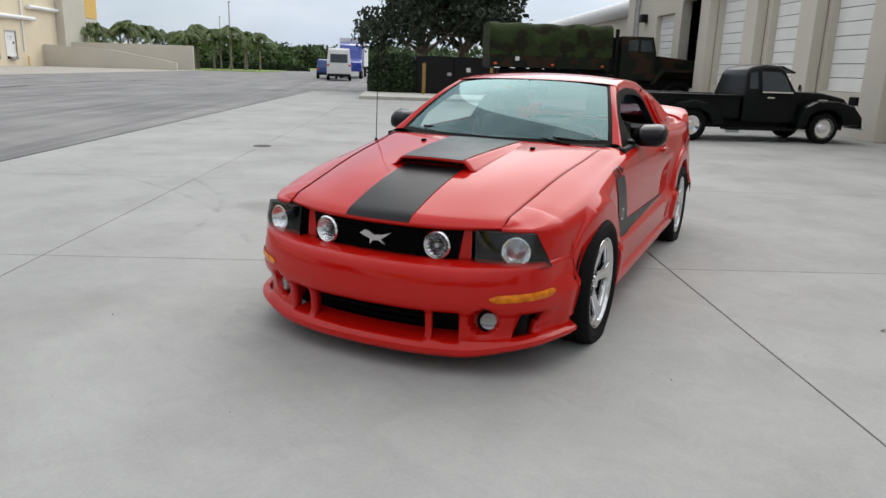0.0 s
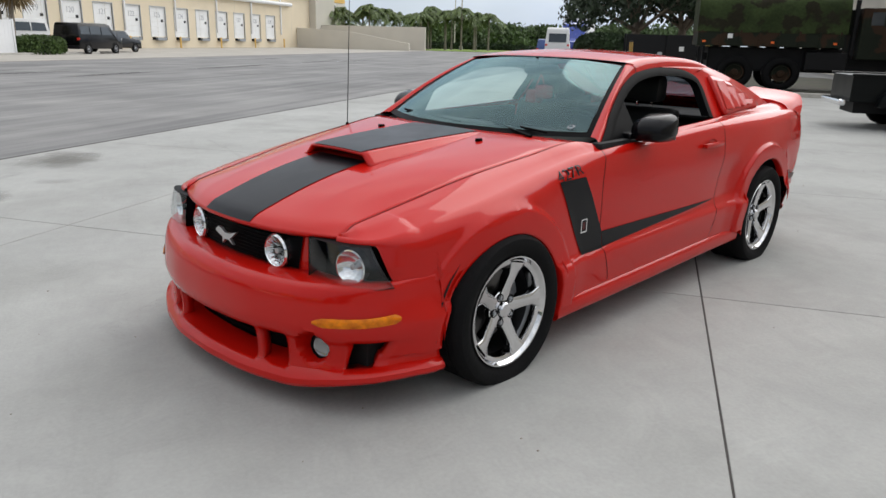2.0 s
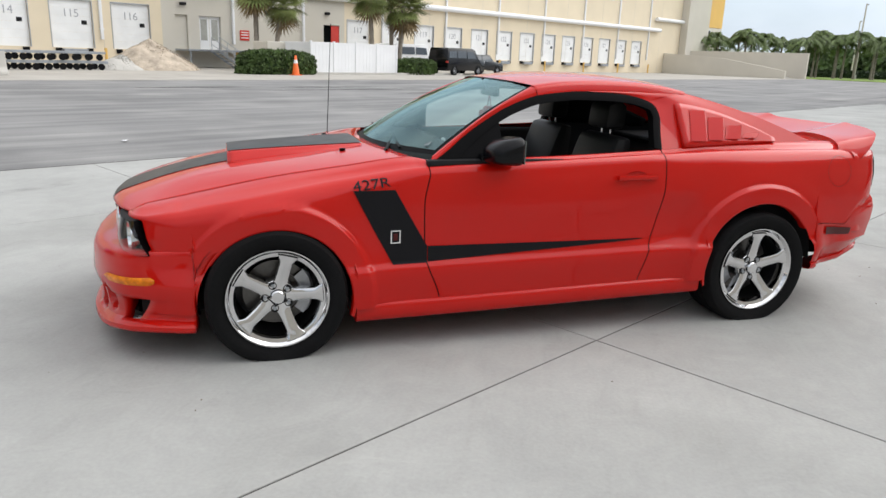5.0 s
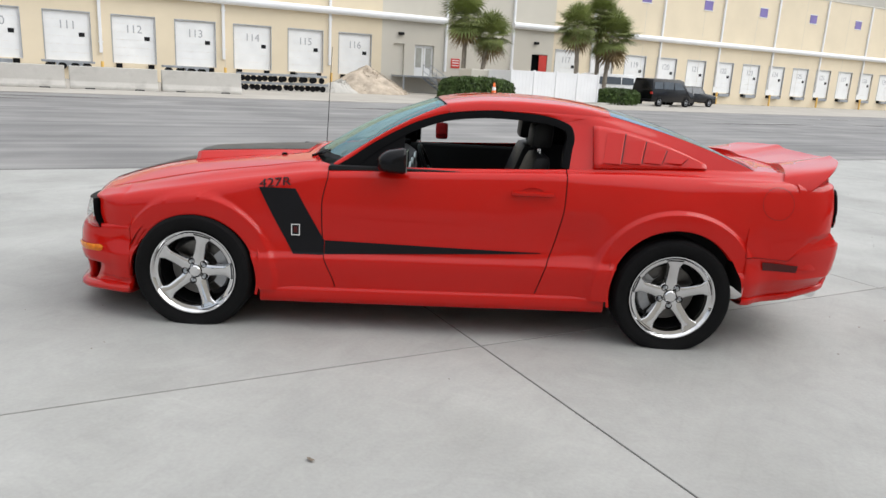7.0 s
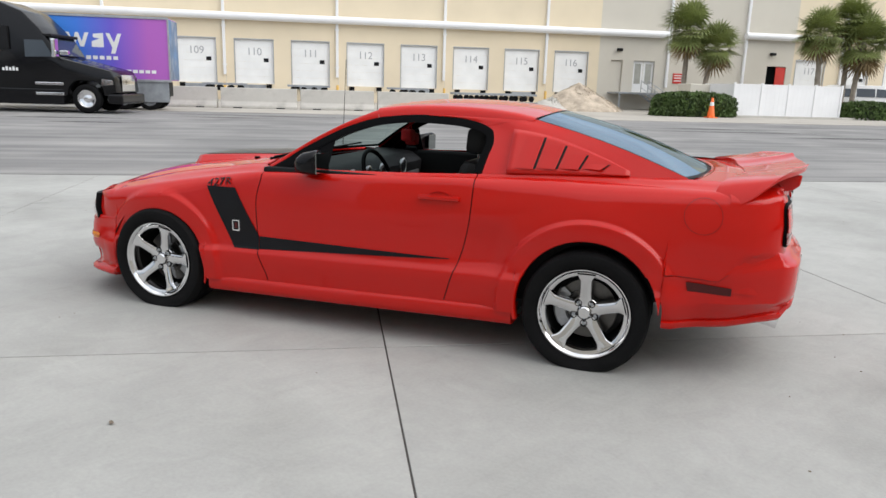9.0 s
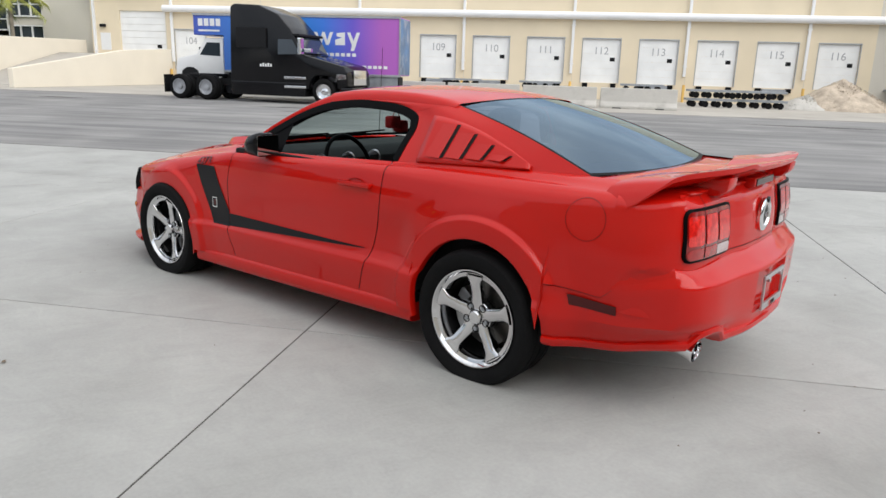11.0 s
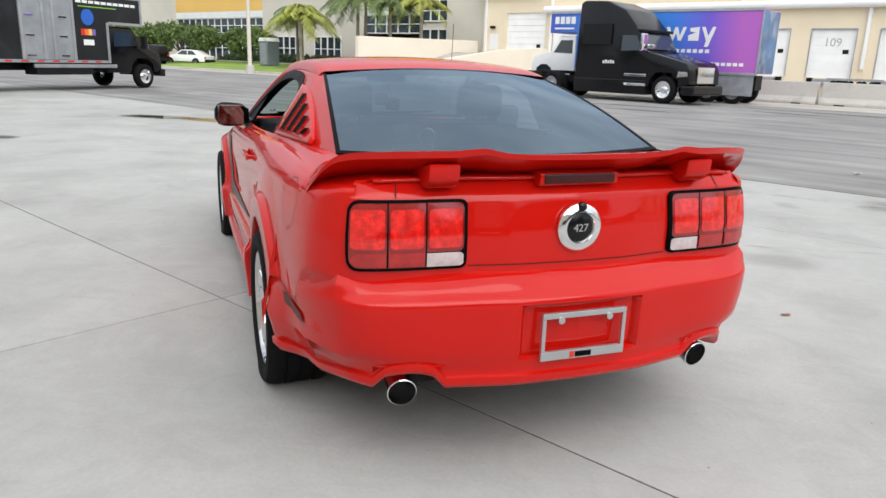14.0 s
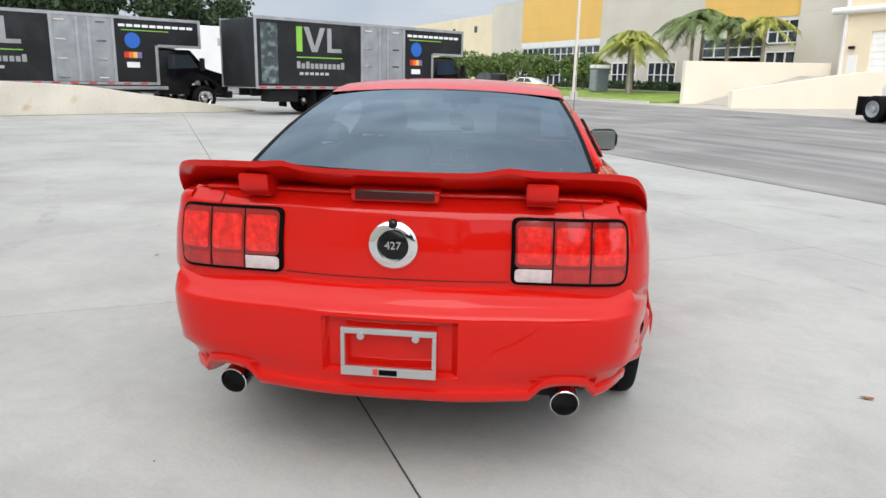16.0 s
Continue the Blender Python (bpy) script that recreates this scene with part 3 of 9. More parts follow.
def jersey(m):
    e = empty("concrete_barrier", m, "grey precast concrete road barrier before the docks", "barrier", "barriers at the docks")
    p = [(-0.30, 0.0), (-0.30, 0.12), (-0.17, 0.32), (-0.09, 0.96), (0.09, 0.96), (0.17, 0.32), (0.30, 0.12), (0.30, 0.0)]
    bm = bmesh.new()
    a = [bm.verts.new((-1.78, y, z)) for y, z in p]
    b = [bm.verts.new((1.78, y, z)) for y, z in p]
    fs = [bm.faces.new(a), bm.faces.new(b[::-1])] + [bm.faces.new((a[i], b[i], b[(i + 1) % 8], a[(i + 1) % 8])) for i in range(8)]
    bmesh.ops.recalc_face_normals(bm, faces=fs)
    bmesh.ops.bevel(bm, geom=list(bm.edges), offset=0.02, segments=1, affect="EDGES")
    part("body", bm, BARRIER, e)
    for x in (-1.0, 1.0):
        # near-black boxes stand in for the shaded slots
        part("lifting_slot", B(x - 0.2, x + 0.2, -0.31, 0.31, 0.006, 0.05), SHADEIN, e)
    return e


j0 = jersey(at_wall(-1.57, 12.9))
for i in range(1, 5):
    copy_thing(j0, at_wall(-1.57 + 3.8 * i, 12.9 + 0.1 * i, 0, 0.7 * ((i * 7) % 3 - 1)))


def dolly(m):
    """A black steel converter frame lying on small wheels."""
    e = empty("steel_dolly", m, "grey steel dock dolly with small black wheels", "dolly", "dollies stacked by the docks")
    bm = bmesh.new()
    for y in (-0.55, 0.5):
        bx(bm, -1.3, 1.3, y, y + 0.08, 0.34, 0.46, bevel=0.01)
    for x in (-1.25, -0.4, 0.4, 1.17):
        bx(bm, x, x + 0.08, -0.5, 0.5, 0.35, 0.44)
    part("frame", bm, GREYMET, e)
    for x in (-0.95, -0.3, 0.35, 0.95):
        for y in (-0.62, 0.5):
            w = part("wheel", lathe(bmesh.new(), [(0.0, 0), (0.15, 0), (0.17, 0.03), (0.17, 0.1), (0.15, 0.13), (0.0, 0.13)], 14), RUBBER, e)
            w.location = (x, y, 0.17)
    return e


d0 = dolly(at_wall(18.1, 7.0))
for u, n, z, r in ((18.2, 7.0, 0.48, 2), (20.9, 6.6, 0, -3), (20.8, 6.6, 0.48, 4), (3.2, 2.2, 0.62, 0), (8.4, 2.4, 0.62, 3), (14.8, 2.2, 0.62, -2)):
    copy_thing(d0, at_wall(u, n, z, r))

rng = random.Random(7)


def mound(name, m, rx, ry, h, mat, label, cat):
    bm = bmesh.new()
    n, k = 36, 14
    top = bm.verts.new((0, 0, h))
    rings = []
    for j in range(1, k + 1):
        t = j / k
        ring = []
        for i in range(n):
            a = 2 * math.pi * i / n
            w = 1 + 0.16 * noise.noise((math.cos(a) * 1.4, math.sin(a) * 1.4, 3.1))
            z = h * (1 - t) ** 0.9 + 0.16 * h * noise.noise((math.cos(a) * t * 3, math.sin(a) * t * 3, 0.4)) * (1 - t)
            ring.append(bm.verts.new((rx * t * w * math.cos(a), ry * t * w * math.sin(a), max(0.0, z) if j < k else -0.02)))
        rings.append(ring)
    for i in range(n):
        bm.faces.new((top, rings[0][i], rings[0][(i + 1) % n]))
        for p, q in zip(rings, rings[1:]):
            bm.faces.new((p[i], q[i], q[(i + 1) % n], p[(i + 1) % n]))
    for _ in range(700):
        a, t = rng.uniform(0, 6.283), rng.random() ** 0.6
        x, y, s = rx * t * math.cos(a), ry * t * math.sin(a), rng.uniform(0.02, 0.06)
        z = h * (1 - t) ** 0.9
        bmesh.ops.create_cube(bm, size=s, matrix=pose(x, y, z, rng.uniform(0, 90), rng.uniform(0, 90), 0))
    ob = part(name, bm, mat, smooth=False)
    ob.matrix_world = m
    return tagged(ob, label, cat)


mound("gravel_mound", at_wall(25.6, 5.0, 0), 3.0, 2.3, 1.75, GRAVEL, "brown gravel heap with a pale foot", "gravel mound")
mound("rubble_mound", at_wall(23.6, 5.6, 0), 1.9, 1.4, 0.8, BARRIER, "low pale grey rubble heap", "rubble mound")

fence = empty("vinyl_fence", at_wall(33.05, 10.7) @ Matrix.Diagonal((0.94, 1, 0.97, 1)), "white vinyl privacy fence of four panels", "fence")
for i in range(4):
    x = 1.86 * i
    for j in range(6):
        part("plank", B(x + 0.06 + j * 0.29, x + 0.06 + (j + 1) * 0.29 - 0.006, -0.02, 0.02, 0.16, 1.86), WPVC, fence)
    part("rail", B(x + 0.06, x + 1.8, -0.035, 0.035, 0.05, 0.16), WPVC, fence)
    part("rail", B(x + 0.06, x + 1.8, -0.035, 0.035, 1.86, 1.97), WPVC, fence)
for i in range(5):
    part("post", B(1.86 * i - 0.065, 1.86 * i + 0.065, -0.065, 0.065, 0, 2.04, bevel=0.01), WPVC, fence)
part("return_panel", B(-0.04, 0.04, 0.07, 3.2, 0.05, 1.95, bevel=0.01), WPVC, fence)
boxg = part("utility_box", B(-0.9, 0.9, -0.8, 0.8, 0, 1.85, bevel=0.05), GREYW)
boxg.matrix_world = at_wall(32.6, 7.3)
tagged(boxg, "grey metal utility box behind the hedge", "utility box")


def hedge(m, lx, ly, h, mat, label, count=2600, size=0.13, seed=1):
    e = empty("hedge", m, label, "hedge")
    r = random.Random(seed)
    bm = bmesh.new()
    # a solid box in the dark leaf colour stands in for the shaded inside
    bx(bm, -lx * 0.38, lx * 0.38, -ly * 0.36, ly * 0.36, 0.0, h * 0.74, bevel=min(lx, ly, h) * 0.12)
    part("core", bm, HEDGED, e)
    bm = bmesh.new()
    for _ in range(count):
        # on the rounded shell of the clipped form
        x, y, z = r.uniform(-1, 1), r.uniform(-1, 1), r.uniform(-0.9, 1)
        f = max(abs(x) ** 2.8 + abs(y) ** 2.8 + max(0, z) ** 2.8, 1e-3) ** (1 / 2.8)
        k = r.uniform(0.82, 1.03) / f
        c = Vector((x * k * lx / 2, y * k * ly / 2, h * 0.5 + min(1.05, z * k) * h * 0.5))
        if c.z < 0.03:
            c.z = r.uniform(0.03, 0.3)
        s = size * r.uniform(0.6, 1.3)
        q = Euler((r.uniform(-1.5, 1.5), r.uniform(-1.5, 1.5), r.uniform(0, 6.3))).to_matrix()
        a, b, fo = q @ Vector((s * 0.8, 0, 0)), q @ Vector((0, s * 0.45, 0)), q @ Vector((0, 0, s * 0.2))
        bm.faces.new([bm.verts.new(v) for v in (c - a, c - b + fo, c + a, c + b + fo)])
    part("leaves", bm, mat, e)
    return e


hedge(at_wall(30.4, 11.0), 5.0, 1.8, 1.35, HEDGE, "clipped green hedge beside the white fence", 4200, 0.15, 2)
hedge(at_wall(42.2, 10.5), 3.6, 1.6, 1.08, HEDGE, "low clipped green hedge", 2600, 0.15, 3)
kb = part("planter_kerb", B(28.2, 45.2, -11.2, -11.0, -0.3, 0.13, bevel=0.02), BARRIER)
kb.matrix_world = BF
tagged(kb, "pale concrete kerb of the planting bed", "kerb", kind="structure")


def cone(m):
    e = empty("traffic_cone", m, "orange traffic cone with a white collar", "traffic cone")
    part("base", B(-0.18, 0.18, -0.18, 0.18, 0, 0.035, bevel=0.01), ORANGE, e)
    part("body", lathe(bmesh.new(), [(0.14, 0.035), (0.035, 0.72), (0.025, 0.73), (0.0, 0.73)], 20, "z"), ORANGE, e, smooth=True, angle=40)
    part("collar", lathe(bmesh.new(), [(0.082, 0.44), (0.063, 0.57)], 20, "z"), WHITEP, e, smooth=True)
    return e


cone(at_wall(30.7, 12.4) @ Matrix.Diagonal((1.5, 1.5, 1.5, 1)))

# ---- palms ----


def fan_palm(m, h, seed, lean=(0, 0), r=1.35, label="cabbage palm with a round crown and a skirt of dry leaves"):
    e = empty("palm_tree", m, label, "palm tree")
    k = random.Random(seed)
    bm = bmesh.new()
    prof = [(0.24, 0.0), (0.19, 0.4)] + [(0.15 + 0.02 * ((i % 2)), 0.4 + (h - 0.4) * i / 14) for i in range(1, 15)]
    lathe(bm, prof, 12, "z")
    for v in bm.verts:
        t = v.co.z / h
        v.co.x += lean[0] * t * t
        v.co.y += lean[1] * t * t
    part("trunk", bm, PBARK, e, smooth=True)
    top = Vector((lean[0], lean[1], h))
    for name, mat, n, lo, hi in (("crown", FANL, 78, -0.95, 1.5), ("dry_skirt", PALMD, 12, -1.35, -0.85)):
        bm = bmesh.new()
        for i in range(n):
            az, el = k.uniform(0, 6.283), k.uniform(lo, hi)
            d = Vector((math.cos(az) * math.cos(el), math.sin(az) * math.cos(el), math.sin(el)))
            side = d.cross(Vector((0, 0, 1))).normalized() if abs(d.z) < 0.99 else Vector((1, 0, 0))
            up = side.cross(d)
            L = r * k.uniform(0.75, 1.1)
            stem = top + d * L * 0.55 - Vector((0, 0, 0.06 * L))
            cyl(bm, top, stem, 0.018, 0.012, seg=4, caps=False)
            for j in range(15):
                a = radians(-112 + 16 * j)
                q = (d * math.cos(a) + side * math.sin(a)) * L * 0.62
                tip = stem + q + up * 0.08 * L - Vector((0, 0, 0.16 * L * abs(math.sin(a * 0.5)) + 0.05 * L))
                w = side * math.cos(a) * 0.028 * L - d * math.sin(a) * 0.028 * L
                mid = stem + q * 0.55 + up * 0.06 * L
                v = [bm.verts.new(c) for c in (stem, mid - w, tip, mid + w)]
                bm.faces.new(v)
        part(name, bm, mat, e)
    return e


fan_palm(at_wall(32.9, 5.0), 5.3, 11, (0.1, 0.1), 1.85)
fan_palm(at_wall(33.9, 5.7), 4.2, 12, (0.6, -0.2), 1.6)
fan_palm(at_wall(41.8, 6.4), 5.3, 13, (-0.2, 0.1), 1.7)
fan_palm(at_wall(44.2, 6.8), 4.8, 14, (0.3, 0), 2.0)
fan_palm(at_wall(43.9, 6.2), 6.3, 15, (0.2, 0.3), 1.6)


def feather_palm(m, h, seed, mat, r=2.6, n=18, label="feather palm with arching green fronds"):
    e = empty("palm_tree", m, label, "palm tree")
    k = random.Random(seed)
    lathe_bm = lathe(bmesh.new(), [(0.2, 0), (0.16, 0.5)] + [(0.13 + 0.015 * (i % 2), 0.5 + (h - 0.5) * i / 10) for i in range(1, 11)], 10, "z")
    part("trunk", lathe_bm, PBARK, e, smooth=True)
    bm = bmesh.new()
    for i in range(n):
        az, el = 6.283 * i / n + k.uniform(-0.2, 0.2), k.uniform(0.1, 1.35)
        d = Vector((math.cos(az), math.sin(az), 0))
        s = Vector((-d.y, d.x, 0))
        L, pts = r * k.uniform(0.8, 1.1), []
        for j in range(10):
            t = j / 9
            pts.append(Vector((0, 0, h)) + d * L * math.cos(el) * t * (1 + 0.25 * t) + Vector((0, 0, L * (math.sin(el) * t - 0.85 * t * t))))
        for a, b in zip(pts, pts[1:]):
            cyl(bm, a, b, 0.02, 0.015, seg=3, caps=False)
            for f in (0.12, 0.37, 0.62, 0.87):
                c = a.lerp(b, f)
                for sg in (-1, 1):
                    l = L * 0.26
                    tip = c + s * sg * l * 0.75 + (b - a).normalized() * l * 0.45 - Vector((0, 0, l * k.uniform(0.25, 0.7)))
                    w = (b - a).normalized() * 0.04 * L * 0.5
                    bm.faces.new([bm.verts.new(x) for x in (c - w, c + w, tip)])
    part("fronds", bm, mat, e)
    return e


# ---- west lawn ----
bm = bmesh.new()
for x0 in (-110.0, -26.2):
    for y, z in ((-15.4, -0.2), (-15.4, 0.06), (-6.0, 0.55), (-2.0, 0.6), (-2.0, -0.2)):
        bm.verts.new((x0, y, z))
bm.verts.ensure_lookup_table()
_v = bm.verts[:]
bm.faces.new(_v[:5])
bm.faces.new(_v[5:][::-1])
for i in range(5):
    bm.faces.new((_v[i], _v[(i + 1) % 5], _v[5 + (i + 1) % 5], _v[5 + i]))
bmesh.ops.recalc_face_normals(bm, faces=bm.faces)
lawn = part("lawn", bm, GRASS)
lawn.matrix_world = BF
tagged(lawn, "mown green lawn with a pale kerb", "lawn", kind="structure")
kb = part("lawn_kerb", B(-110, -26.0, -15.65, -15.4, -0.2, 0.13, bevel=0.02), BARRIER)
kb.matrix_world = BF
tagged(kb, "pale concrete kerb along the lawn", "kerb", kind="structure")
path = part("footpath", B(-110, -26.2, -5.6, -3.4, 0.4, 0.60), APRON)
path.matrix_world = BF
tagged(path, "pale concrete footpath across the lawn", "footpath", kind="structure")
for i, (u, n, h, mt, r) in enumerate([(-31.0, 4.5, 5.6, PALML, 2.6), (-33.2, 6.0, 6.0, PALML, 2.8), (-28.6, 3.4, 5.6, PALMY, 2.4), (-36.0, 9.6, 4.6, PALMY, 2.7), (-38.5, 7.5, 4.6, PALMY, 2.6), (-35.0, 3.4, 6.4, PALML, 2.8), (-41.0, 6.0, 5.0, PALML, 2.4)]):
    feather_palm(at_wall(u, n), h, 40 + i, mt, r, 26)


def leafy_tree(m, h, cr, seed, mat, label, count=5000, size=0.16, low=0.35, trunk=0.16):
    e = empty("tree", m, label, "tree")
    k = random.Random(seed)
    bm = bmesh.new()
    cyl(bm, (0, 0, -0.05), (0.1, 0, h * low), trunk, trunk * 0.7, seg=10)
    tips = []
    for i in range(9):
        az, el = 6.283 * i / 9 + k.uniform(-0.3, 0.3), k.uniform(0.25, 1.2)
        d = Vector((math.cos(az) * math.cos(el), math.sin(az) * math.cos(el), math.sin(el)))
        a = Vector((0.1, 0, h * low * k.uniform(0.75, 1.0)))
        b = a + Vector((d.x * cr * 0.75, d.y * cr * 0.75, d.z * (h * (1 - low)) * 0.75))
        cyl(bm, a, b, trunk * 0.45, trunk * 0.12, seg=6)
        tips.append(b)
        for _ in range(3):
            c = b + Vector((k.uniform(-1, 1), k.uniform(-1, 1), k.uniform(-0.5, 0.7))) * cr * 0.4
            cyl(bm, a.lerp(b, k.uniform(0.5, 0.9)), c, trunk * 0.15, 0.015, seg=4)
            tips.append(c)
    part("trunk", bm, BARK, e, smooth=True)
    bm = bmesh.new()
    for c in tips:
        rr = cr * k.uniform(0.22, 0.4)
        leaves(bm, c, (rr, rr, rr * 0.75), count // len(tips), size, k)
    part("crown", bm, mat, e)
    return e


for i, (u, n, h, cr) in enumerate([(-60, 6.5, 4.6, 2.6), (-66, 7, 4.9, 2.8), (-72, 6, 4.7, 2.6), (-54, 7.5, 4.3, 2.3), (-78, 7, 4.8, 2.7), (-48, 6.0, 4.2, 2.2)]):
    leafy_tree(at_wall(u, n), h, cr, 60 + i, STREETL, "small leafy street tree on the lawn", 2600, 0.24)
hedge(at_wall(-48, 1.0), 26, 1.2, 1.35, HEDGED, "low dark hedge before the office windows", 2600, 0.28, 21)
hedge(at_wall(-26.6, 8.0), 1.0, 6.0, 1.3, HEDGED, "dark hedge beside the ramp wall", 1500, 0.18, 22)

porta = empty("portable_toilet", at_wall(-41.6, 8.6, 0.42), "grey portable toilet with a white roof", "portable toilet")
part("cabin", B(-0.6, 0.6, -0.6, 0.6, 0, 2.0, bevel=0.06), material("grey_blue_plastic", (0.16, 0.19, 0.21), 0.5, vary=0.1), porta)
part("door", B(-0.42, 0.42, -0.63, -0.6, 0.1, 1.85, bevel=0.015), GREYMET, porta)
part("roof", prism(bmesh.new(), [(-0.66, 2.0), (-0.5, 2.3), (0.5, 2.3), (0.66, 2.0)], -0.66, 0.66, bevel=0.05), WHITEP, porta)


def pole(m, h, label, arm=1.0):
    e = empty("street_lamp", m, label, "street lamp")
    part("base", cyl(bmesh.new(), (0, 0, 0), (0, 0, 0.6), 0.3, 0.28), BARRIER, e)
    part("pole", cyl(bmesh.new(), (0, 0, 0.6), (0, 0, h), 0.14, 0.09, seg=14), PALEW, e, smooth=True, angle=40)
    if arm:
        part("arm", cyl(bmesh.new(), (0, 0, h - 0.1), (arm, 0, h), 0.05), PALEW, e)
        part("lamp_head", B(arm - 0.1, arm + 0.6, -0.18, 0.18, h - 0.06, h + 0.08, bevel=0.04), GREYMET, e)
    return e


pole(pose(-47.5, 3.7, 0), 9.5, "pale tall lamp post at the edge of the lawn")
pole(pose(84.7, 78.9, 0, 0, 0, 40), 10.2, "pale tall lamp post beside the far road", 1.4)
pole(pose(112.0, 106.0, 0, 0, 0, 40), 10.0, "pale tall lamp post beside the far road", 1.4)

# ---- east lawn, woods and distance ----
bm = bmesh.new()
bx(bm, 104.5, 240, -25, -1, -0.2, 0.05)
lawn = part("lawn", bm, GRASS)
lawn.matrix_world = BF
tagged(lawn, "strip of green lawn below the palms", "lawn", kind="structure")
rng = random.Random(31)
for i in range(20):
    f = i / 19
    feather_palm(pose(66.5 + 17.5 * f + rng.uniform(-1, 3), 88.0 - 16.0 * f + rng.uniform(-1, 3), 0.04), rng.uniform(4.3, 5.7), 80 + i, PALML, rng.uniform(2.3, 2.9), 26, "tall palm in the row beyond the ramp wall")
hedge(pose(87.5, 84.5, 0, 0, 0, -42), 30, 1.4, 1.0, HEDGED, "low dark hedge along the far lawn", 3000, 0.4, 25)


def woods(name, a, b, h, depth, count, seed, label):
    bm = bmesh.new()
    k = random.Random(seed)
    a, b = Vector(a), Vector(b)
    s = (b - a).normalized()
    out = Vector((s.y, -s.x))
    for _ in range(count):
        c = a.lerp(b, k.random()) + out * k.uniform(0, depth)
        hh = h * (0.65 + 0.35 * noise.noise((c.x * 0.05, c.y * 0.05, seed)) + k.uniform(0, 0.3))
        r = k.uniform(1.6, 3.4)
        leaves(bm, (c.x, c.y, hh * 0.5), (r, r, hh * 0.52), 52, 0.8, k)
    ob = part(name, bm, WOODL)
    return tagged(ob, label, "trees", kind="stuff")


for i, (x, y, h) in enumerate([(-44, -36, 8.4), (-50, -34, 9.0), (-54, -29, 8.6), (-60, -27, 8.8)]):
    leafy_tree(pose(x, y, 0), h, 3.8, 90 + i, HEDGED, "dark green tree behind the black lorries", 3200, 0.3)
woods("far_trees", (105, 118), (215, 150), 6.6, 16, 300, 5, "dense row of far green trees")
woods("far_trees", (215, 150), (330, 170), 11, 18, 260, 6, "dense row of far green trees")
woods("far_trees", (150, 78), (300, 165), 8, 14, 110, 8, "far green scrub and trees beside the road")
woods("far_trees", (-190, -60), (-150, -120), 14, 16, 90, 9, "dark far trees behind the lorries")
woods("far_trees", (-160, -10), (-190, -60), 9, 12, 60, 10, "far trees behind the lorries")

# ---- south building with roller doors ----
south = empty("south_building", BF, "pale building with tall white roller doors and pilasters", "building", kind="structure")
holes = [(20.45, 22.6, 1.1, 4.3), (23.7, 25.8, 1.1, 4.3), (27.15, 29.6, 1.1, 4.3), (30.5, 33.15, 0.9, 4.3), (33.9, 36.0, 1.4, 3.9)]
# the stretch from mark 6 to -6 is unseen, added to block skylight
wall_run("south_wall", PALEW, -6.0, 40.3, holes, 6.6, south, -55.4, -55.0)
part("south_back", B(-6, 40.3, -75.4, -75, 0, 6.6), PALEW, south)
part("end_wall", B(39.9, 40.3, -75, -55.42, 0, 6.6), PALEW, south)
part("end_wall", B(-6.0, -5.6, -75, -55.42, 0, 6.6), PALEW, south)
part("roof", B(-5.6, 39.9, -75, -55.42, 6.2, 6.4), WHITEP, south)
# an added near-black sheet behind the open bay, painting its dark inside
part("store_partition", B(29.9, 36.5, -56.9, -56.8, 0.9, 5.2), SHADEIN, south)
part("room_floor", B(-5.6, 39.9, -75, -55.42, 0.7, 0.9), BARRIER, south)
for a, b, c, d in holes[:3] + holes[4:]:
    bm = bmesh.new()
    n = 9
    for i in range(n):
        h = (d - c) / n
        bx(bm, a, b, -55.27, -55.22, c + i * h + 0.008, c + (i + 1) * h - 0.008, bevel=0.014)
    part("roller_door", bm, WHITED, south, "white ribbed roller door")
for u in (19.9, 23.15, 26.45, 30.05):
    part("pilaster", B(u - 0.40, u + 0.40, -54.98, -54.66, 0, 6.6, bevel=0.02), PALEW, south)
for u in (20.7, 24.2, 27.8):
    part("dock_bumper", B(u - 0.15, u + 0.15, -54.97, -54.75, 0.55, 1.0, bevel=0.03), RUBBER, south)
part("conduit", cyl(bmesh.new(), (38.4, -54.92, 0.2), (38.4, -54.92, 6.0), 0.05), STEEL, south)
part("conduit", cyl(bmesh.new(), (38.9, -54.92, 0.2), (38.9, -54.92, 6.0), 0.04), STEEL, south)
part("wall_lamp", B(37.2, 37.6, -54.98, -54.7, 3.7, 4.05, bevel=0.03), BLACKM, south)
annex = empty("annex", BF, "low annex with a curved white eave", "building", kind="structure")
part("annex_wall", B(40.35, 66, -70, -56.5, 0, 4.6), PALEW, annex)
bm = bmesh.new()
cyl(bm, (40.4, -56.3, 4.9), (66, -56.3, 4.9), 0.42, seg=18)
part("eave", bm, WHITEP, annex, smooth=True, angle=40)
part("annex_roof", B(40.4, 66, -70, -56.5, 4.6, 5.2), WHITEP, annex)

# bin enclosure, bollards, hedge, tree
encl = empty("bin_enclosure", pose(27.3, 13.4, 0, 0, 0, THETA), "dark steel bin enclosure with two gates", "bin enclosure")
for y in (-1.75, 0.02):
    g = part("gate", B(-0.03, 0.03, y, y + 1.7, 0.1, 1.9, bevel=0.01), BLACKM, encl)
    part("latch", B(-0.06, -0.03, y + 0.1, y + 0.3, 1.0, 1.15), STEEL, g)
for y in (-1.85, 1.75):
    part("side_panel", B(0.05, 3.0, y, y + 0.08, 0, 1.9), BLACKM, encl)
part("back_panel", B(3.0, 3.08, -1.85, 1.83, 0, 1.9), BLACKM, encl)
part("notice", B(-0.045, -0.032, -0.8, -0.6, 1.2, 1.4), WHITEP, encl)


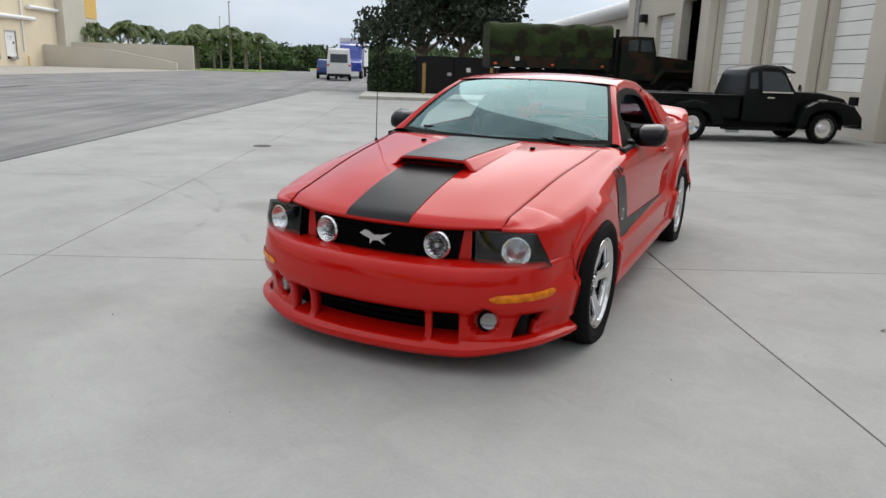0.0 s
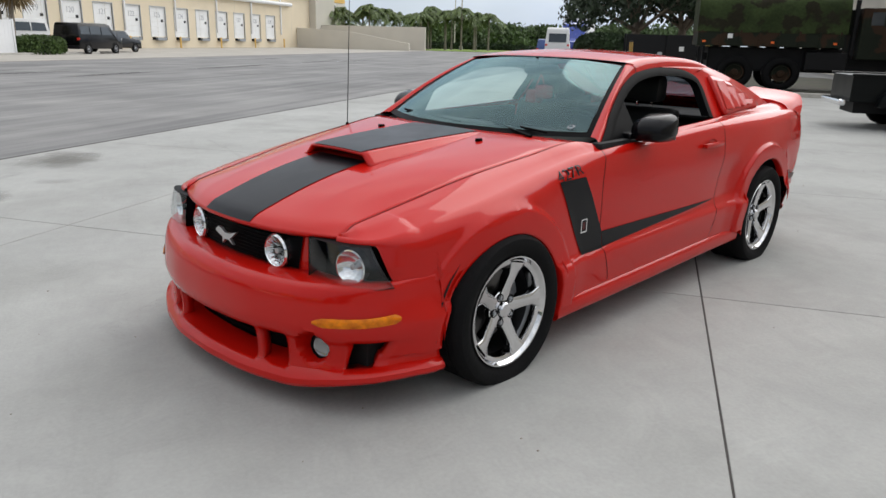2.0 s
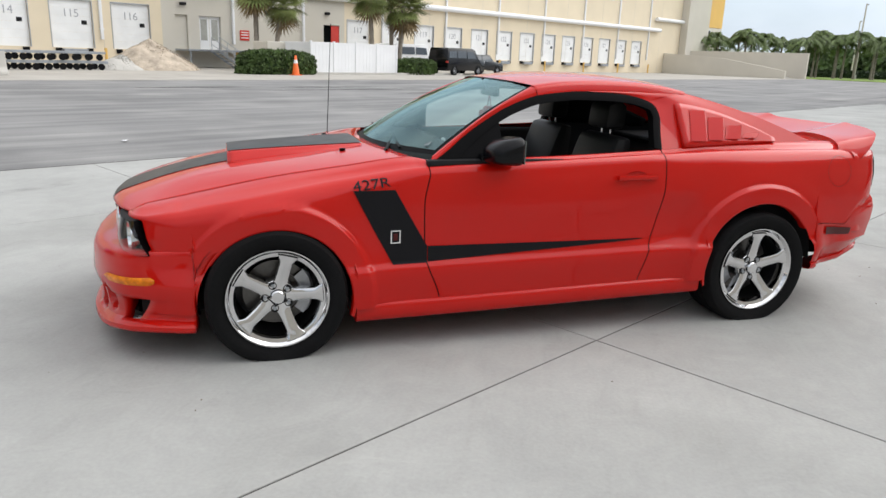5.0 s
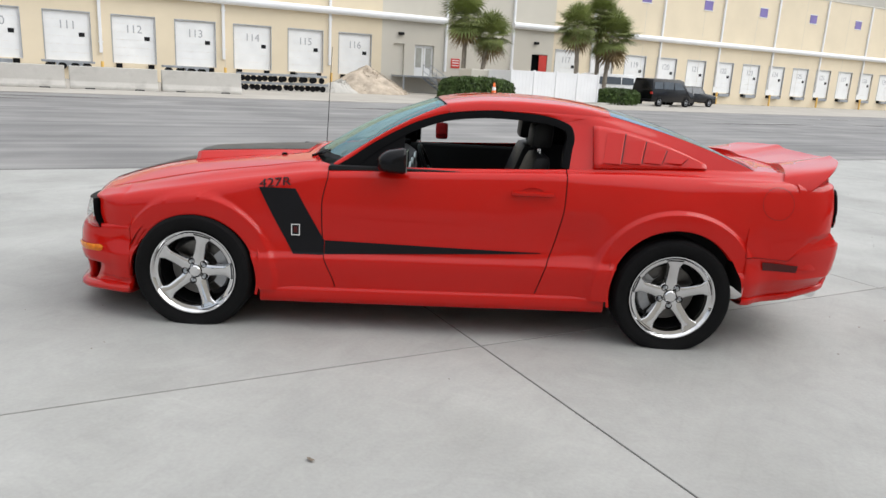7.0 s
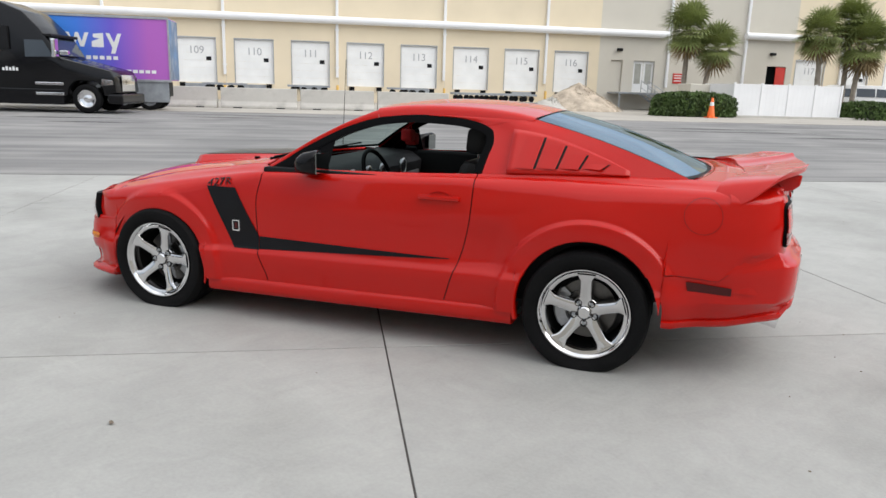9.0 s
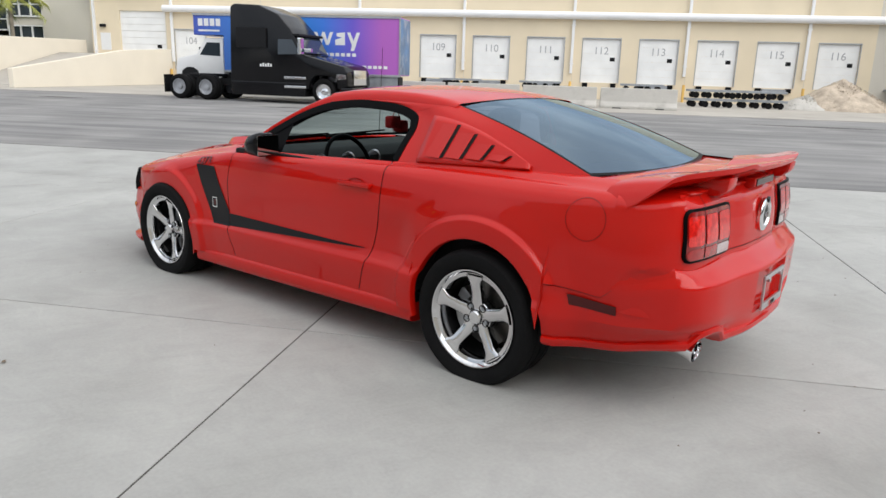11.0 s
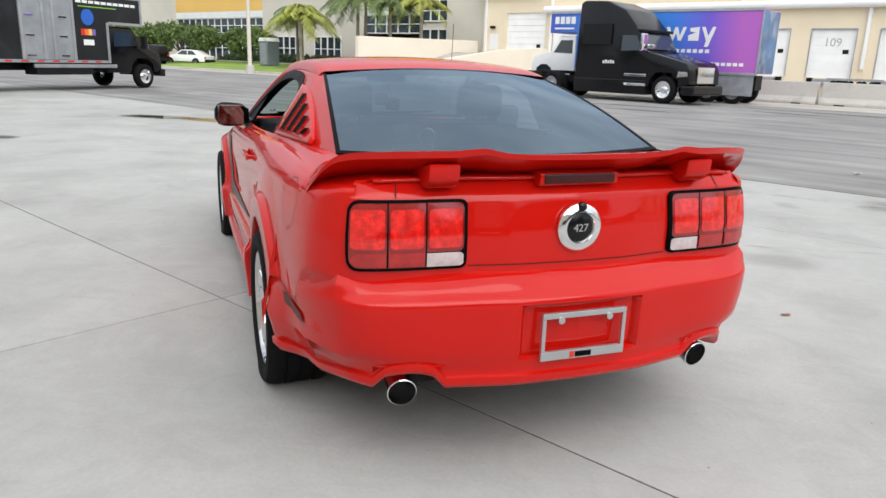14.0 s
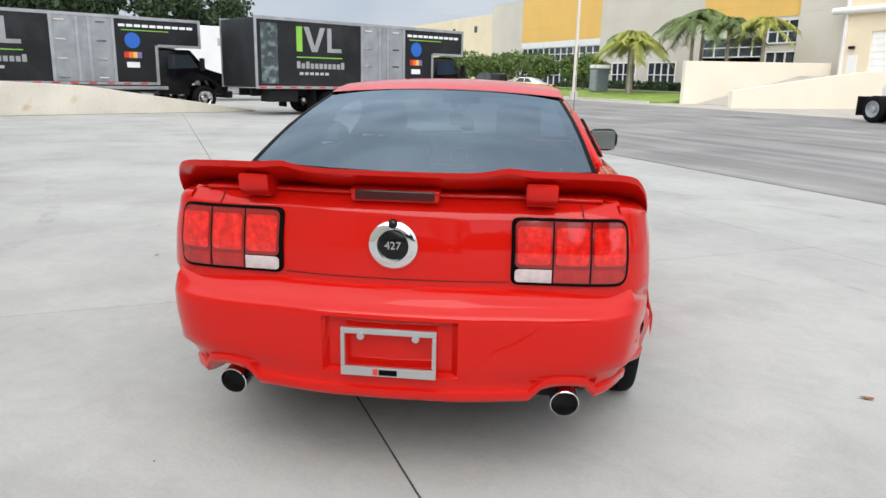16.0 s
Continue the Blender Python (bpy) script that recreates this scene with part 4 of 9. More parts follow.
def bollard(m):
    e = empty("bollard", m, "yellow-brown steel bollard by the bin enclosure", "bollard", "bollards at the bins")
    part("post", cyl(bmesh.new(), (0, 0, 0), (0, 0, 1.55), 0.085, seg=14), material("bollard_paint", (0.32, 0.20, 0.05), 0.6, vary=0.3, scale=4), e, smooth=True, angle=40)
    part("cap", lathe(bmesh.new(), [(0.085, 1.55), (0.07, 1.6), (0.0, 1.62)], 14, "z"), BLACKM, e, smooth=True)
    return e


b0 = bollard(pose(25.7, 14.2, 0))
copy_thing(b0, pose(27.2, 11.4, 0))
hedge(pose(26.9, 16.5, 0, 0, 0, THETA), 2.4, 2.5, 1.9, HEDGED, "tall dark clipped hedge beside the bins", 7000, 0.14, 33)
isl = part("kerb_island", B(-5.0, 6.5, -4.4, 2.7, -0.2, 0.14, bevel=0.03), BARRIER)
isl.matrix_world = pose(26.5, 14.8, 0, 0, 0, THETA)
tagged(isl, "raised kerbed island below hedge and bins", "kerb", kind="structure")
SOIL = material("bare_soil", (0.075, 0.065, 0.048), 0.95, vary=0.35, scale=1.2, fine=25, bump=0.5, alt=(0.05, 0.07, 0.03), alt_at=(0.5, 0.65))
strip = part("soil_strip", B(28.7, 46.0, -54.6, -46.9, -0.1, 0.03), SOIL)
strip.matrix_world = BF
tagged(strip, "bare dark soil strip below the army truck", "soil", kind="structure")
sk = part("strip_kerb", B(28.5, 28.7, -54.6, -46.9, -0.1, 0.13, bevel=0.02), BARRIER)
sk.matrix_world = BF
tagged(sk, "worn concrete kerb along the soil strip", "kerb", kind="structure")
leafy_tree(pose(31.2, 17.2, 0), 9.0, 4.6, 77, TREEL, "dark dense shade tree behind the bins", 16000, 0.17, 0.28, 0.28)
leafy_tree(pose(34.3, 16.2, 0), 9.0, 4.2, 78, TREEL, "dark dense shade tree behind the bins", 9000, 0.2, 0.28, 0.28)

# west low ramp wall
bm = bmesh.new()
p = [(0, 0), (0, 1.02), (3.0, 0.88), (8.9, 0.05), (8.9, 0)]
prism(bm, p, 0, 0.35, bevel=0.03)
lw = part("low_ramp_wall", bm, material("old_white_render", (0.66, 0.62, 0.53), 0.85, vary=0.12, scale=0.7, fine=14, bump=0.15, alt=(0.50, 0.36, 0.16), alt_at=(0.66, 0.85)))
lw.matrix_world = pose(-14.2, -15.0, 0, 0, 0, 141)
tagged(lw, "low stained white wall of a sloping ramp", "wall", kind="structure")

# ---- vehicles ----
TYREP = [(0.30, -0.12), (0.36, -0.14), (0.46, -0.13), (0.50, -0.09), (0.50, 0.09), (0.46, 0.13), (0.36, 0.14), (0.30, 0.12)]


def wheel(parent, x, y, r, w, rim, hubr=0.6, seg=28, name="wheel"):
    """A tyre with a dished rim; outside faces away from the middle."""
    k, s = r / 0.5, w / 0.28
    t = part("tyre", lathe(bmesh.new(), [(a * k, b * s) for a, b in TYREP], seg), RUBBER, parent, smooth=True, angle=50)
    t.location = (x, y, r)
    o = math.copysign(1, y) * w / 2
    rr = r * hubr
    prof = [(rr, o * 0.2), (rr * 1.04, o * 0.95), (rr * 0.95, o * 0.95), (rr * 0.9, o * 0.5), (rr * 0.45, o * 0.35), (rr * 0.4, o * 0.8), (rr * 0.2, o * 0.9), (0.0, o * 0.9)]
    bm = lathe(bmesh.new(), prof, seg)
    for i in range(8):
        a = 6.283 * i / 8
        cyl(bm, (rr * 0.3 * math.cos(a), o * 0.84, rr * 0.3 * math.sin(a)), (rr * 0.3 * math.cos(a), o * 0.98, rr * 0.3 * math.sin(a)), rr * 0.04, seg=6)
    part("rim", bm, rim, t, smooth=True, angle=35)
    return t


def box_truck(m):
    """Black removal lorry, side facing -y, nose towards +x; the origin lies below the front axle."""
    e = empty("box_truck", m, "black removal box truck with green and white lettering", "box truck", "removal trucks")
    BOXP = material("black_box_panel", (0.014, 0.015, 0.017), 0.45, vary=0.35, scale=0.7, fine=10, alt=(0.03, 0.034, 0.038), alt_at=(0.5, 0.8), spec=0.3)
    W, TOP, BOT, OVER, FRONT, STEP = 1.22, 3.10, 0.92, 2.22, -0.18, -1.75
    body = part("box", prism(bmesh.new(), [(-9.18, BOT), (-9.18, TOP), (FRONT, TOP), (FRONT, OVER), (STEP, OVER), (STEP, BOT)], -W, W, bevel=0.03), BOXP, e)
    for s in (-W - 0.02, W - 0.02):
        for a in ((-9.22, FRONT + 0.04, TOP - 0.05, TOP + 0.05), (-9.22, STEP + 0.05, BOT - 0.04, BOT + 0.05), (STEP - 0.05, STEP + 0.05, BOT + 0.05, OVER), (STEP + 0.05, FRONT + 0.04, OVER - 0.05, OVER + 0.04), (-9.22, -9.14, BOT + 0.05, TOP - 0.05), (FRONT - 0.05, FRONT + 0.04, OVER + 0.04, TOP - 0.05)):
            part("edge_trim", B(a[0], a[1], s, s + 0.04, a[2], a[3]), STEEL, body)
    for i in range(13):
        part("marker_tape", B(-9.1 + 0.56 * i, -8.85 + 0.56 * i, -W - 0.026, -W - 0.021, BOT - 0.02, BOT + 0.03), RED, body)
    part("rear_door", B(-9.2, -9.185, -W + 0.06, W - 0.06, BOT + 0.05, TOP - 0.06), BOXP, body)
    d = part("side_door", B(-5.12, -3.14, -W - 0.02, -W - 0.001, BOT + 0.06, TOP - 0.06, bevel=0.005), GREYMET, body)
    for x in (-5.12, -4.35, -3.98, -3.22):
        part("lock_bar", B(x, x + 0.09, -W - 0.05, -W - 0.02, BOT + 0.06, TOP - 0.06), STEEL, d)
    for x in (-4.95, -3.72):
        for i in range(4):
            part("hinge", B(x, x + 0.3, -W - 0.045, -W - 0.02, 1.08 + 0.6 * i, 1.12 + 0.6 * i), CHROME, d)
    yy = -W - 0.002
    GREENP = material("green_film", (0.22, 0.50, 0.06), 0.5, vary=0.05)
    GREYF = material("grey_film", (0.30, 0.31, 0.32), 0.5, vary=0.1)
    dec = lambda x0, x1, z0, z1, mt: part("lettering_bar", B(x0, x1, yy - 0.006, yy, z0, z1), mt, body)
    dec(-7.70, -7.48, 2.10, 2.90, GREENP)
    part("lettering_bar", prism(bmesh.new(), [(-7.42, 2.9), (-7.22, 2.9), (-7.0, 2.28), (-6.78, 2.9), (-6.58, 2.9), (-6.9, 2.1), (-7.12, 2.1)], yy - 0.006, yy), GREYF, body)
    dec(-6.50, -6.33, 2.10, 2.9, GREYF)
    dec(-6.33, -5.93, 2.10, 2.23, GREYF)
    dec(-7.7, -5.9, 1.90, 1.935, GREENP)
    for i in range(11):
        dec(-7.7 + 0.175 * i, -7.57 + 0.175 * i, 1.55, 1.72 + 0.06 * (i in (0, 2, 10)), GREYF)
    for i in range(6):
        dec(-7.6 + 0.2 * i, -7.46 + 0.2 * i, 1.34, 1.43, LETTER)
    for i in range(10):
        dec(-2.98 + 0.26 * i, -2.77 + 0.26 * i, 2.80, 2.89, WHITEP)
    dec(-2.9, -1.3, 2.68, 2.71, GREENP)
    part("badge", lathe(bmesh.new(), [(0.26, yy - 0.006), (0.26, yy), (0.0, yy)], 24, "y", (-2.55, 0, 2.36)), material("blue_film", (0.02, 0.12, 0.5), 0.4, vary=0.05), body)
    for i, mt in enumerate((RED, ORANGE, YELLOW, PURPLEW)):
        dec(-2.85 + 0.15 * i, -2.71 + 0.15 * i, 1.78, 1.98, mt)
    dec(-2.78, -2.35, 1.46, 1.64, WHITEP)
    part("frost_pattern", B(-9.0, -8.4, yy - 0.004, yy, 1.05, 2.95), material("frost_print", (0.05, 0.07, 0.075), 0.5, vary=0.5, scale=2.5, fine=12, alt=(0.24, 0.30, 0.31), alt_at=(0.5, 0.7)), body)
    cab = part("cab", prism(bmesh.new(), [(-1.68, 0.55), (-1.68, 2.12), (-0.45, 2.12), (0.0, 1.62), (0.12, 1.48), (0.85, 1.28), (0.95, 0.9), (0.95, 0.6), (0.55, 0.55), (0.5, 0.85), (0.25, 1.05), (-0.25, 1.05), (-0.5, 0.85), (-0.55, 0.55)], -1.02, 1.02, bevel=0.06), BLACKG, e, smooth=True, angle=40)
    part("side_window", prism(bmesh.new(), [(-1.3, 1.45), (-1.3, 1.95), (-0.5, 1.95), (-0.18, 1.5)], -1.035, 1.035), WINGLASS, cab)
    part("windscreen", prism(bmesh.new(), [(-0.41, 2.08), (-0.01, 1.64), (0.005, 1.645), (-0.395, 2.09)], -0.9, 0.9), WINGLASS, cab)
    part("mirror", B(-0.2, -0.08, -1.38, -1.15, 1.4, 1.85, bevel=0.03), BLACKM, cab)
    for y in (-0.85, 0.6):
        part("headlight", B(0.88, 0.97, y, y + 0.25, 0.92, 1.09, bevel=0.02), CHROME, cab)
    part("bumper", B(0.85, 1.1, -1.05, 1.05, 0.42, 0.68, bevel=0.04), BLACKM, e)
    bm = bmesh.new()
    for y in (-0.45, 0.37):
        bx(bm, -9.0, 0.84, y, y + 0.08, 0.62, 0.86)
    bx(bm, -4.6, -2.4, -1.15, -0.6, 0.5, 0.88, bevel=0.04)
    bx(bm, -8.7, -7.6, -1.1, -0.5, 0.45, 0.86, bevel=0.04)
    part("chassis", bm, BLACKM, e)
    part("walk_ramp", B(-4.7, -1.4, -1.20, -1.12, 0.72, 0.84, bevel=0.02), STEEL, e)
    for y in (-0.98, 0.98):
        wheel(e, 0.0, y, 0.43, 0.26, CHROME)
        wheel(e, -6.28, y, 0.43, 0.28, CHROME)
        wheel(e, -6.28, y * 0.68, 0.43, 0.26, CHROME)
        part("mud_flap", B(-7.05, -7.02, y - 0.27, y + 0.27, 0.2, 0.85), RUBBER, e)
    return e


def axle_pose(front, rear, width):
    """The pose of a vehicle whose near wheels (on its right) stand on front and rear."""
    f, r = Vector((*front, 0)), Vector((*rear, 0))
    d = (f - r).normalized()
    left = Vector((-d.y, d.x, 0))
    o = f + left * width
    return pose(o.x, o.y, 0, 0, 0, math.degrees(math.atan2(d.y, d.x)))


bt = box_truck(pose(-25.16 - 0.67 * 1.1, -2.21 - 0.74 * 1.1, 0, 0, 0, 138.2))
copy_thing(bt, pose(-21.42 - 0.67 * 1.1, -11.44 - 0.74 * 1.1, 0, 0, 0, 138.2))

trailer = empty("box_trailer", pose(-31.0, -15.0, 0, 0, 0, 138.2), "white removal trailer with grey lettering", "trailer")
tb = part("box", B(-5, 5.0, -1.25, 1.25, 0.75, 3.5, bevel=0.04), WHITEP, trailer)
for i in range(7):
    part("lettering_bar", B(-0.6 + 0.42 * i, -0.3 + 0.42 * i, -1.262, -1.252, 2.6, 2.95), LETTER, tb)
for i in range(5):
    part("lettering_bar", B(-0.4 + 0.38 * i, -0.16 + 0.38 * i, -1.262, -1.252, 2.15, 2.35), LETTER, tb)
for x in (-4.0, -2.8):
    for y in (-1.0, 1.0):
        wheel(trailer, x, y, 0.48, 0.28, STEEL)
for y in (-0.9, 0.78):
    part("landing_leg", B(3.4, 3.52, y, y + 0.12, 0, 0.75), STEEL, trailer)


def tractor(m):
    """Black sleeper tractor; the origin lies below the front axle."""
    e = empty("semi_tractor", m, "black sleeper semi tractor without a trailer", "truck")
    W = 1.12
    body = part("cab", prism(bmesh.new(), [(-4.35, 0.75), (-4.35, 3.85), (-4.15, 3.95), (-3.0, 3.9), (-2.1, 3.55), (-1.55, 3.0), (-1.35, 2.75), (-1.25, 2.6), (-0.85, 1.95), (0.9, 1.55), (1.05, 1.3), (1.1, 0.75), (0.62, 0.62), (0.6, 0.9), (0.35, 1.15), (-0.35, 1.15), (-0.6, 0.9), (-0.65, 0.6), (-1.2, 0.55)], -W, W, bevel=0.09, top_in=0.16, z_in=(2.0, 4.0)), BLACKG, e, smooth=True, angle=40)
    part("side_window", prism(bmesh.new(), [(-2.05, 1.95), (-2.05, 2.55), (-1.4, 2.55), (-1.05, 1.98)], -W - 0.012, W + 0.012, top_in=0.03, z_in=(2.0, 2.6)), WINGLASS, body)
    part("windscreen", prism(bmesh.new(), [(-1.24, 2.66), (-0.86, 2.02), (-0.84, 2.03), (-1.22, 2.68)], -0.95, 0.95), WINGLASS, body)
    part("visor", B(-1.45, -1.1, -1.05, 1.05, 2.68, 2.78, bevel=0.03), BLACKM, body)
    part("sleeper_panel", prism(bmesh.new(), [(-4.0, 2.2), (-4.0, 3.0), (-2.6, 3.0), (-2.6, 2.2)], -W - 0.005, W + 0.005), BLACKM, body)
    part("mirror", B(-0.95, -0.8, -1.5, -1.2, 1.95, 2.6, bevel=0.04), CHROME, body)
    part("air_horn", B(-0.75, -0.45, -1.30, -1.12, 2.05, 2.2, bevel=0.03), CHROME, body)
    part("headlight", prism(bmesh.new(), [(0.55, 1.0), (0.6, 1.22), (0.98, 1.2), (1.0, 1.05)], -W - 0.01, W + 0.01, bevel=0.01), CHROME, body)
    for z in (0.62, 0.98):
        part("step", B(-1.75, -0.75, -W - 0.08, -W + 0.05, z, z + 0.1, bevel=0.02), CHROME, e)
    part("side_fairing", B(-4.3, -0.8, -W - 0.03, W + 0.03, 0.28, 0.85, bevel=0.05), BLACKG, e)
    part("grille", B(1.09, 1.13, -0.6, 0.6, 0.8, 1.4, bevel=0.01), CHROME, body)
    part("bumper", B(0.75, 1.3, -W, W, 0.35, 0.72, bevel=0.08), BLACKG, e)
    bm = bmesh.new()
    for i in range(5):
        bx(bm, -2.9 + 0.12 * i, -2.82 + 0.12 * i, -W - 0.012, -W - 0.004, 1.45, 1.56 + 0.03 * (i % 2))
    part("lettering_bar", bm, WHITEP, body)
    bm = bmesh.new()
    for y in (-0.45, 0.37):
        bx(bm, -7.6, 0.6, y, y + 0.08, 0.62, 0.9)
    bx(bm, -6.9, -5.6, -0.55, 0.55, 0.95, 1.08, bevel=0.03)
    part("chassis", bm, BLACKM, e)
    for y in (-1.2, 0.6):
        part("mud_flap", B(-7.65, -7.62, y, y + 0.6, 0.25, 1.0), RUBBER, e)
    for y in (-0.98, 0.98):
        wheel(e, 0, y, 0.52, 0.28, CHROME)
        for x in (-5.6, -6.95):
            wheel(e, x, y * 1.0, 0.52, 0.3, STEEL)
            wheel(e, x, y * 0.66, 0.52, 0.28, STEEL)
    return e


tractor(axle_pose((-19.3, 16.5), (-25.2, 14.2), 1.05))

# purple removal truck with its white cab behind the tractor
PURPLE = bpy.data.materials.new("purple_wrap")
PURPLE.use_nodes = True
n_, l_ = PURPLE.node_tree.nodes, PURPLE.node_tree.links
tc_, sx_, rp_ = n_.new("ShaderNodeTexCoord"), n_.new("ShaderNodeSeparateXYZ"), n_.new("ShaderNodeValToRGB")
mr_ = n_.new("ShaderNodeMapRange")
mr_.inputs["From Min"].default_value, mr_.inputs["From Max"].default_value = -6.0, 6.0
rp_.color_ramp.elements[0].color, rp_.color_ramp.elements[0].position = (0.04, 0.30, 0.78, 1), 0.50
rp_.color_ramp.elements[1].color, rp_.color_ramp.elements[1].position = (0.44, 0.12, 0.50, 1), 1.0
for at_, col_ in ((0.72, (0.05, 0.20, 0.72, 1)), (0.86, (0.15, 0.10, 0.60, 1))):
    rp_.color_ramp.elements.new(at_).color = col_
lo_ = rp_.color_ramp.elements.new(0.0)
lo_.color = (0.06, 0.06, 0.40, 1)
l_.new(tc_.outputs["Object"], sx_.inputs["Vector"])
l_.new(sx_.outputs["X"], mr_.inputs["Value"])
l_.new(mr_.outputs["Result"], rp_.inputs["Fac"])
l_.new(rp_.outputs["Color"], n_["Principled BSDF"].inputs["Base Color"])
n_["Principled BSDF"].inputs["Roughness"].default_value = 0.4
_o = Vector((3.8, -2.93, 0)) + 0.8 * (at_wall(-6.5, 8.4).translation - Vector((3.8, -2.93, 0)))
pt = empty("removal_truck", pose(_o.x, _o.y, 0, 0, 0, THETA) @ Matrix.Diagonal((0.8, 0.8, 0.8, 1)), "white removal truck with a blue and purple box", "box truck")
pb = part("box", prism(bmesh.new(), [(-5.1, 3.1), (-5.1, 4.25), (7.0, 4.25), (7.0, 1.15), (-3.3, 1.15), (-3.3, 3.1)], -1.25, 1.25, bevel=0.04), PURPLE, pt)
bm = bmesh.new()
bx(bm, -5.12, 7.04, -1.29, -1.25, 4.17, 4.29)
bx(bm, -3.3, 7.04, -1.29, -1.25, 1.08, 1.2)
bx(bm, 6.96, 7.04, -1.29, -1.25, 1.2, 4.17)
part("edge_trim", bm, STEEL, pb)
part("end_panel", B(7.0, 7.03, -1.2, 1.2, 1.2, 4.2), material("wrap_end", (0.08, 0.19, 0.38), 0.4, vary=0.5, scale=0.8, alt=(0.4, 0.42, 0.5)), pb)
GLYPH = [[(-2.2, 3.2), (-2.02, 3.2), (-1.86, 2.75), (-1.72, 3.2), (-1.58, 3.2), (-1.44, 2.75), (-1.28, 3.2), (-1.1, 3.2), (-1.35, 2.5), (-1.52, 2.5), (-1.65, 2.9), (-1.78, 2.5), (-1.95, 2.5)],
         [(-0.98, 2.5), (-0.98, 2.78), (-0.6, 2.92), (-0.9, 2.98), (-0.9, 3.15), (-0.42, 3.2), (-0.42, 2.5)],
         [(-0.3, 3.2), (-0.12, 3.2), (0.07, 2.75), (0.26, 3.2), (0.44, 3.2), (0.1, 2.2), (-0.1, 2.2), (-0.02, 2.5)]]
for g in GLYPH:
    part("lettering_shape", prism(bmesh.new(), [(4.75 + (x - 0.44) * 1.0, 2.72 + (z - 2.5) * 0.98) for x, z in g], -1.262, -1.252), WHITEP, pb)
for i in range(6):
    part("lettering_bar", B(2.7 + 0.32 * i, 2.92 + 0.32 * i, -1.262, -1.252, 2.12, 2.3), WHITEP, pb)
for i in range(7):
    part("lettering_bar", B(4.3 + 0.3 * i, 4.52 + 0.3 * i, -1.262, -1.252, 1.5, 1.66), WHITEP, pb)
for i in range(4):
    part("lettering_bar", B(-4.8 + 0.36 * i, -4.52 + 0.36 * i, -1.262, -1.252, 3.6, 4.0), WHITEP, pb)
part("lettering_bar", B(-4.8, -3.5, -1.262, -1.252, 3.3, 3.4), WHITEP, pb)
cab = part("cab", prism(bmesh.new(), [(-3.4, 0.6), (-3.4, 2.95), (-4.5, 2.95), (-5.05, 2.05), (-6.2, 1.8), (-6.4, 1.3), (-6.4, 0.6)], -1.1, 1.1, bevel=0.08), WHITEP, pt, smooth=True, angle=40)
part("side_window", prism(bmesh.new(), [(-3.6, 1.95), (-3.6, 2.7), (-4.4, 2.7), (-4.85, 2.0)], -1.112, 1.112), WINGLASS, cab)
part("wheel_arch", prism(bmesh.new(), [(-4.9, 0.6), (-5.0, 1.1), (-5.3, 1.3), (-5.7, 1.3), (-6.0, 1.1), (-6.1, 0.6)], -1.115, 1.115), BLACKM, cab)
for x in (-5.5, 4.6, 5.9):
    for y in (-1.0, 1.0):
        wheel(pt, x, y, 0.62, 0.34, STEEL)
pb.location.z = cab.location.z = 0.36
part("skirt_panel", B(1.0, 6.9, -1.22, -1.19, 0.42, 1.5, bevel=0.01), GREYMET, pt)
part("chassis", B(-5.9, 6.8, -0.5, 0.5, 0.7, 1.44, bevel=0.03), BLACKM, pt)
part("bumper", B(-6.6, -6.3, -1.1, 1.1, 0.45, 0.8, bevel=0.05), STEEL, pt)


def small_vehicle(name, m, prof, win, paint, w, wheels, label, cat, rear_glass=None, lights=None):
    """A parked van or car from its side outline, windows and wheel places."""
    e = empty(name, m, label, cat)
    top = max(z for _, z in prof)
    b = part("body", prism(bmesh.new(), prof, -w / 2, w / 2, bevel=0.07, top_in=0.13 * w / 1.8, z_in=(top * 0.5, top)), paint, e, smooth=True, angle=45)
    for ww in win:
        part("side_window", prism(bmesh.new(), ww, -w / 2 - 0.01, w / 2 + 0.01, top_in=0.13 * w / 1.8, z_in=(top * 0.5, top)), WINGLASS, b)
    if rear_glass:
        x0, x1, z0, z1, inset = rear_glass
        part("rear_window", prism(bmesh.new(), [(x0, z0), (x1, z1), (x1 + 0.012, z1), (x0 + 0.012, z0)], -w / 2 + inset, w / 2 - inset), WINGLASS, b)
    for x in (min(p[0] for p in prof) - 0.005, max(p[0] for p in prof) - 0.07):
        for s in (-1, 1):
            part("light", B(x, x + 0.08, s * (w / 2 - 0.12) - 0.1, s * (w / 2 - 0.12) + 0.1, top * 0.45, top * 0.45 + 0.16, bevel=0.015), RED if x < 0 else CHROME, b)
    for x, r in wheels:
        for s in (-1, 1):
            part("wheel_arch", lathe(bmesh.new(), [(r * 1.2, 0), (r * 1.2, 0.02), (0, 0.02)], 20, "y", (x, s * (w / 2 + 0.0) - 0.01, r)), BLACKM, b)
            wheel(e, x, s * (w / 2 - 0.08), r, 0.22, STEEL)
    part("rear_bumper", B(prof[0][0] - 0.06, prof[0][0] + 0.1, -w / 2 + 0.05, w / 2 - 0.05, 0.35, 0.58, bevel=0.04), BLACKM, e)
    part("front_bumper", B(max(p[0] for p in prof) - 0.1, max(p[0] for p in prof) + 0.06, -w / 2 + 0.05, w / 2 - 0.05, 0.3, 0.55, bevel=0.04), BLACKM, e)
    return e


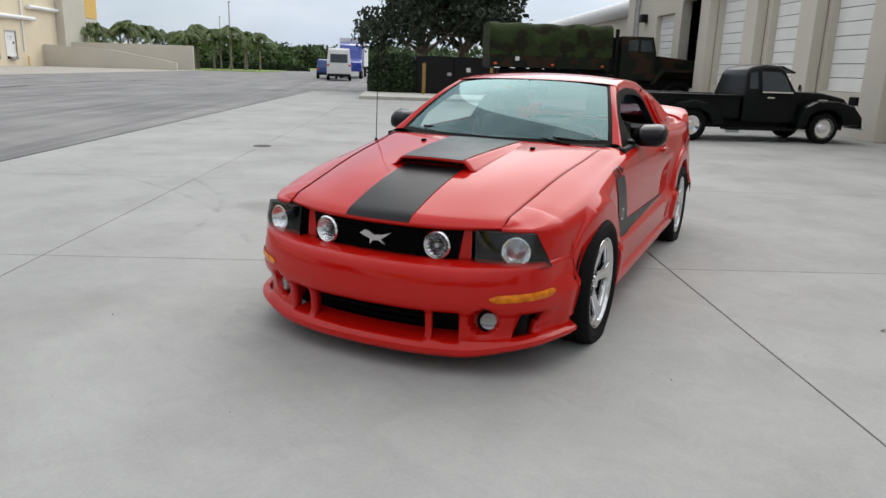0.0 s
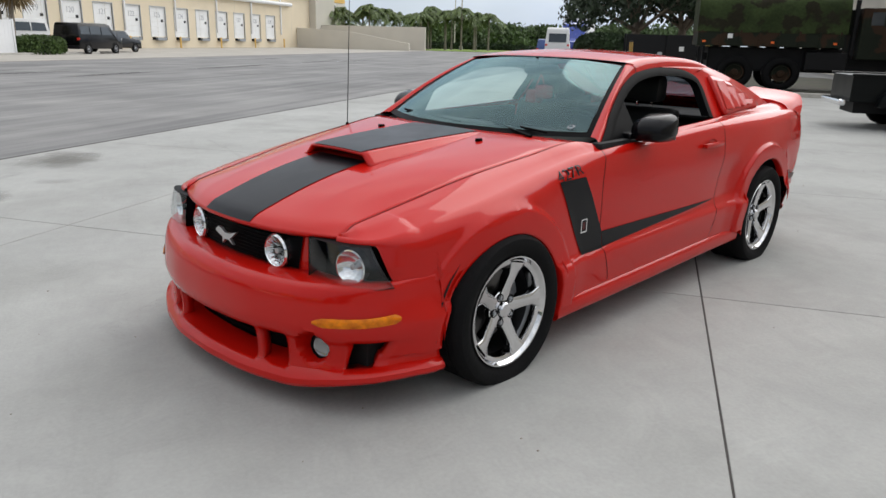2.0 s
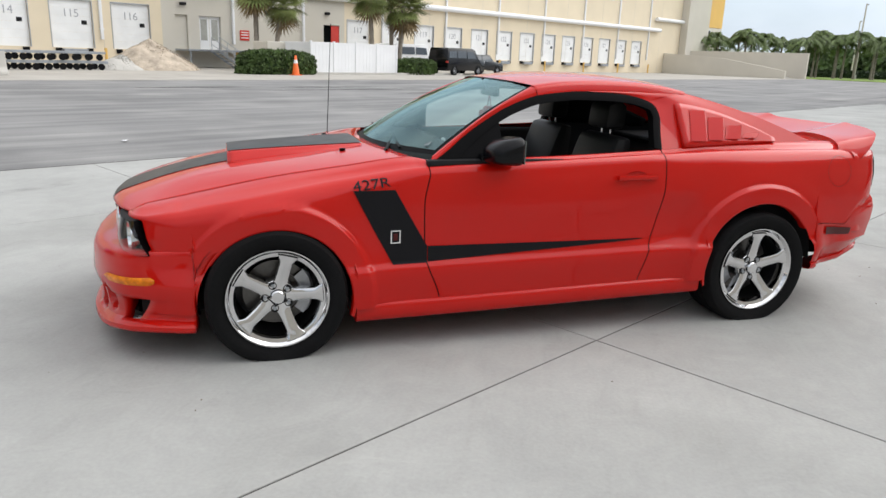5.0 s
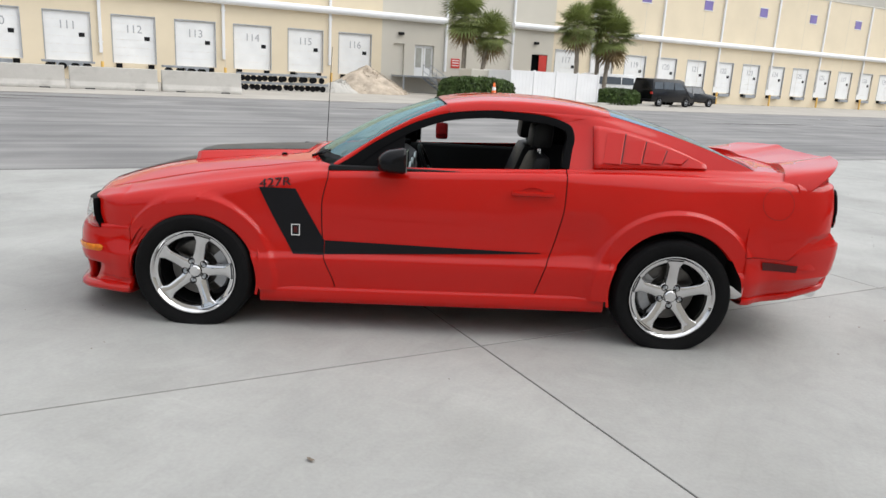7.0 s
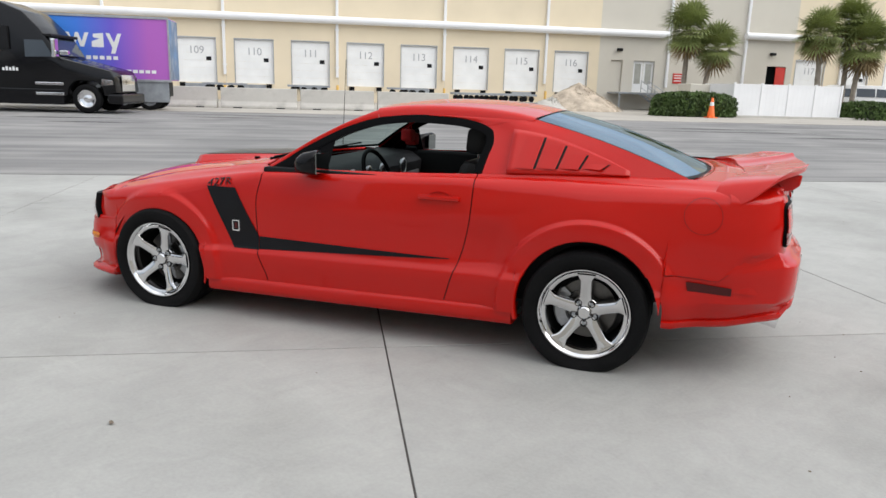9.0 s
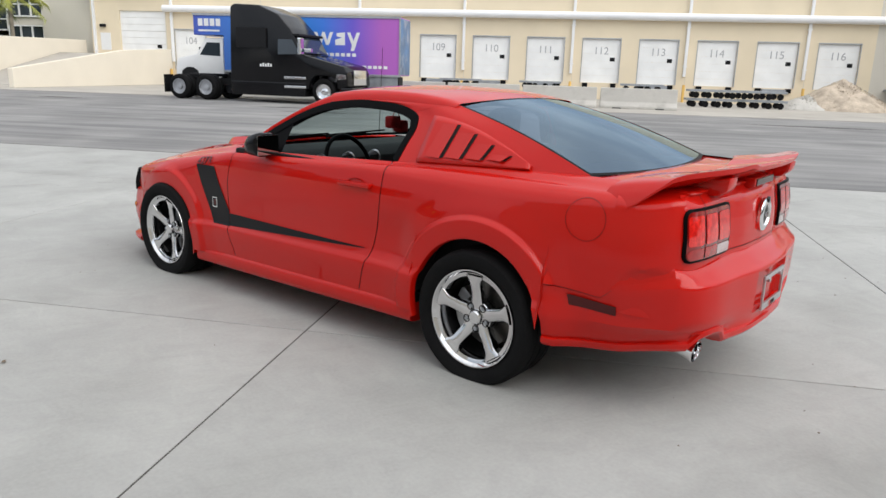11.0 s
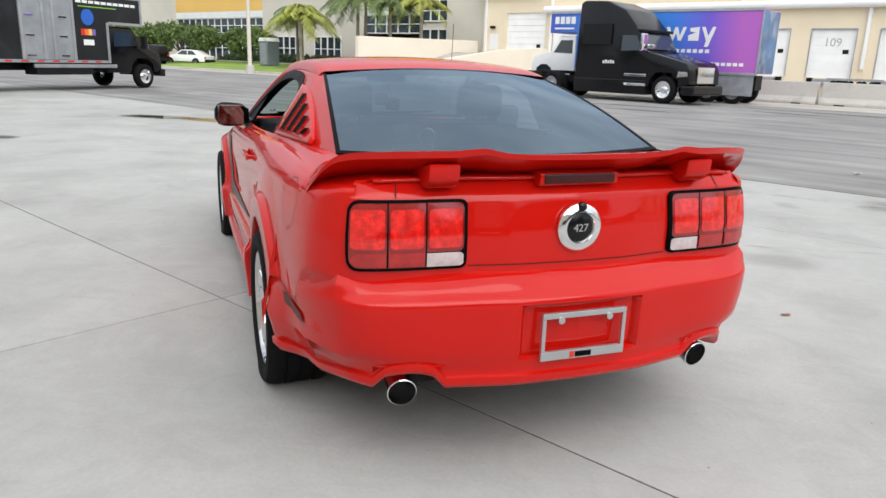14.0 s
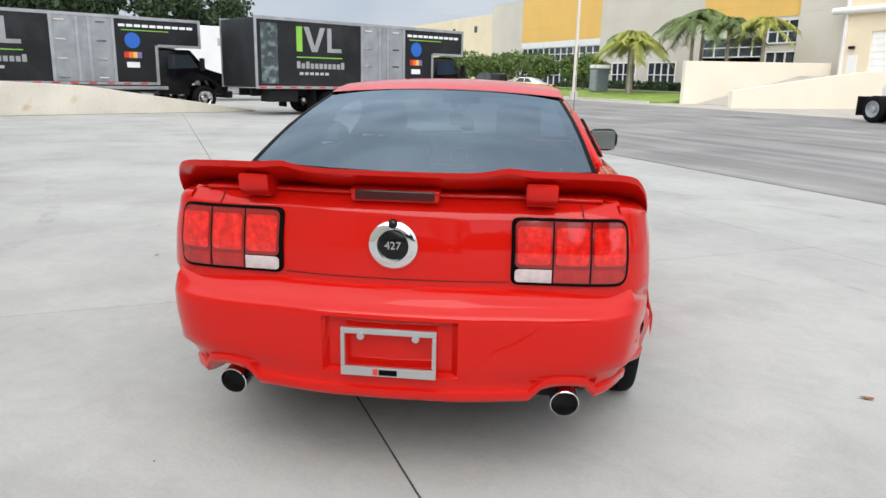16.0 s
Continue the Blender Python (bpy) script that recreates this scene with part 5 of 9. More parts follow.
VANP = [(-2.75, 0.35), (-2.75, 1.3), (-2.65, 2.0), (-2.5, 2.12), (0.9, 2.12), (1.35, 2.0), (1.85, 1.32), (2.6, 1.12), (2.75, 0.9), (2.75, 0.35)]
VANW = [[(-2.5, 1.35), (-2.45, 1.85), (-1.4, 1.9), (-1.4, 1.35)], [(-1.3, 1.35), (-1.3, 1.9), (0.0, 1.9), (0.0, 1.35)], [(0.12, 1.32), (0.12, 1.88), (1.0, 1.88), (1.5, 1.34)]]
HIGHV = [(-3.0, 0.4), (-3.0, 1.4), (-2.9, 2.55), (-2.75, 2.68), (1.2, 2.68), (1.6, 2.45), (2.3, 1.5), (2.9, 1.15), (3.0, 0.85), (3.0, 0.4)]
SUVP = [(-2.4, 0.4), (-2.4, 1.0), (-2.2, 1.7), (-2.0, 1.78), (0.3, 1.78), (0.95, 1.2), (2.2, 1.05), (2.4, 0.8), (2.4, 0.4)]
SUVW = [[(-2.1, 1.15), (-1.95, 1.65), (-1.0, 1.68), (-1.0, 1.15)], [(-0.9, 1.15), (-0.9, 1.68), (0.2, 1.68), (0.7, 1.18)]]
SEDP = [(-2.3, 0.35), (-2.35, 0.9), (-1.7, 0.98), (-1.1, 1.42), (0.2, 1.45), (0.9, 0.98), (2.1, 0.85), (2.3, 0.65), (2.3, 0.35)]
SEDW = [[(-1.45, 0.98), (-1.0, 1.34), (-0.5, 1.36), (-0.5, 0.98)], [(-0.42, 0.98), (-0.42, 1.36), (0.15, 1.37), (0.65, 1.0)]]
small_vehicle("passenger_van", at_wall(46.9, 10.2, 0, 8) @ Matrix.Diagonal((0.88, 0.9, 0.9, 1)), VANP, VANW, BLACKG, 2.0, [(-1.8, 0.36), (1.75, 0.36)], "black passenger van parked by the docks", "van")
small_vehicle("suv", at_wall(51.9, 8.2, 0, 6) @ Matrix.Diagonal((0.9, 0.9, 0.85, 1)), SUVP, SUVW, BLACKG, 1.9, [(-1.4, 0.36), (1.45, 0.36)], "black estate car parked by the docks", "car")
small_vehicle("passenger_van", at_wall(45.9, 4.4, 0, 172), VANP, VANW, WHITEP, 2.0, [(-1.8, 0.36), (1.75, 0.36)], "white passenger van behind the black one", "van")
small_vehicle("cargo_van", pose(50.1, 35.4, 0, 0, 0, 34), HIGHV, [[(0.9, 1.5), (0.9, 2.2), (1.5, 2.15), (2.0, 1.55)]], WHITEP, 2.05, [(-1.9, 0.36), (2.0, 0.36)], "tall white cargo van parked with its rear doors closed", "van", rear_glass=(-3.02, -2.95, 1.5, 2.2, 0.3))
small_vehicle("suv", pose(54.6, 39.8, 0, 0, 0, 34), SUVP, SUVW, material("blue_paint", (0.02, 0.06, 0.22), 0.3, coat=0.6), 1.9, [(-1.4, 0.36), (1.45, 0.36)], "dark blue car beyond the white van", "car")
small_vehicle("suv", pose(-69.5, -3.6, 0.1, 0, 0, 215), SUVP, SUVW, BLACKG, 1.9, [(-1.4, 0.36), (1.45, 0.36)], "dark car parked at the lawn", "car")
small_vehicle("sedan", pose(-71.0, 0.2, 0.1, 0, 0, 235), SEDP, SEDW, WHITEP, 1.8, [(-1.35, 0.32), (1.4, 0.32)], "white saloon car parked at the lawn", "car")

# blue tractor and white trailer past the tree
bt2 = empty("semi_trailer", pose(64.8, 43.3, 0, 0, 0, 30), "white semi trailer with a blue cab", "truck")
part("box", B(-4, 9, -1.3, 1.3, 1.2, 4.1, bevel=0.04), WHITEP, bt2)
c = part("cab", prism(bmesh.new(), [(-7.4, 0.7), (-7.4, 1.6), (-6.6, 1.9), (-6.2, 2.8), (-5.9, 3.3), (-4.3, 3.7), (-4.3, 0.7)], -1.15, 1.15, bevel=0.1), material("blue_cab_paint", (0.015, 0.05, 0.35), 0.25, coat=0.7), bt2, smooth=True, angle=40)
for x in (-6.6, -3.2, 7.0, 8.2):
    for y in (-1.0, 1.0):
        wheel(bt2, x, y, 0.5, 0.28, STEEL)


def pickup(m):
    """Old black pickup; the origin lies below the rear axle, nose +x."""
    e = empty("pickup_truck", m, "black vintage pickup truck with chrome wheels", "pickup truck")
    MB = material("satin_black", (0.004, 0.005, 0.005), 0.32, vary=0.2, scale=2, spec=0.16)
    bed = part("bed", prism(bmesh.new(), [(-1.05, 0.5), (-1.05, 0.98), (1.12, 0.98), (1.12, 0.5)], -0.72, 0.72, bevel=0.02), MB, e)
    part("bed_rail", bx(bx(bmesh.new(), -1.08, 1.12, -0.77, -0.70, 0.96, 1.01, bevel=0.02), -1.08, 1.12, 0.70, 0.77, 0.96, 1.01, bevel=0.02), MB, bed)
    cab = part("cab", prism(bmesh.new(), [(1.14, 0.42), (1.14, 1.0), (1.22, 1.48), (1.34, 1.62), (1.6, 1.68), (1.96, 1.66), (2.12, 1.55), (2.34, 1.12), (2.44, 0.42)], -0.80, 0.80, bevel=0.10, top_in=0.22, z_in=(1.0, 1.7)), MB, e, smooth=True, angle=50)
    part("side_window", prism(bmesh.new(), [(1.56, 1.1), (1.56, 1.52), (1.98, 1.52), (2.1, 1.42), (2.22, 1.1)], -0.81, 0.81, top_in=0.22, z_in=(1.0, 1.7)), WINGLASS, cab)
    part("corner_window", prism(bmesh.new(), [(1.27, 1.15), (1.3, 1.48), (1.46, 1.52), (1.46, 1.15)], -0.81, 0.81, top_in=0.22, z_in=(1.0, 1.7)), WINGLASS, cab)
    part("window_trim", bx(bx(bmesh.new(), 1.54, 2.24, -0.82, -0.79, 1.07, 1.10), 1.54, 2.24, 0.79, 0.82, 1.07, 1.10), CHROME, cab)
    part("visor", prism(bmesh.new(), [(2.02, 1.62), (2.36, 1.50), (2.37, 1.53), (2.04, 1.66)], -0.56, 0.56), MB, cab)
    part("door_handle", B(1.66, 1.82, -0.84, -0.8, 0.95, 0.985, bevel=0.01), CHROME, cab)
    part("mirror", lathe(bmesh.new(), [(0.0, -0.02), (0.075, -0.02), (0.075, 0.02), (0, 0.02)], 14, "x", (2.32, -0.93, 1.2)), CHROME, cab)
    hood = part("hood", prism(bmesh.new(), [(2.4, 0.62), (2.34, 1.12), (3.1, 1.1), (3.62, 1.0), (3.78, 0.84), (3.8, 0.62)], -0.52, 0.52, bevel=0.12), MB, e, smooth=True, angle=50)
    part("emblem", B(3.0, 3.22, -0.535, -0.515, 0.92, 0.95), CHROME, hood)
    for s in (-1, 1):
        f = bmesh.new()
        prism(f, [(2.35, 0.3), (2.4, 0.58), (2.55, 0.8), (2.8, 0.92), (3.3, 0.93), (3.65, 0.82), (3.85, 0.6), (3.88, 0.42), (3.42, 0.4), (3.36, 0.62), (3.15, 0.74), (2.9, 0.74), (2.66, 0.62), (2.6, 0.35)], s * 0.5, s * 0.92, bevel=0.06)
        part("front_fender", f, MB, e, smooth=True, angle=50)
        f = bmesh.new()
        prism(f, [(-0.62, 0.42), (-0.58, 0.62), (-0.35, 0.82), (0.0, 0.88), (0.35, 0.82), (0.62, 0.6), (0.72, 0.4), (0.44, 0.38), (0.36, 0.58), (0.15, 0.7), (-0.15, 0.7), (-0.36, 0.58), (-0.42, 0.42)], s * 0.7, s * 0.95, bevel=0.05)
        part("rear_fender", f, MB, e, smooth=True, angle=50)
        part("running_board", B(0.74, 2.36, s * 0.68, s * 0.92, 0.26, 0.32, bevel=0.015), MB, e)
        part("headlight", lathe(bmesh.new(), [(0.0, 0.0), (0.1, 0.0), (0.11, 0.06), (0.08, 0.1), (0, 0.11)], 18, "x", (3.74, s * 0.7, 0.74)), CHROME, e, smooth=True, angle=40)
        wheel(e, 0.0, s * 0.78, 0.34, 0.26, CHROME, 0.72)
        wheel(e, 3.02, s * 0.78, 0.33, 0.22, CHROME, 0.70)
    part("front_bumper", B(3.9, 4.02, -0.85, 0.85, 0.32, 0.46, bevel=0.04), CHROME, e)
    part("grille", B(3.79, 3.83, -0.5, 0.5, 0.5, 0.84, bevel=0.02), CHROME, e)
    part("rear_bumper", B(-1.22, -1.1, -0.7, 0.7, 0.42, 0.54, bevel=0.04), CHROME, e)
    part("exhaust", cyl(bmesh.new(), (0.85, -0.7, 0.24), (1.15, -0.74, 0.24), 0.05), CHROME, e)
    part("chassis", B(-0.9, 3.7, -0.45, 0.45, 0.28, 0.5), BLACKM, e)
    return e


pk = Vector((11.75, 0.35, 0)) + Vector((0.871, 0.491, 0)) * 0.78
pickup(pose(pk.x, pk.y, 0, 0, 0, THETA - 90))


def army(m):
    """Three-axle canvas truck; the origin lies below the tail, nose +x."""
    e = empty("army_truck", m, "camouflaged three axle army truck with a green canvas cover", "truck")
    CAMO = material("camouflage_paint", (0.014, 0.018, 0.011), 0.75, spec=0.2, vary=0.2, scale=1.0, alt=(0.040, 0.022, 0.012), alt_at=(0.50, 0.54))
    CANV = material("green_canvas", (0.034, 0.050, 0.017), 0.9, spec=0.2, vary=0.4, scale=1.1, fine=12, bump=0.5, alt=(0.022, 0.020, 0.011), alt_at=(0.50, 0.57))
    part("cargo_bed", B(0.0, 4.3, -1.22, 1.22, 1.45, 1.95, bevel=0.02), CAMO, e)
    bm = bmesh.new()
    for i in range(8):
        bx(bm, 0.1 + 0.58 * i, 0.16 + 0.58 * i, -1.25, 1.25, 1.4, 1.96)
    part("bed_stake", bm, CAMO, e)
    bm = bmesh.new()
    nx, ny = 44, 26
    g = []
    for i in range(nx + 1):
        row = []
        for j in range(ny + 1):
            a = math.pi * j / ny
            y = -1.24 * math.copysign(abs(math.cos(a)) ** 0.35, math.cos(a))
            z = 1.9 + 1.22 * abs(math.sin(a)) ** 0.38
            x = -0.03 + 4.4 * i / nx
            w = 0.035 * noise.noise((x * 1.6, y * 1.5, z * 1.5)) + 0.03 * math.cos(x * 2 * math.pi / 1.08) * (z > 2.6)
            row.append(bm.verts.new((x, y * (1 + w * 0.6), z + w)))
        g.append(row)
    for i in range(nx):
        for j in range(ny):
            bm.faces.new((g[i][j], g[i + 1][j], g[i + 1][j + 1], g[i][j + 1]))
    bm.faces.new(g[0])
    bm.faces.new(g[-1][::-1])
    part("canvas_cover", bm, CANV, e, smooth=True, angle=60)
    cab = part("cab", prism(bmesh.new(), [(4.75, 1.1), (4.75, 2.75), (5.9, 2.75), (6.05, 2.15), (6.05, 1.1)], -1.05, 1.05, bevel=0.04), CAMO, e)
    part("side_window", prism(bmesh.new(), [(5.0, 2.2), (5.0, 2.62), (5.35, 2.62), (5.35, 2.2)], -1.06, 1.06), WINGLASS, cab)
    part("side_window", prism(bmesh.new(), [(5.45, 2.2), (5.45, 2.62), (5.8, 2.62), (5.9, 2.2)], -1.06, 1.06), WINGLASS, cab)
    part("hood", prism(bmesh.new(), [(6.07, 1.2), (6.07, 2.08), (7.7, 1.92), (7.8, 1.2)], -0.62, 0.62, bevel=0.05), CAMO, e)
    for s in (-1, 1):
        f = bmesh.new()
        prism(f, [(5.9, 1.0), (6.3, 1.55), (7.6, 1.55), (7.85, 1.3), (7.85, 1.22), (7.55, 1.45), (6.38, 1.45), (6.02, 0.98)], s * 0.6, s * 1.18, bevel=0.015)
        part("fender", f, CAMO, e)
        for x in (1.25, 2.65):
            wheel(e, x, s * 0.95, 0.56, 0.34, CAMO, 0.5)
        wheel(e, 6.95, s * 0.95, 0.56, 0.34, CAMO, 0.5)
        part("mud_flap", B(0.2, 0.23, s * 0.95 - 0.25, s * 0.95 + 0.25, 0.45, 1.4), RUBBER, e)
    bm = bmesh.new()
    for y in (-0.45, 0.37):
        bx(bm, 0.1, 7.8, y, y + 0.08, 0.95, 1.2)
    bx(bm, 3.3, 4.5, -1.1, -0.5, 0.7, 1.3, bevel=0.04)
    # two added blocks fill the space below, black in place of the shade there
    bx(bm, 0.4, 4.4, -0.75, 0.75, 0.62, 1.42, bevel=0.05)
    bx(bm, 4.6, 7.7, -0.6, 0.6, 0.6, 1.15, bevel=0.05)
    part("chassis", bm, BLACKM, e)
    part("front_bumper", B(7.9, 8.02, -1.15, 1.15, 0.8, 1.02, bevel=0.02), CAMO, e)
    part("exhaust_stack", cyl(bmesh.new(), (4.6, -0.9, 1.2), (4.6, -0.9, 3.0), 0.07), BLACKM, e)
    part("air_cleaner", cyl(bmesh.new(), (4.58, -0.6, 1.9), (4.58, -0.6, 2.7), 0.16), CAMO, e)
    part("placard", B(0.9, 1.05, -1.265, -1.25, 1.7, 1.85), WHITEP, e)
    for x in (0.15, 2.2, 4.0):
        part("reflector", B(x, x + 0.1, -1.262, -1.25, 1.55, 1.62), ORANGE, e)
    return e


ar = Vector((21.0, 9.4, 0)) + Vector((0.871, 0.491, 0)) * 1.22
army(pose(ar.x, ar.y, 0.03, 0, 0, THETA - 90) @ Matrix.Translation((0.4, 0, 0)) @ Matrix.Diagonal((1.08, 1, 1, 1)))

# ---- the red coupe ----
PAINT = bpy.data.materials.new("red_car_paint")
PAINT.use_nodes = True
_p = PAINT.node_tree.nodes["Principled BSDF"]
_p.inputs["Base Color"].default_value = (0.50, 0.0065, 0.0030, 1)
_p.inputs["Roughness"].default_value, _p.inputs["Coat Weight"].default_value, _p.inputs["Coat Roughness"].default_value = 0.45, 0.8, 0.012
_p.inputs["Specular IOR Level"].default_value, _p.inputs["Coat IOR"].default_value = 0.03, 1.45
_n = PAINT.node_tree.nodes.new("ShaderNodeTexNoise")
_n.inputs["Scale"].default_value, _n.inputs["Detail"].default_value = 2.2, 3.0
_b = PAINT.node_tree.nodes.new("ShaderNodeBump")
_b.inputs["Strength"].default_value, _b.inputs["Distance"].default_value = 0.02, 0.01
PAINT.node_tree.links.new(_n.outputs["Fac"], _b.inputs["Height"])
PAINT.node_tree.links.new(_b.outputs["Normal"], _p.inputs["Coat Normal"])
DECAL = material("satin_black_film", (0.006, 0.006, 0.008), 0.34, spec=0.20, vary=0.1, scale=6)
TRIM = material("black_trim", (0.003, 0.003, 0.0035), 0.42, spec=0.04, vary=0.2, scale=8)
MIRRORB = material("mirror_shell", (0.003, 0.003, 0.004), 0.25, vary=0.1, scale=8, spec=0.22)
LEATHER = material("black_leather", (0.008, 0.008, 0.0085), 0.5, spec=0.25, vary=0.2, scale=6, fine=120, bump=0.1)
CABIN = material("dark_cabin_plastic", (0.007, 0.007, 0.008), 0.6, spec=0.2, vary=0.2, scale=6, fine=120, bump=0.1)
SILVER = material("silver_trim", (0.55, 0.55, 0.56), 0.3, metal=0.8, vary=0.05)
WIND = glass("windscreen_glass", (0.80, 0.95, 0.92), 0.80, f0=0.11, gloss=(0.62, 0.90, 0.92))
REARG = glass("tinted_rear_glass", (0.50, 0.60, 0.74), 0.30, f0=0.19, gloss=(0.66, 0.84, 1.0))
LENS = glass("clear_lens", (0.95, 0.97, 0.98), 0.95)
SMOKE = glass("smoked_lens", (0.75, 0.75, 0.75), 0.8)
AMBER = material("amber_lens", (0.98, 0.22, 0.002), 0.2, vary=0.35, scale=22, coat=0.15, spec=0.25)
TAIL = material("red_lens", (0.24, 0.005, 0.004), 0.12, vary=0.2, scale=9, fine=90, coat=0.9)
TAILL = material("plain_red_lens", (0.36, 0.006, 0.005), 0.1, vary=0.15, scale=30, coat=0.9)
TAILB = material("bright_red_lens", (0.80, 0.016, 0.010), 0.12, vary=0.3, scale=30, fine=150, coat=0.8, alt=(0.50, 0.008, 0.006), alt_at=(0.35, 0.75))
REVL = material("reverse_lens", (0.52, 0.44, 0.44), 0.1, vary=0.12, scale=40, fine=100, bump=0.3, coat=1.0)
MARK = material("dark_red_marker", (0.07, 0.006, 0.006), 0.35, vary=0.1, spec=0.3)
BRK = material("dark_red_lens", (0.05, 0.004, 0.004), 0.12, vary=0.2, coat=0.2, spec=0.3)
DISC = material("brake_disc", (0.12, 0.115, 0.11), 0.35, metal=0.9, vary=0.15, scale=12)
BARREL = material("dark_rim_barrel", (0.05, 0.05, 0.052), 0.35, metal=0.8, vary=0.15, scale=8)
WELL = material("wheel_well", (0.008, 0.008, 0.008), 0.9, vary=0.2, scale=8)
WHEELC = material("chrome_wheel", (0.70, 0.70, 0.71), 0.08, metal=1.0, vary=0.03, scale=10)
REFL = material("lamp_reflector", (0.90, 0.90, 0.91), 0.10, metal=0.97, vary=0.12, scale=60, fine=150)
PLUSH = material("red_plush", (0.45, 0.01, 0.012), 0.9, vary=0.2, scale=20, fine=160, bump=0.6)

car = empty("sports_car", Matrix.Identity(4), "red two door sports coupe with black stripes and chrome wheels", "car")


def curve(xs, ys):
    """A smooth line through the given knots."""
    xs, ys = list(xs), list(ys)
    n = len(xs)
    d = [(ys[i + 1] - ys[i]) / (xs[i + 1] - xs[i]) for i in range(n - 1)]
    m = [d[0]] + [0.0 if d[i - 1] * d[i] <= 0 else 2 * d[i - 1] * d[i] / (d[i - 1] + d[i]) for i in range(1, n - 1)] + [d[-1]]

    def f(x):
        if x <= xs[0]:
            return ys[0]
        if x >= xs[-1]:
            return ys[-1]
        i = 0
        while x > xs[i + 1]:
            i += 1
        h = xs[i + 1] - xs[i]
        t = (x - xs[i]) / h
        return (2 * t ** 3 - 3 * t ** 2 + 1) * ys[i] + (t ** 3 - 2 * t ** 2 + t) * h * m[i] + (3 * t ** 2 - 2 * t ** 3) * ys[i + 1] + (t ** 3 - t ** 2) * h * m[i + 1]
    return f


def smooth(a, b, x):
    t = min(1.0, max(0.0, (x - a) / (b - a)))
    return t * t * (3 - 2 * t)


# outline of the body seen from above, from the nose round the side to the tail
PLAN = [(-2.255, 0.0), (-2.243, 0.22), (-2.20, 0.42), (-2.125, 0.62), (-2.015, 0.765), (-1.87, 0.835), (-1.70, 0.870), (-1.36, 0.902), (-0.95, 0.902), (-0.5, 0.905), (0.0, 0.907), (0.5, 0.910), (0.95, 0.918), (1.36, 0.924), (1.72, 0.920), (1.95, 0.907), (2.13, 0.884), (2.240, 0.838), (2.314, 0.760), (2.362, 0.62), (2.402, 0.42), (2.440, 0.21), (2.448, 0.0)]
_s = [0.0]
for _a, _c in zip(PLAN, PLAN[1:]):
    _s.append(_s[-1] + math.hypot(_c[0] - _a[0], _c[1] - _a[1]))
PX, PY = curve(_s, [q[0] for q in PLAN]), curve(_s, [q[1] for q in PLAN])
PLEN = _s[-1]


def p_of_x(x):
    lo, hi = 0.0, PLEN
    for _ in range(34):
        mid = (lo + hi) / 2
        if PX(mid) < x:
            lo = mid
        else:
            hi = mid
    return lo


def p_of_y(y, rear):
    lo, hi = (0.0, p_of_x(-1.36)) if not rear else (p_of_x(1.36), PLEN)
    for _ in range(34):
        mid = (lo + hi) / 2
        if (PY(mid) < y) != rear:
            lo = mid
        else:
            hi = mid
    return lo


def plan(p, off):
    """The point of the outline at p, moved outwards by off."""
    e = 0.004
    tx, ty = PX(min(PLEN, p + e)) - PX(max(0, p - e)), PY(min(PLEN, p + e)) - PY(max(0, p - e))
    l = math.hypot(tx, ty)
    return PX(p) - ty / l * off, PY(p) + tx / l * off


AXF, AXR, HUB = -1.36, 1.36, 0.303
RF, RR = 0.364, 0.374
SIDE = curve([0.15, 0.22, 0.30, 0.40, 0.432, 0.462, 0.56, 0.70, 0.82, 0.92, 1.02], [-0.02, -0.010, -0.003, 0.006, 0.005, -0.020, -0.026, -0.024, -0.032, -0.05, -0.07])
ZT = curve([-2.1, -1.95, -1.7, -1.36, -1.0, -0.62, 0.0, 0.7, 1.2, 1.8, 2.3], [0.705, 0.715, 0.762, 0.815, 0.868, 0.915, 0.938, 0.968, 0.985, 0.985, 0.975])
RT = curve([-2.1, -1.7, -1.36, -0.9, -0.6, 0.6, 0.9, 1.36, 2.3], [0.045, 0.075, 0.085, 0.07, 0.04, 0.045, 0.07, 0.09, 0.05])
YIN = curve([-2.06, -1.7, -1.36, -1.0, -0.66, -0.6, 0.0, 0.7, 1.0, 1.5, 1.85, 2.3], [0.60, 0.630, 0.662, 0.70, 0.735, 0.775, 0.79, 0.785, 0.765, 0.725, 0.69, 0.665])
ZIN = curve([-2.06, -1.7, -1.36, -1.0, -0.66, -0.6, 0.0, 0.7, 1.0, 1.5, 1.85, 2.3], [0.728, 0.792, 0.852, 0.902, 0.945, 0.938, 0.953, 0.983, 1.0, 1.015, 1.02, 1.0])


def flare(x, z):
    """The raised band round the wheel openings and the hollow before the rear wheel."""
    o = 0.0
    for c, r in ((AXF, RF), (AXR, RR)):
        d = math.hypot(x - c, z - HUB)
        k = 0.6 + 0.4 * smooth(-1.78, -1.48, x)
        o += k * (0.025 * (1 - smooth(r + 0.088, r + 0.116, d)) + 0.010 * (1 - smooth(r + 0.10, r + 0.24, d)))
    # side scoop before the rear wheel
    o -= 0.018 * smooth(0.40, 0.84, x) * (1 - smooth(0.84, 0.99, x)) * smooth(0.455, 0.50, z) * (1 - smooth(0.60, 0.78, z))
    return o


def side(x, z, extra=0.0):
    """The point of the body side at x and height z, as (x, distance from the middle, z)."""
    p = p_of_x(x)
    zt, r = ZT(x), RT(x)
    o = SIDE(z) + flare(x, z) + extra
    if z > zt - r:
        a = math.asin(min(1.0, (z - zt + r) / r))
        o -= r * (1 - math.cos(a))
    q = plan(p, o)
    return q[0], q[1], z


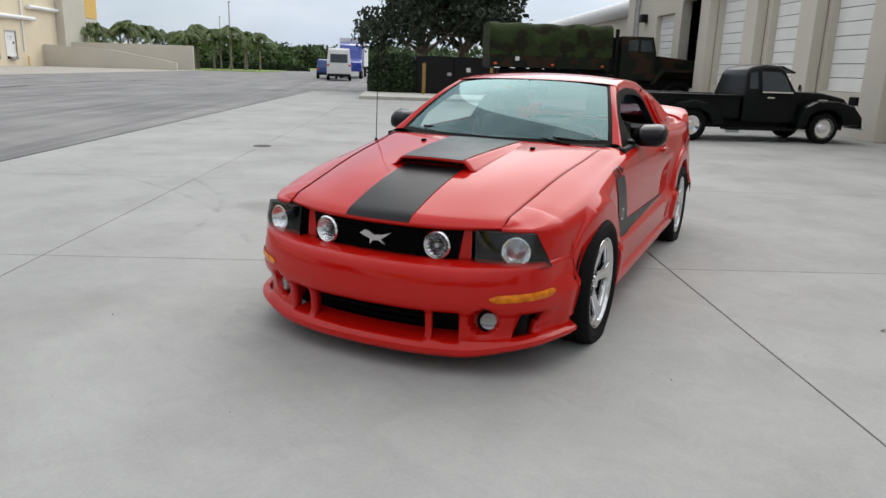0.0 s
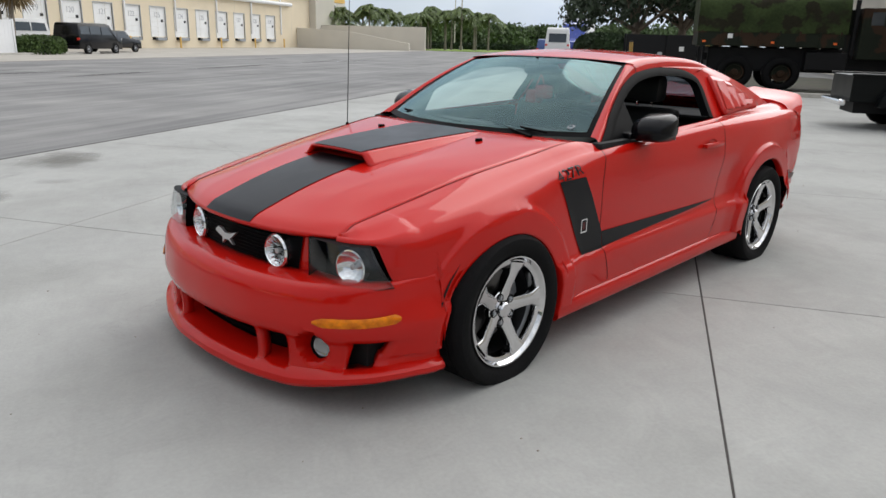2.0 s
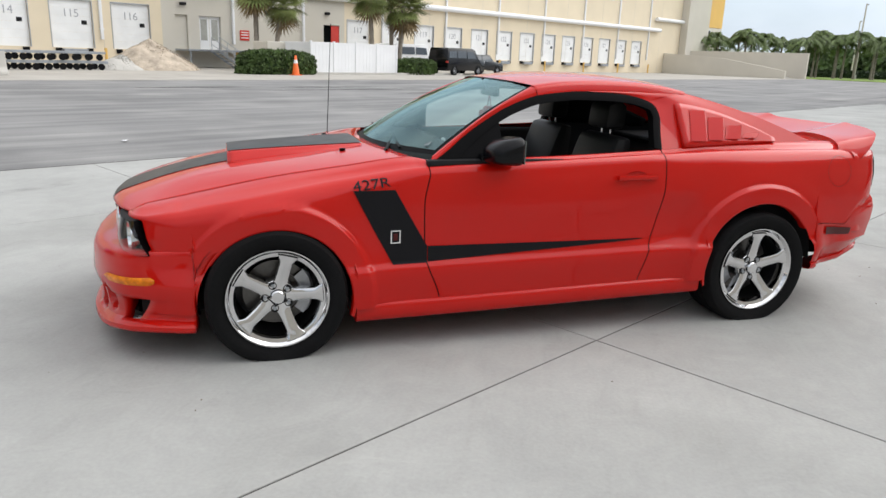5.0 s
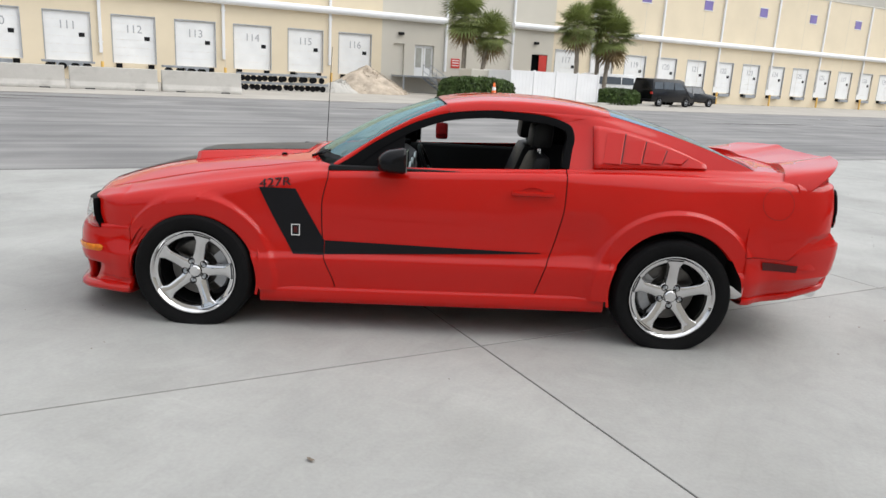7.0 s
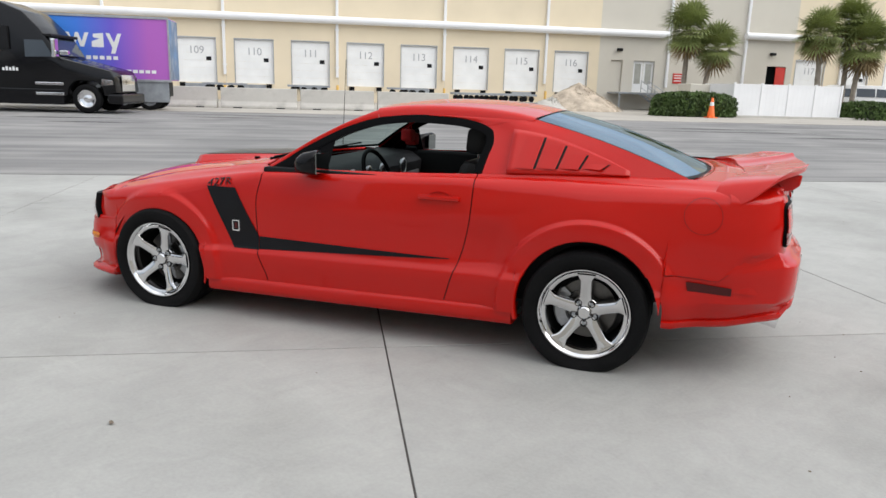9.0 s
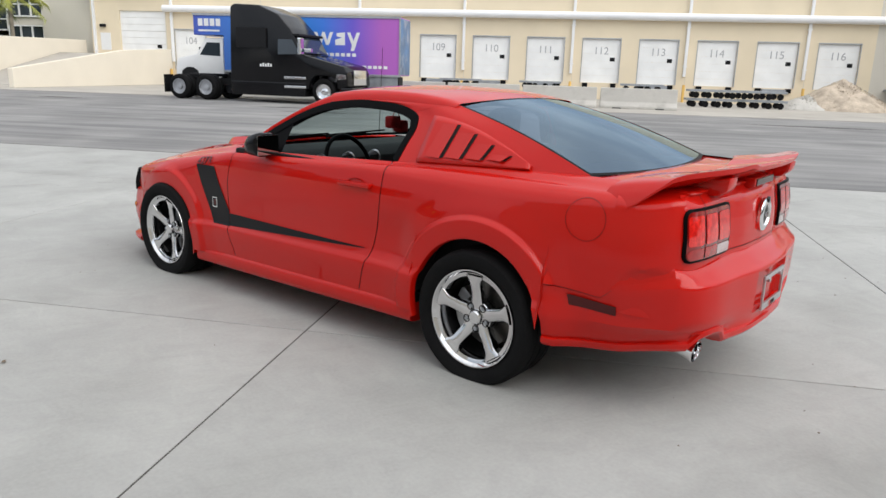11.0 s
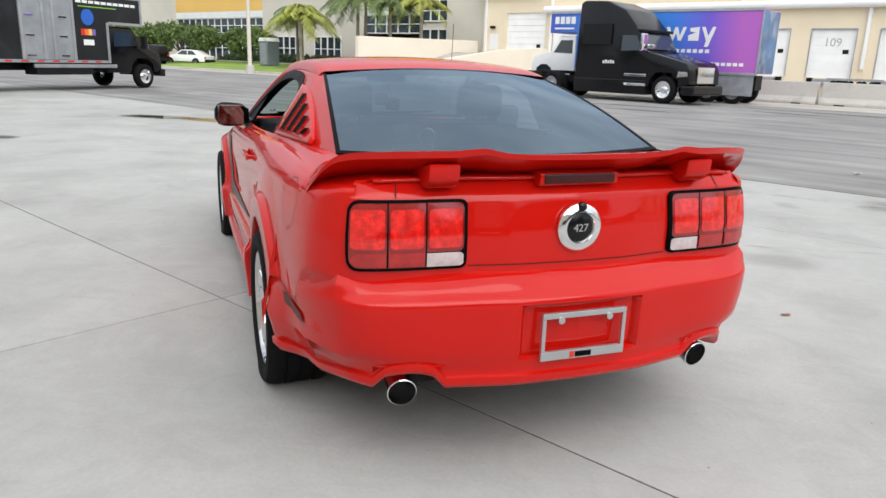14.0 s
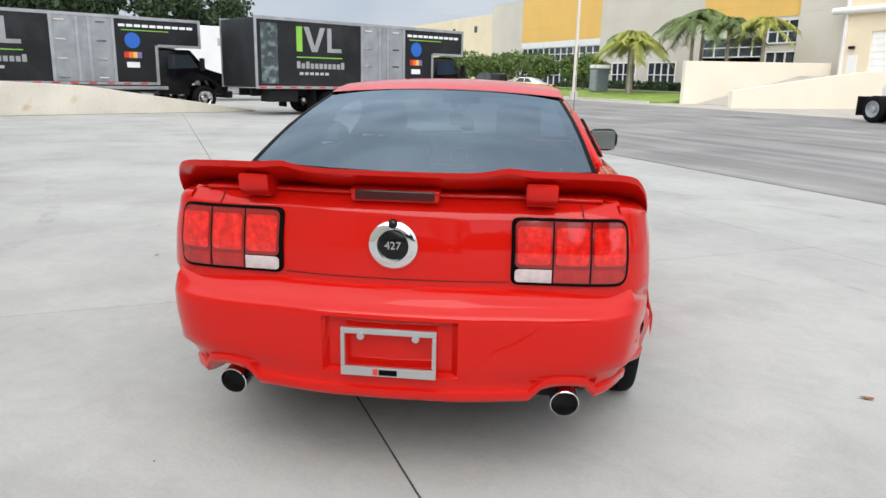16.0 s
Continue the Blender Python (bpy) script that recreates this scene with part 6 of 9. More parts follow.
def grid_mesh(bm, g):
    vs = [[bm.verts.new(c) for c in row] for row in g]
    for i in range(len(vs) - 1):
        for j in range(len(vs[0]) - 1):
            q = []
            for v in (vs[i][j], vs[i + 1][j], vs[i + 1][j + 1], vs[i][j + 1]):
                if all((v.co - w.co).length > 1e-6 for w in q):
                    q.append(v)
            if len(q) > 2:
                bm.faces.new(q)
    return bm


def both(name, g, mat, label="", thick=0.0, sides=(-1, 1), smooth_=True, angle=38, parent=None):
    """The same sheet on both sides of the car; g holds points with positive y."""
    out = []
    for s in sides:
        bm = grid_mesh(bmesh.new(), [[(x, y * s, z) for x, y, z in row] for row in g])
        bmesh.ops.recalc_face_normals(bm, faces=bm.faces)
        f = max(bm.faces, key=lambda q: q.calc_area())
        c = f.calc_center_median()
        f.normal_update()
        if f.normal.dot(c - Vector((0.2, 0, 0.45))) < 0:
            bmesh.ops.reverse_faces(bm, faces=bm.faces)
        ob = part(name, bm, mat, parent or car, label, smooth=smooth_, angle=angle)
        if thick:
            md = ob.modifiers.new("thickness", "SOLIDIFY")
            md.thickness, md.offset = thick, -1
        out.append(ob)
    return out


def single(name, g, mat, label="", thick=0.0, parent=None, angle=38, up=None):
    bm = grid_mesh(bmesh.new(), g)
    bmesh.ops.recalc_face_normals(bm, faces=bm.faces)
    f = bm.faces[len(bm.faces) // 2] if up is None else bm.faces[:][len(bm.faces) // 2]
    f.normal_update()
    want = Vector(up) if up is not None else f.calc_center_median() - Vector((0.2, 0, 0.45))
    if f.normal.dot(want) < 0:
        bmesh.ops.reverse_faces(bm, faces=bm.faces)
    ob = part(name, bm, mat, parent or car, label, smooth=True, angle=angle)
    if thick:
        md = ob.modifiers.new("thickness", "SOLIDIFY")
        md.thickness, md.offset = thick, -1
    return ob


def column(x, zlo, edge=None, rows=56, arc=7, top=3, nom=None, z_hi=None):
    """One column of a side panel from its lower edge over the shoulder to its inner edge."""
    xs = nom if nom is not None else x
    zt, r = ZT(xs), RT(xs)
    z1 = min(zt - r, z_hi) if z_hi else zt - r
    out = []
    for j in range(rows):
        z = zlo + (z1 - zlo) * j / (rows - 1)
        out.append(side(x + (edge(z) if edge else 0.0), z))
    e = edge(z1) if edge else 0.0
    for j in range(1, arc + 1):
        a = math.pi / 2 * j / arc
        q = side(x + e, zt - r + r * math.sin(a) * 0.9999)
        out.append(q)
    a0 = Vector(out[-1])
    b0 = hood_edge(x + e) if x < -0.66 else Vector((x + e, YIN(xs), ZIN(xs)))
    for j in range(1, top + 1):
        t = j / top
        c = a0.lerp(b0, t)
        c.z += 0.006 * math.sin(math.pi * t)
        out.append(tuple(c))
    return out


def hood_edge(x):
    """The point of the bonnet's edge at x."""
    lo, hi = 0.0, 1.0
    for _ in range(30):
        mid = (lo + hi) / 2
        if hood_pt(mid, 1.0)[0] < x:
            lo = mid
        else:
            hi = mid
    q = hood_pt(lo, 1.0)
    return Vector((x, q[1] + 0.005, q[2]))


def arch(x, c, r):
    return HUB + math.sqrt(max(0.0, r * r - (x - c) ** 2))


DOORF = curve([0.2, 0.28, 0.48, 0.73, 0.93, 1.0], [-0.55, -0.562, -0.632, -0.642, -0.60, -0.59])
DOORR = curve([0.2, 0.37, 0.60, 0.78, 0.99, 1.05], [0.56, 0.612, 0.682, 0.712, 0.718, 0.72])
SILL = 0.245

# door
g = []
for i in range(33):
    t = i / 32
    xn = -0.62 + 1.33 * t
    g.append(column(xn, SILL, (lambda z, t=t, xn=xn: (DOORF(z) + 0.003) * (1 - t) + (DOORR(z) - 0.003) * t - xn), nom=xn))
doors = both("door", g, PAINT)
# rear quarter
xs = [0.71 + (AXR - RR - 0.71) * i / 24 for i in range(25)]
xs += [AXR - RR * math.cos(math.pi * i / 64) for i in range(1, 65)]
xs += [AXR + RR + (2.02 - AXR - RR) * i / 24 for i in range(1, 25)]
g = []
for x in xs:
    lo = arch(x, AXR, RR) if abs(x - AXR) < RR else (SILL if x < AXR else 0.545)
    lo = max(lo, SILL if x < AXR else 0.34)
    k = 1 - smooth(0.71, 1.0, x)
    g.append(column(x, lo, (lambda z, k=k: (DOORR(z) + 0.003 - 0.71) * k), nom=x))
both("rear_quarter_panel", g, PAINT)
# dark seams behind the panel gaps
for f in (DOORF, DOORR):
    g = [[side(f(z) + d, z, -0.007) for z in [0.25 + 0.69 * j / 24 for j in range(25)]] for d in (-0.012, 0.012)]
    both("door_seam", g, WELL)
# arch lips
for c, r in ((AXF, RF), (AXR, RR)):
    g = []
    for i in range(41):
        lo_a, hi_a = (-14, 146) if c < 0 else (36, 194)
        a = radians(lo_a + (hi_a - lo_a) * i / 40)
        row = []
        for rr, dd in ((r + 0.010, 0.0005), (r + 0.003, 0.0015), (r - 0.005, -0.002), (r - 0.008, -0.008), (r - 0.008, -0.04)):
            x, z = c + rr * math.cos(a), max(0.2, HUB + rr * math.sin(a))
            row.append(side(x, z, dd))
        g.append(row)
    both("arch_lip", g, PAINT)
# sill skirts
g = []
for i in range(33):
    x = AXF + RF + 0.012 + (AXR - RR - AXF - RF - 0.024) * i / 32
    k = 0.003 * math.sin(math.pi * i / 32)
    g.append([(x, plan(p_of_x(x), o + k)[1], z) for z, o in ((0.268, -0.020), (0.262, -0.004), (0.252, 0.006), (0.235, 0.009), (0.205, 0.009), (0.184, 0.004), (0.170, -0.010), (0.165, -0.04), (0.17, -0.2))])
g.insert(0, [(g[0][0][0] - 0.003, min(q[1], g[0][0][1] - 0.02) - 0.10, q[2]) for q in g[0]])
g.append([(g[-1][0][0] + 0.003, min(q[1], g[-1][0][1] - 0.02) - 0.10, q[2]) for q in g[-1]])
both("side_skirt", g, PAINT)

# front bumper
FPROF = [(0.125, -0.10), (0.128, -0.02), (0.135, 0.012), (0.150, 0.022), (0.172, 0.020), (0.188, 0.006), (0.205, -0.016), (0.23, -0.022), (0.25, -0.022), (0.27, -0.021), (0.29, -0.019), (0.31, -0.016), (0.33, -0.009), (0.345, 0.004), (0.38, 0.012), (0.42, 0.010), (0.46, 0.006), (0.50, 0.002), (0.525, -0.004), (0.545, -0.014), (0.558, -0.03), (0.566, -0.06), (0.569, -0.10), (0.571, -0.17)]
FPROF = sorted(FPROF + [((a[0] + b[0]) / 2, (a[1] + b[1]) / 2) for a, b in zip(FPROF, FPROF[1:]) if 0.2 < a[0] < 0.40])
ys = [0.0, 0.08, 0.16, 0.24, 0.30, 0.315, 0.335, 0.345, 0.40, 0.455, 0.47] + [0.4825 + 0.0125 * i for i in range(18)] + [0.715, 0.735, 0.755, 0.775, 0.80, 0.82, 0.835]
cols = [p_of_y(y, False) for y in ys] + [p_of_x(x) for x in (-1.85, -1.81, -1.775, -1.750, -1.7335)]


FOGP = p_of_y(0.578, False)


def front_pt(p, z, o):
    y = PY(p)
    if 0.18 < z < 0.40:
        p += 0.55 * (z - 0.29) * smooth(0.68, 0.75, y) * (1 - smooth(0.80, 0.845, y)) * (1 - smooth(0.345, 0.40, z))
        y = PY(p)
    if PX(p) > -1.85:
        p += min(1.0, (PX(p) + 1.85) / 0.1165) * (RF - math.sqrt(max(0.0, RF * RF - max(0.0, z - HUB) ** 2)))
    w = smooth(0.45, 0.84, y)
    if z > 0.54:
        o *= 1 - 0.75 * w
    w2 = smooth(0.78, 0.872, y)
    if z > 0.25:
        o = o * (1 - w2) + SIDE(z) * w2
    if z < 0.2:
        o += 0.006 * smooth(0.6, 0.85, y)
    # round well of the fog lamp
    o -= 0.060 * (1 - smooth(0.056, 0.072, math.hypot(p - FOGP, z - 0.298)))
    zz = z + (0.055 * w * (1 - smooth(0.12, 0.32, z))) - (0.01 * (1 - w) if z > 0.5 else 0)
    q = plan(p, o + (flare(PX(p), z) if z > 0.2 else flare(PX(p), 0.2) * 0.6))
    return q[0], q[1], zz


bm = bmesh.new()
full = [(-p, -1) for p in reversed(cols[1:])] + [(p, 1) for p in cols]
vs = []
for p, sg in full:
    row = []
    for z, o in FPROF:
        q = front_pt(abs(p), z, o)
        row.append(bm.verts.new((q[0], q[1] * sg, q[2])))
    vs.append(row)
for i in range(len(vs) - 1):
    for j in range(len(FPROF) - 1):
        ya = (PY(abs(full[i][0])) + PY(abs(full[i + 1][0]))) / 2
        za = (FPROF[j][0] + FPROF[j + 1][0]) / 2
        if 0.205 < za < 0.345 and (ya < 0.315 or 0.345 < ya < 0.47):
            continue
        if 0.205 < za < 0.345 and 0.715 < ya < 0.80:
            continue
        bm.faces.new((vs[i][j], vs[i + 1][j], vs[i + 1][j + 1], vs[i][j + 1]))
bmesh.ops.recalc_face_normals(bm, faces=bm.faces)
f = min(bm.faces, key=lambda q: q.calc_center_median().x)
f.normal_update()
if f.normal.x > 0:
    bmesh.ops.reverse_faces(bm, faces=bm.faces)
fb = part("front_bumper", bm, PAINT, car, smooth=True, angle=35)
md = fb.modifiers.new("thickness", "SOLIDIFY")
md.thickness, md.offset = 0.045, -1
# floor of the lower openings
inner = [q for q in full if PY(abs(q[0])) < 0.48]
g = [[(lambda q: (q[0], q[1] * sg, q[2]))(front_pt(abs(p), z, o)) for z, o in ((0.203, -0.012), (0.206, -0.05), (0.216, -0.12))] for p, sg in inner]
single("intake_floor", g, PAINT, parent=fb, up=(0, 0, 1))
# mesh behind the lower openings
g = [[(lambda q: (q[0], q[1] * sg, q[2]))(front_pt(abs(p), z, -0.125)) for z in (0.19, 0.25, 0.33, 0.37)] for p, sg in full]
single("intake_mesh", g, TRIM, "black mesh behind the bumper openings", parent=fb)
for k in range(3):
    z = 0.228 + 0.028 * k
    g = [[(lambda q: (q[0], q[1] * sg, q[2]))(front_pt(abs(p), z + dz, -0.118 + dd)) for dz, dd in ((-0.004, 0), (0, 0.012), (0.004, 0))] for p, sg in full if PY(abs(p)) < 0.3]
    single("intake_slat", g, TRIM, parent=fb)
for s in (-1, 1):
    # fog lamps in the bumper
    p = p_of_y(0.604, False)
    x, y = plan(p, -0.056)
    e2 = Vector((plan(p, 0.1)[0] - x, (plan(p, 0.1)[1] - y) * s, 0)).normalized() * 0.75 + Vector((-0.25, 0, 0))
    mt = Matrix.Translation((x, y * s, 0.296)) @ e2.to_track_quat("Z", "Y").to_matrix().to_4x4()
    for nm, prof, m_ in (("fog_lamp_bowl", [(0.041, 0.007), (0.036, 0.004), (0.02, 0.001), (0.0, 0.0)], REFL), ("fog_lamp_lens", [(0.041, 0.008), (0.02, 0.012), (0.0, 0.013)], SMOKE)):
        bm = lathe(bmesh.new(), prof, 28, "z")
        ob = part(nm, bm, m_, fb, smooth=True, angle=50)
        ob.matrix_world = mt
    bk = part("fog_lamp_rim", lathe(bmesh.new(), [(0.056, 0.006), (0.050, 0.003), (0.048, 0.003), (0.046, 0.007), (0.041, 0.008), (0.040, 0.002)], 28, "z"), TRIM, fb, smooth=True, angle=40)
    bk.matrix_world = mt
# amber strips
g = []
for i in range(17):
    t = i / 16
    p = p_of_y(0.595, False) * (1 - t) + p_of_x(-1.905) * t
    hgt = 0.019 * min(1.0, t * 7 + 0.3) * min(1.0, (1 - t) * 9 + 0.4)
    zc = 0.418 + 0.016 * t
    g.append([(lambda q: (q[0], q[1], q[2]))(front_pt(p, zc + d * hgt, 0.012 + 0.006 * (1 - d * d))) for d in (-1, -0.5, 0, 0.5, 1)])
both("amber_marker", g, AMBER, "amber turn lens", parent=fb)

# nose panel, grille and lamps


def nose_off(y, z):
    k = smooth(0.40, 0.84, y)
    return -0.150 * (1 - k) - 0.035 * k - 0.06 * (z - 0.55) * (1 - k) - 0.28 * max(0, z - 0.62) * k


def nose_pt(y, z, o=0.0):
    p = p_of_y(max(0.0, y), False)
    q = plan(p, nose_off(y, z) + o)
    return q[0], q[1], z


ysn = [i / 24 * 0.505 for i in range(25)]
g = [[nose_pt(y, z) for z in (0.50, 0.53, 0.57, 0.61, 0.65, 0.69, 0.715)] for y in ysn]
both("nose_panel", g, PAINT)


def nose_patch(name, y0, y1, z0, z1, o, mat, slant=(0, 0, 0, 0), n=14, m=8, label="", bulge=0.0, thick=0.0, sides=(-1, 1), parent=None):
    g = []
    for i in range(n + 1):
        t = i / n
        row = []
        for j in range(m + 1):
            u = j / m
            y = (y0 + slant[0] * (1 - u) + slant[1] * u) * (1 - t) + (y1 + slant[2] * (1 - u) + slant[3] * u) * t
            z = z0[0] * (1 - t) * (1 - u) + z0[1] * t * (1 - u) + z1[0] * (1 - t) * u + z1[1] * t * u
            row.append(nose_pt(y, z, o + bulge * 16 * t * (1 - t) * u * (1 - u)))
        g.append(row)
    return both(name, g, mat, label, thick, sides, parent=parent)


nose_patch("grille", 0.0, 0.452, (0.535, 0.535), (0.70, 0.70), 0.006, TRIM, slant=(0, 0, -0.02, 0.012), label="black honeycomb grille")
for k in range(11):
    z = 0.545 + 0.0145 * k
    nose_patch("grille_bar", 0.0, 0.443, (z - 0.0022, z - 0.0022), (z + 0.0022, z + 0.0022), 0.012, TRIM, n=18, m=2, bulge=0.004)
for y0_, y1_, z0_, z1_ in ((0.0, 0.465, 0.695, 0.706), (0.0, 0.442, 0.528, 0.539)):
    nose_patch("grille_surround", y0_, y1_, (z0_, z0_), (z1_, z1_), 0.016, TRIM, n=20, m=2, thick=0.014)
for s in (-1, 1):
    q = nose_pt(0.330, 0.620, 0.040)
    mt = Matrix.Translation((q[0] + 0.03, q[1] * s, q[2])) @ Vector((-1, -0.12 * -s, 0.0)).to_track_quat("Z", "Y").to_matrix().to_4x4() @ Matrix.Diagonal((0.86, 0.86, 0.86, 1))
    lamp = part("grille_lamp", lathe(bmesh.new(), [(0.076, -0.02), (0.078, 0.022), (0.07, 0.03), (0.066, 0.024), (0.055, 0.004), (0.03, -0.012), (0.0, -0.015)], 32, "z"), REFL, car, "chrome driving lamp", smooth=True, angle=45)
    lamp.matrix_world = mt
    part("lamp_glass", lathe(bmesh.new(), [(0.068, 0.026), (0.05, 0.034), (0.02, 0.039), (0.0, 0.04)], 32, "z"), LENS, lamp, smooth=True)
    bm = bmesh.new()
    for i in range(16):
        a = 6.283 * i / 16
        cyl(bm, (0.016 * math.cos(a), 0.016 * math.sin(a), -0.008), (0.062 * math.cos(a), 0.062 * math.sin(a), 0.016), 0.0018, seg=4)
    part("reflector_rib", bm, WHEELC, lamp)
    part("bulb_cap", lathe(bmesh.new(), [(0.014, -0.01), (0.013, 0.018), (0.0, 0.02)], 12, "z"), SILVER, lamp, smooth=True, angle=40)
    # headlight unit
HL = dict(slant=(0.0, -0.005, 0.02, -0.02))
hlb = nose_patch("headlight_housing", 0.515, 0.805, (0.525, 0.542), (0.712, 0.708), -0.085, TRIM, **HL)
for o_, hb in zip((-1, 1), hlb):
    nose_patch("headlight_lens", 0.525, 0.795, (0.535, 0.552), (0.703, 0.700), 0.034, LENS, bulge=0.008, sides=(o_,), parent=hb, **HL)
    loop = [(0.525 + 0.29 * k / 10, 0.535 + 0.017 * k / 10) for k in range(11)] + [(0.815 - 0.04 * k / 6, 0.552 + 0.148 * k / 6) for k in range(1, 7)] + [(0.775 - 0.255 * k / 10, 0.700 + 0.003 * k / 10) for k in range(1, 11)] + [(0.520 + 0.005 * k / 6, 0.703 - 0.168 * k / 6) for k in range(1, 7)]
    both("lamp_wall", [[nose_pt(y, z, o) for o in (-0.09, -0.03, 0.010, 0.036)] for y, z in loop], TRIM, sides=(o_,), parent=hb)
    q = nose_pt(0.712, 0.617, -0.016)
    lamp = part("headlight_bowl", lathe(bmesh.new(), [(0.074, -0.03), (0.074, 0.012), (0.068, 0.014), (0.062, 0.004), (0.045, -0.018), (0.022, -0.032), (0.0, -0.036)], 32, "z"), REFL, hb, "chrome headlight reflector", smooth=True, angle=45)
    lamp.matrix_world = Matrix.Translation((q[0], q[1] * o_, q[2])) @ Vector((-1, 0.26 * o_, 0.0)).to_track_quat("Z", "Y").to_matrix().to_4x4() @ Matrix.Diagonal((0.9, 0.9, 0.9, 1))
    part("bulb_cap", lathe(bmesh.new(), [(0.014, -0.034), (0.013, -0.004), (0.0, -0.002)], 12, "z"), SILVER, hb, smooth=True, angle=40).matrix_world = lamp.matrix_world
# plain bright badge on the grille
bm = bmesh.new()
prism(bm, [(-0.085, 0.012), (-0.06, 0.03), (-0.035, 0.026), (-0.01, 0.012), (0.035, 0.016), (0.085, 0.03), (0.05, 0.006), (0.03, -0.006), (0.052, -0.028), (0.02, -0.012), (-0.012, -0.014), (-0.03, -0.034), (-0.03, -0.008), (-0.055, 0.0)], -0.006, 0.006)
bd = part("grille_badge", bm, SILVER, car, "plain silver badge")
bd.matrix_world = Matrix.Translation((nose_pt(0, 0.63, 0.04)[0], 0.0, 0.628)) @ pose(0, 0, 0, 0, 0, -90)

# bonnet
HZC = curve([-2.15, -2.11, -2.05, -1.9, -1.72, -1.5, -1.2, -0.95, -0.78], [0.705, 0.733, 0.752, 0.795, 0.836, 0.872, 0.908, 0.938, 0.957])


def hood_pt(t, v, lift=0.0):
    """t: 0 at the nose to 1 at the cowl; v: -1 to 1 across."""
    xf, xr = -2.15, -0.79
    x0 = xf + (xr - xf) * t
    y = v * (YIN(max(-2.06, x0)) - 0.004)
    bow = (1 - t) ** 2 * 0.105 * (abs(y) / 0.52) ** 2.2 + t * t * 0.13 * (abs(y) / 0.73) ** 2
    x = x0 + bow
    ze = ZIN(max(-2.06, min(-0.66, x))) if abs(v) > 0.999 else None
    zc = HZC(x0)
    zed = ZIN(max(-2.06, min(-0.66, x0 + (1 - t) ** 2 * 0.105 + t * t * 0.13)))
    if t < 0.06:
        zed = min(zed, 0.705 + (zed - 0.705) * (t / 0.06) ** 0.5 * 1.0) if t > 0 else 0.712
    # raised centre with soft shoulders
    d = max(0.0, abs(v) - 0.60) / 0.40
    k = 1 - 0.05 * abs(v) - (0.45 * d + 0.50 * d * d)
    return x, y, zed + (zc - zed) * (0.25 * (1 - v * v) + 0.75 * k) + lift


ts = [0, 0.008, 0.02, 0.035, 0.06, 0.09, 0.13] + [0.18 + 0.82 * i / 26 for i in range(27)]
g = [[hood_pt(t, -1 + 2 * j / 60) for j in range(61)] for t in ts]
hood = single("bonnet", g, PAINT, thick=0.018, up=(0, 0, 1))
g = [[hood_pt(t, v * 0.175 / YIN(max(-2.06, -2.15 + 1.36 * t)), 0.003) for v in (-1, -0.6, -0.2, 0.2, 0.6, 1)] for t in [0.004, 0.02, 0.035, 0.06, 0.09, 0.13] + [0.18 + 0.28 * i / 10 for i in range(11)]]
single("bonnet_stripe", g, DECAL, "wide black stripe", parent=hood, up=(0, 0, 1))
# front fender, drawn out over the headlights to the nose
PA, PB = p_of_y(0.645, False), p_of_x(-1.80)
H0 = Vector(hood_pt(0.0, 1.0))
g = []
for i in range(40):
    f = i / 40
    p = PA + (PB - PA) * f
    w = 1 - smooth(0.45, 1.0, f)
    zt, r = ZT(-1.80) * (1 - w) + 0.716 * w, RT(-1.80) * (1 - w) + 0.018 * w
    col = []
    zf = 0.552 + 0.146 * (1 - smooth(0.785, 0.825, PY(p)))
    for j in range(56):
        z = zf + (max(zt - r, zf + 0.002) - zf) * j / 55
        q = plan(p, (SIDE(z) + flare(PX(p), z)) * (1 - w) + nose_off(PY(p), z) * w)
        col.append((q[0], q[1], z))
    o1 = (SIDE(zt - r) + flare(PX(p), zt - r)) * (1 - w) + nose_off(PY(p), zt - r) * w
    for j in range(1, 8):
        a = math.pi / 2 * j / 7
        q = plan(p, o1 - r * (1 - math.cos(a)))
        col.append((q[0], q[1], zt - r + r * math.sin(a)))
    a0, b0 = Vector(col[-1]), hood_edge(H0.x + 0.0005 + (-1.80 - H0.x) * f)
    for j in range(1, 4):
        v = a0.lerp(b0, j / 3)
        v.z += 0.008 * math.sin(math.pi * j / 3)
        col.append(tuple(v))
    g.append(col)
xs = [-1.80, -1.787, -1.775, -1.762, -1.75, -1.737] + [AXF - RF * math.cos(math.pi * i / 64) for i in range(65)]
xs += [AXF + RF + (-0.62 - AXF - RF) * i / 32 for i in range(1, 33)]
for x in xs:
    lo = arch(x, AXF, RF) if abs(x - AXF) <= RF + 1e-6 else (0.552 if x < AXF else SILL)
    lo = max(lo, SILL)
    k = smooth(-0.93, -0.62, x)
    g.append(column(x, lo, (lambda z, k=k: (DOORF(z) - 0.003 + 0.62) * k), nom=x))
both("front_fender", g, PAINT)
g = [[(lambda q: (q[0], q[1] + d, q[2] + 0.0022))(hood_pt(t, 1.0)) for d in (0.0006, 0.0032)] for t in ts[3:]]
both("bonnet_seam", g, WELL)
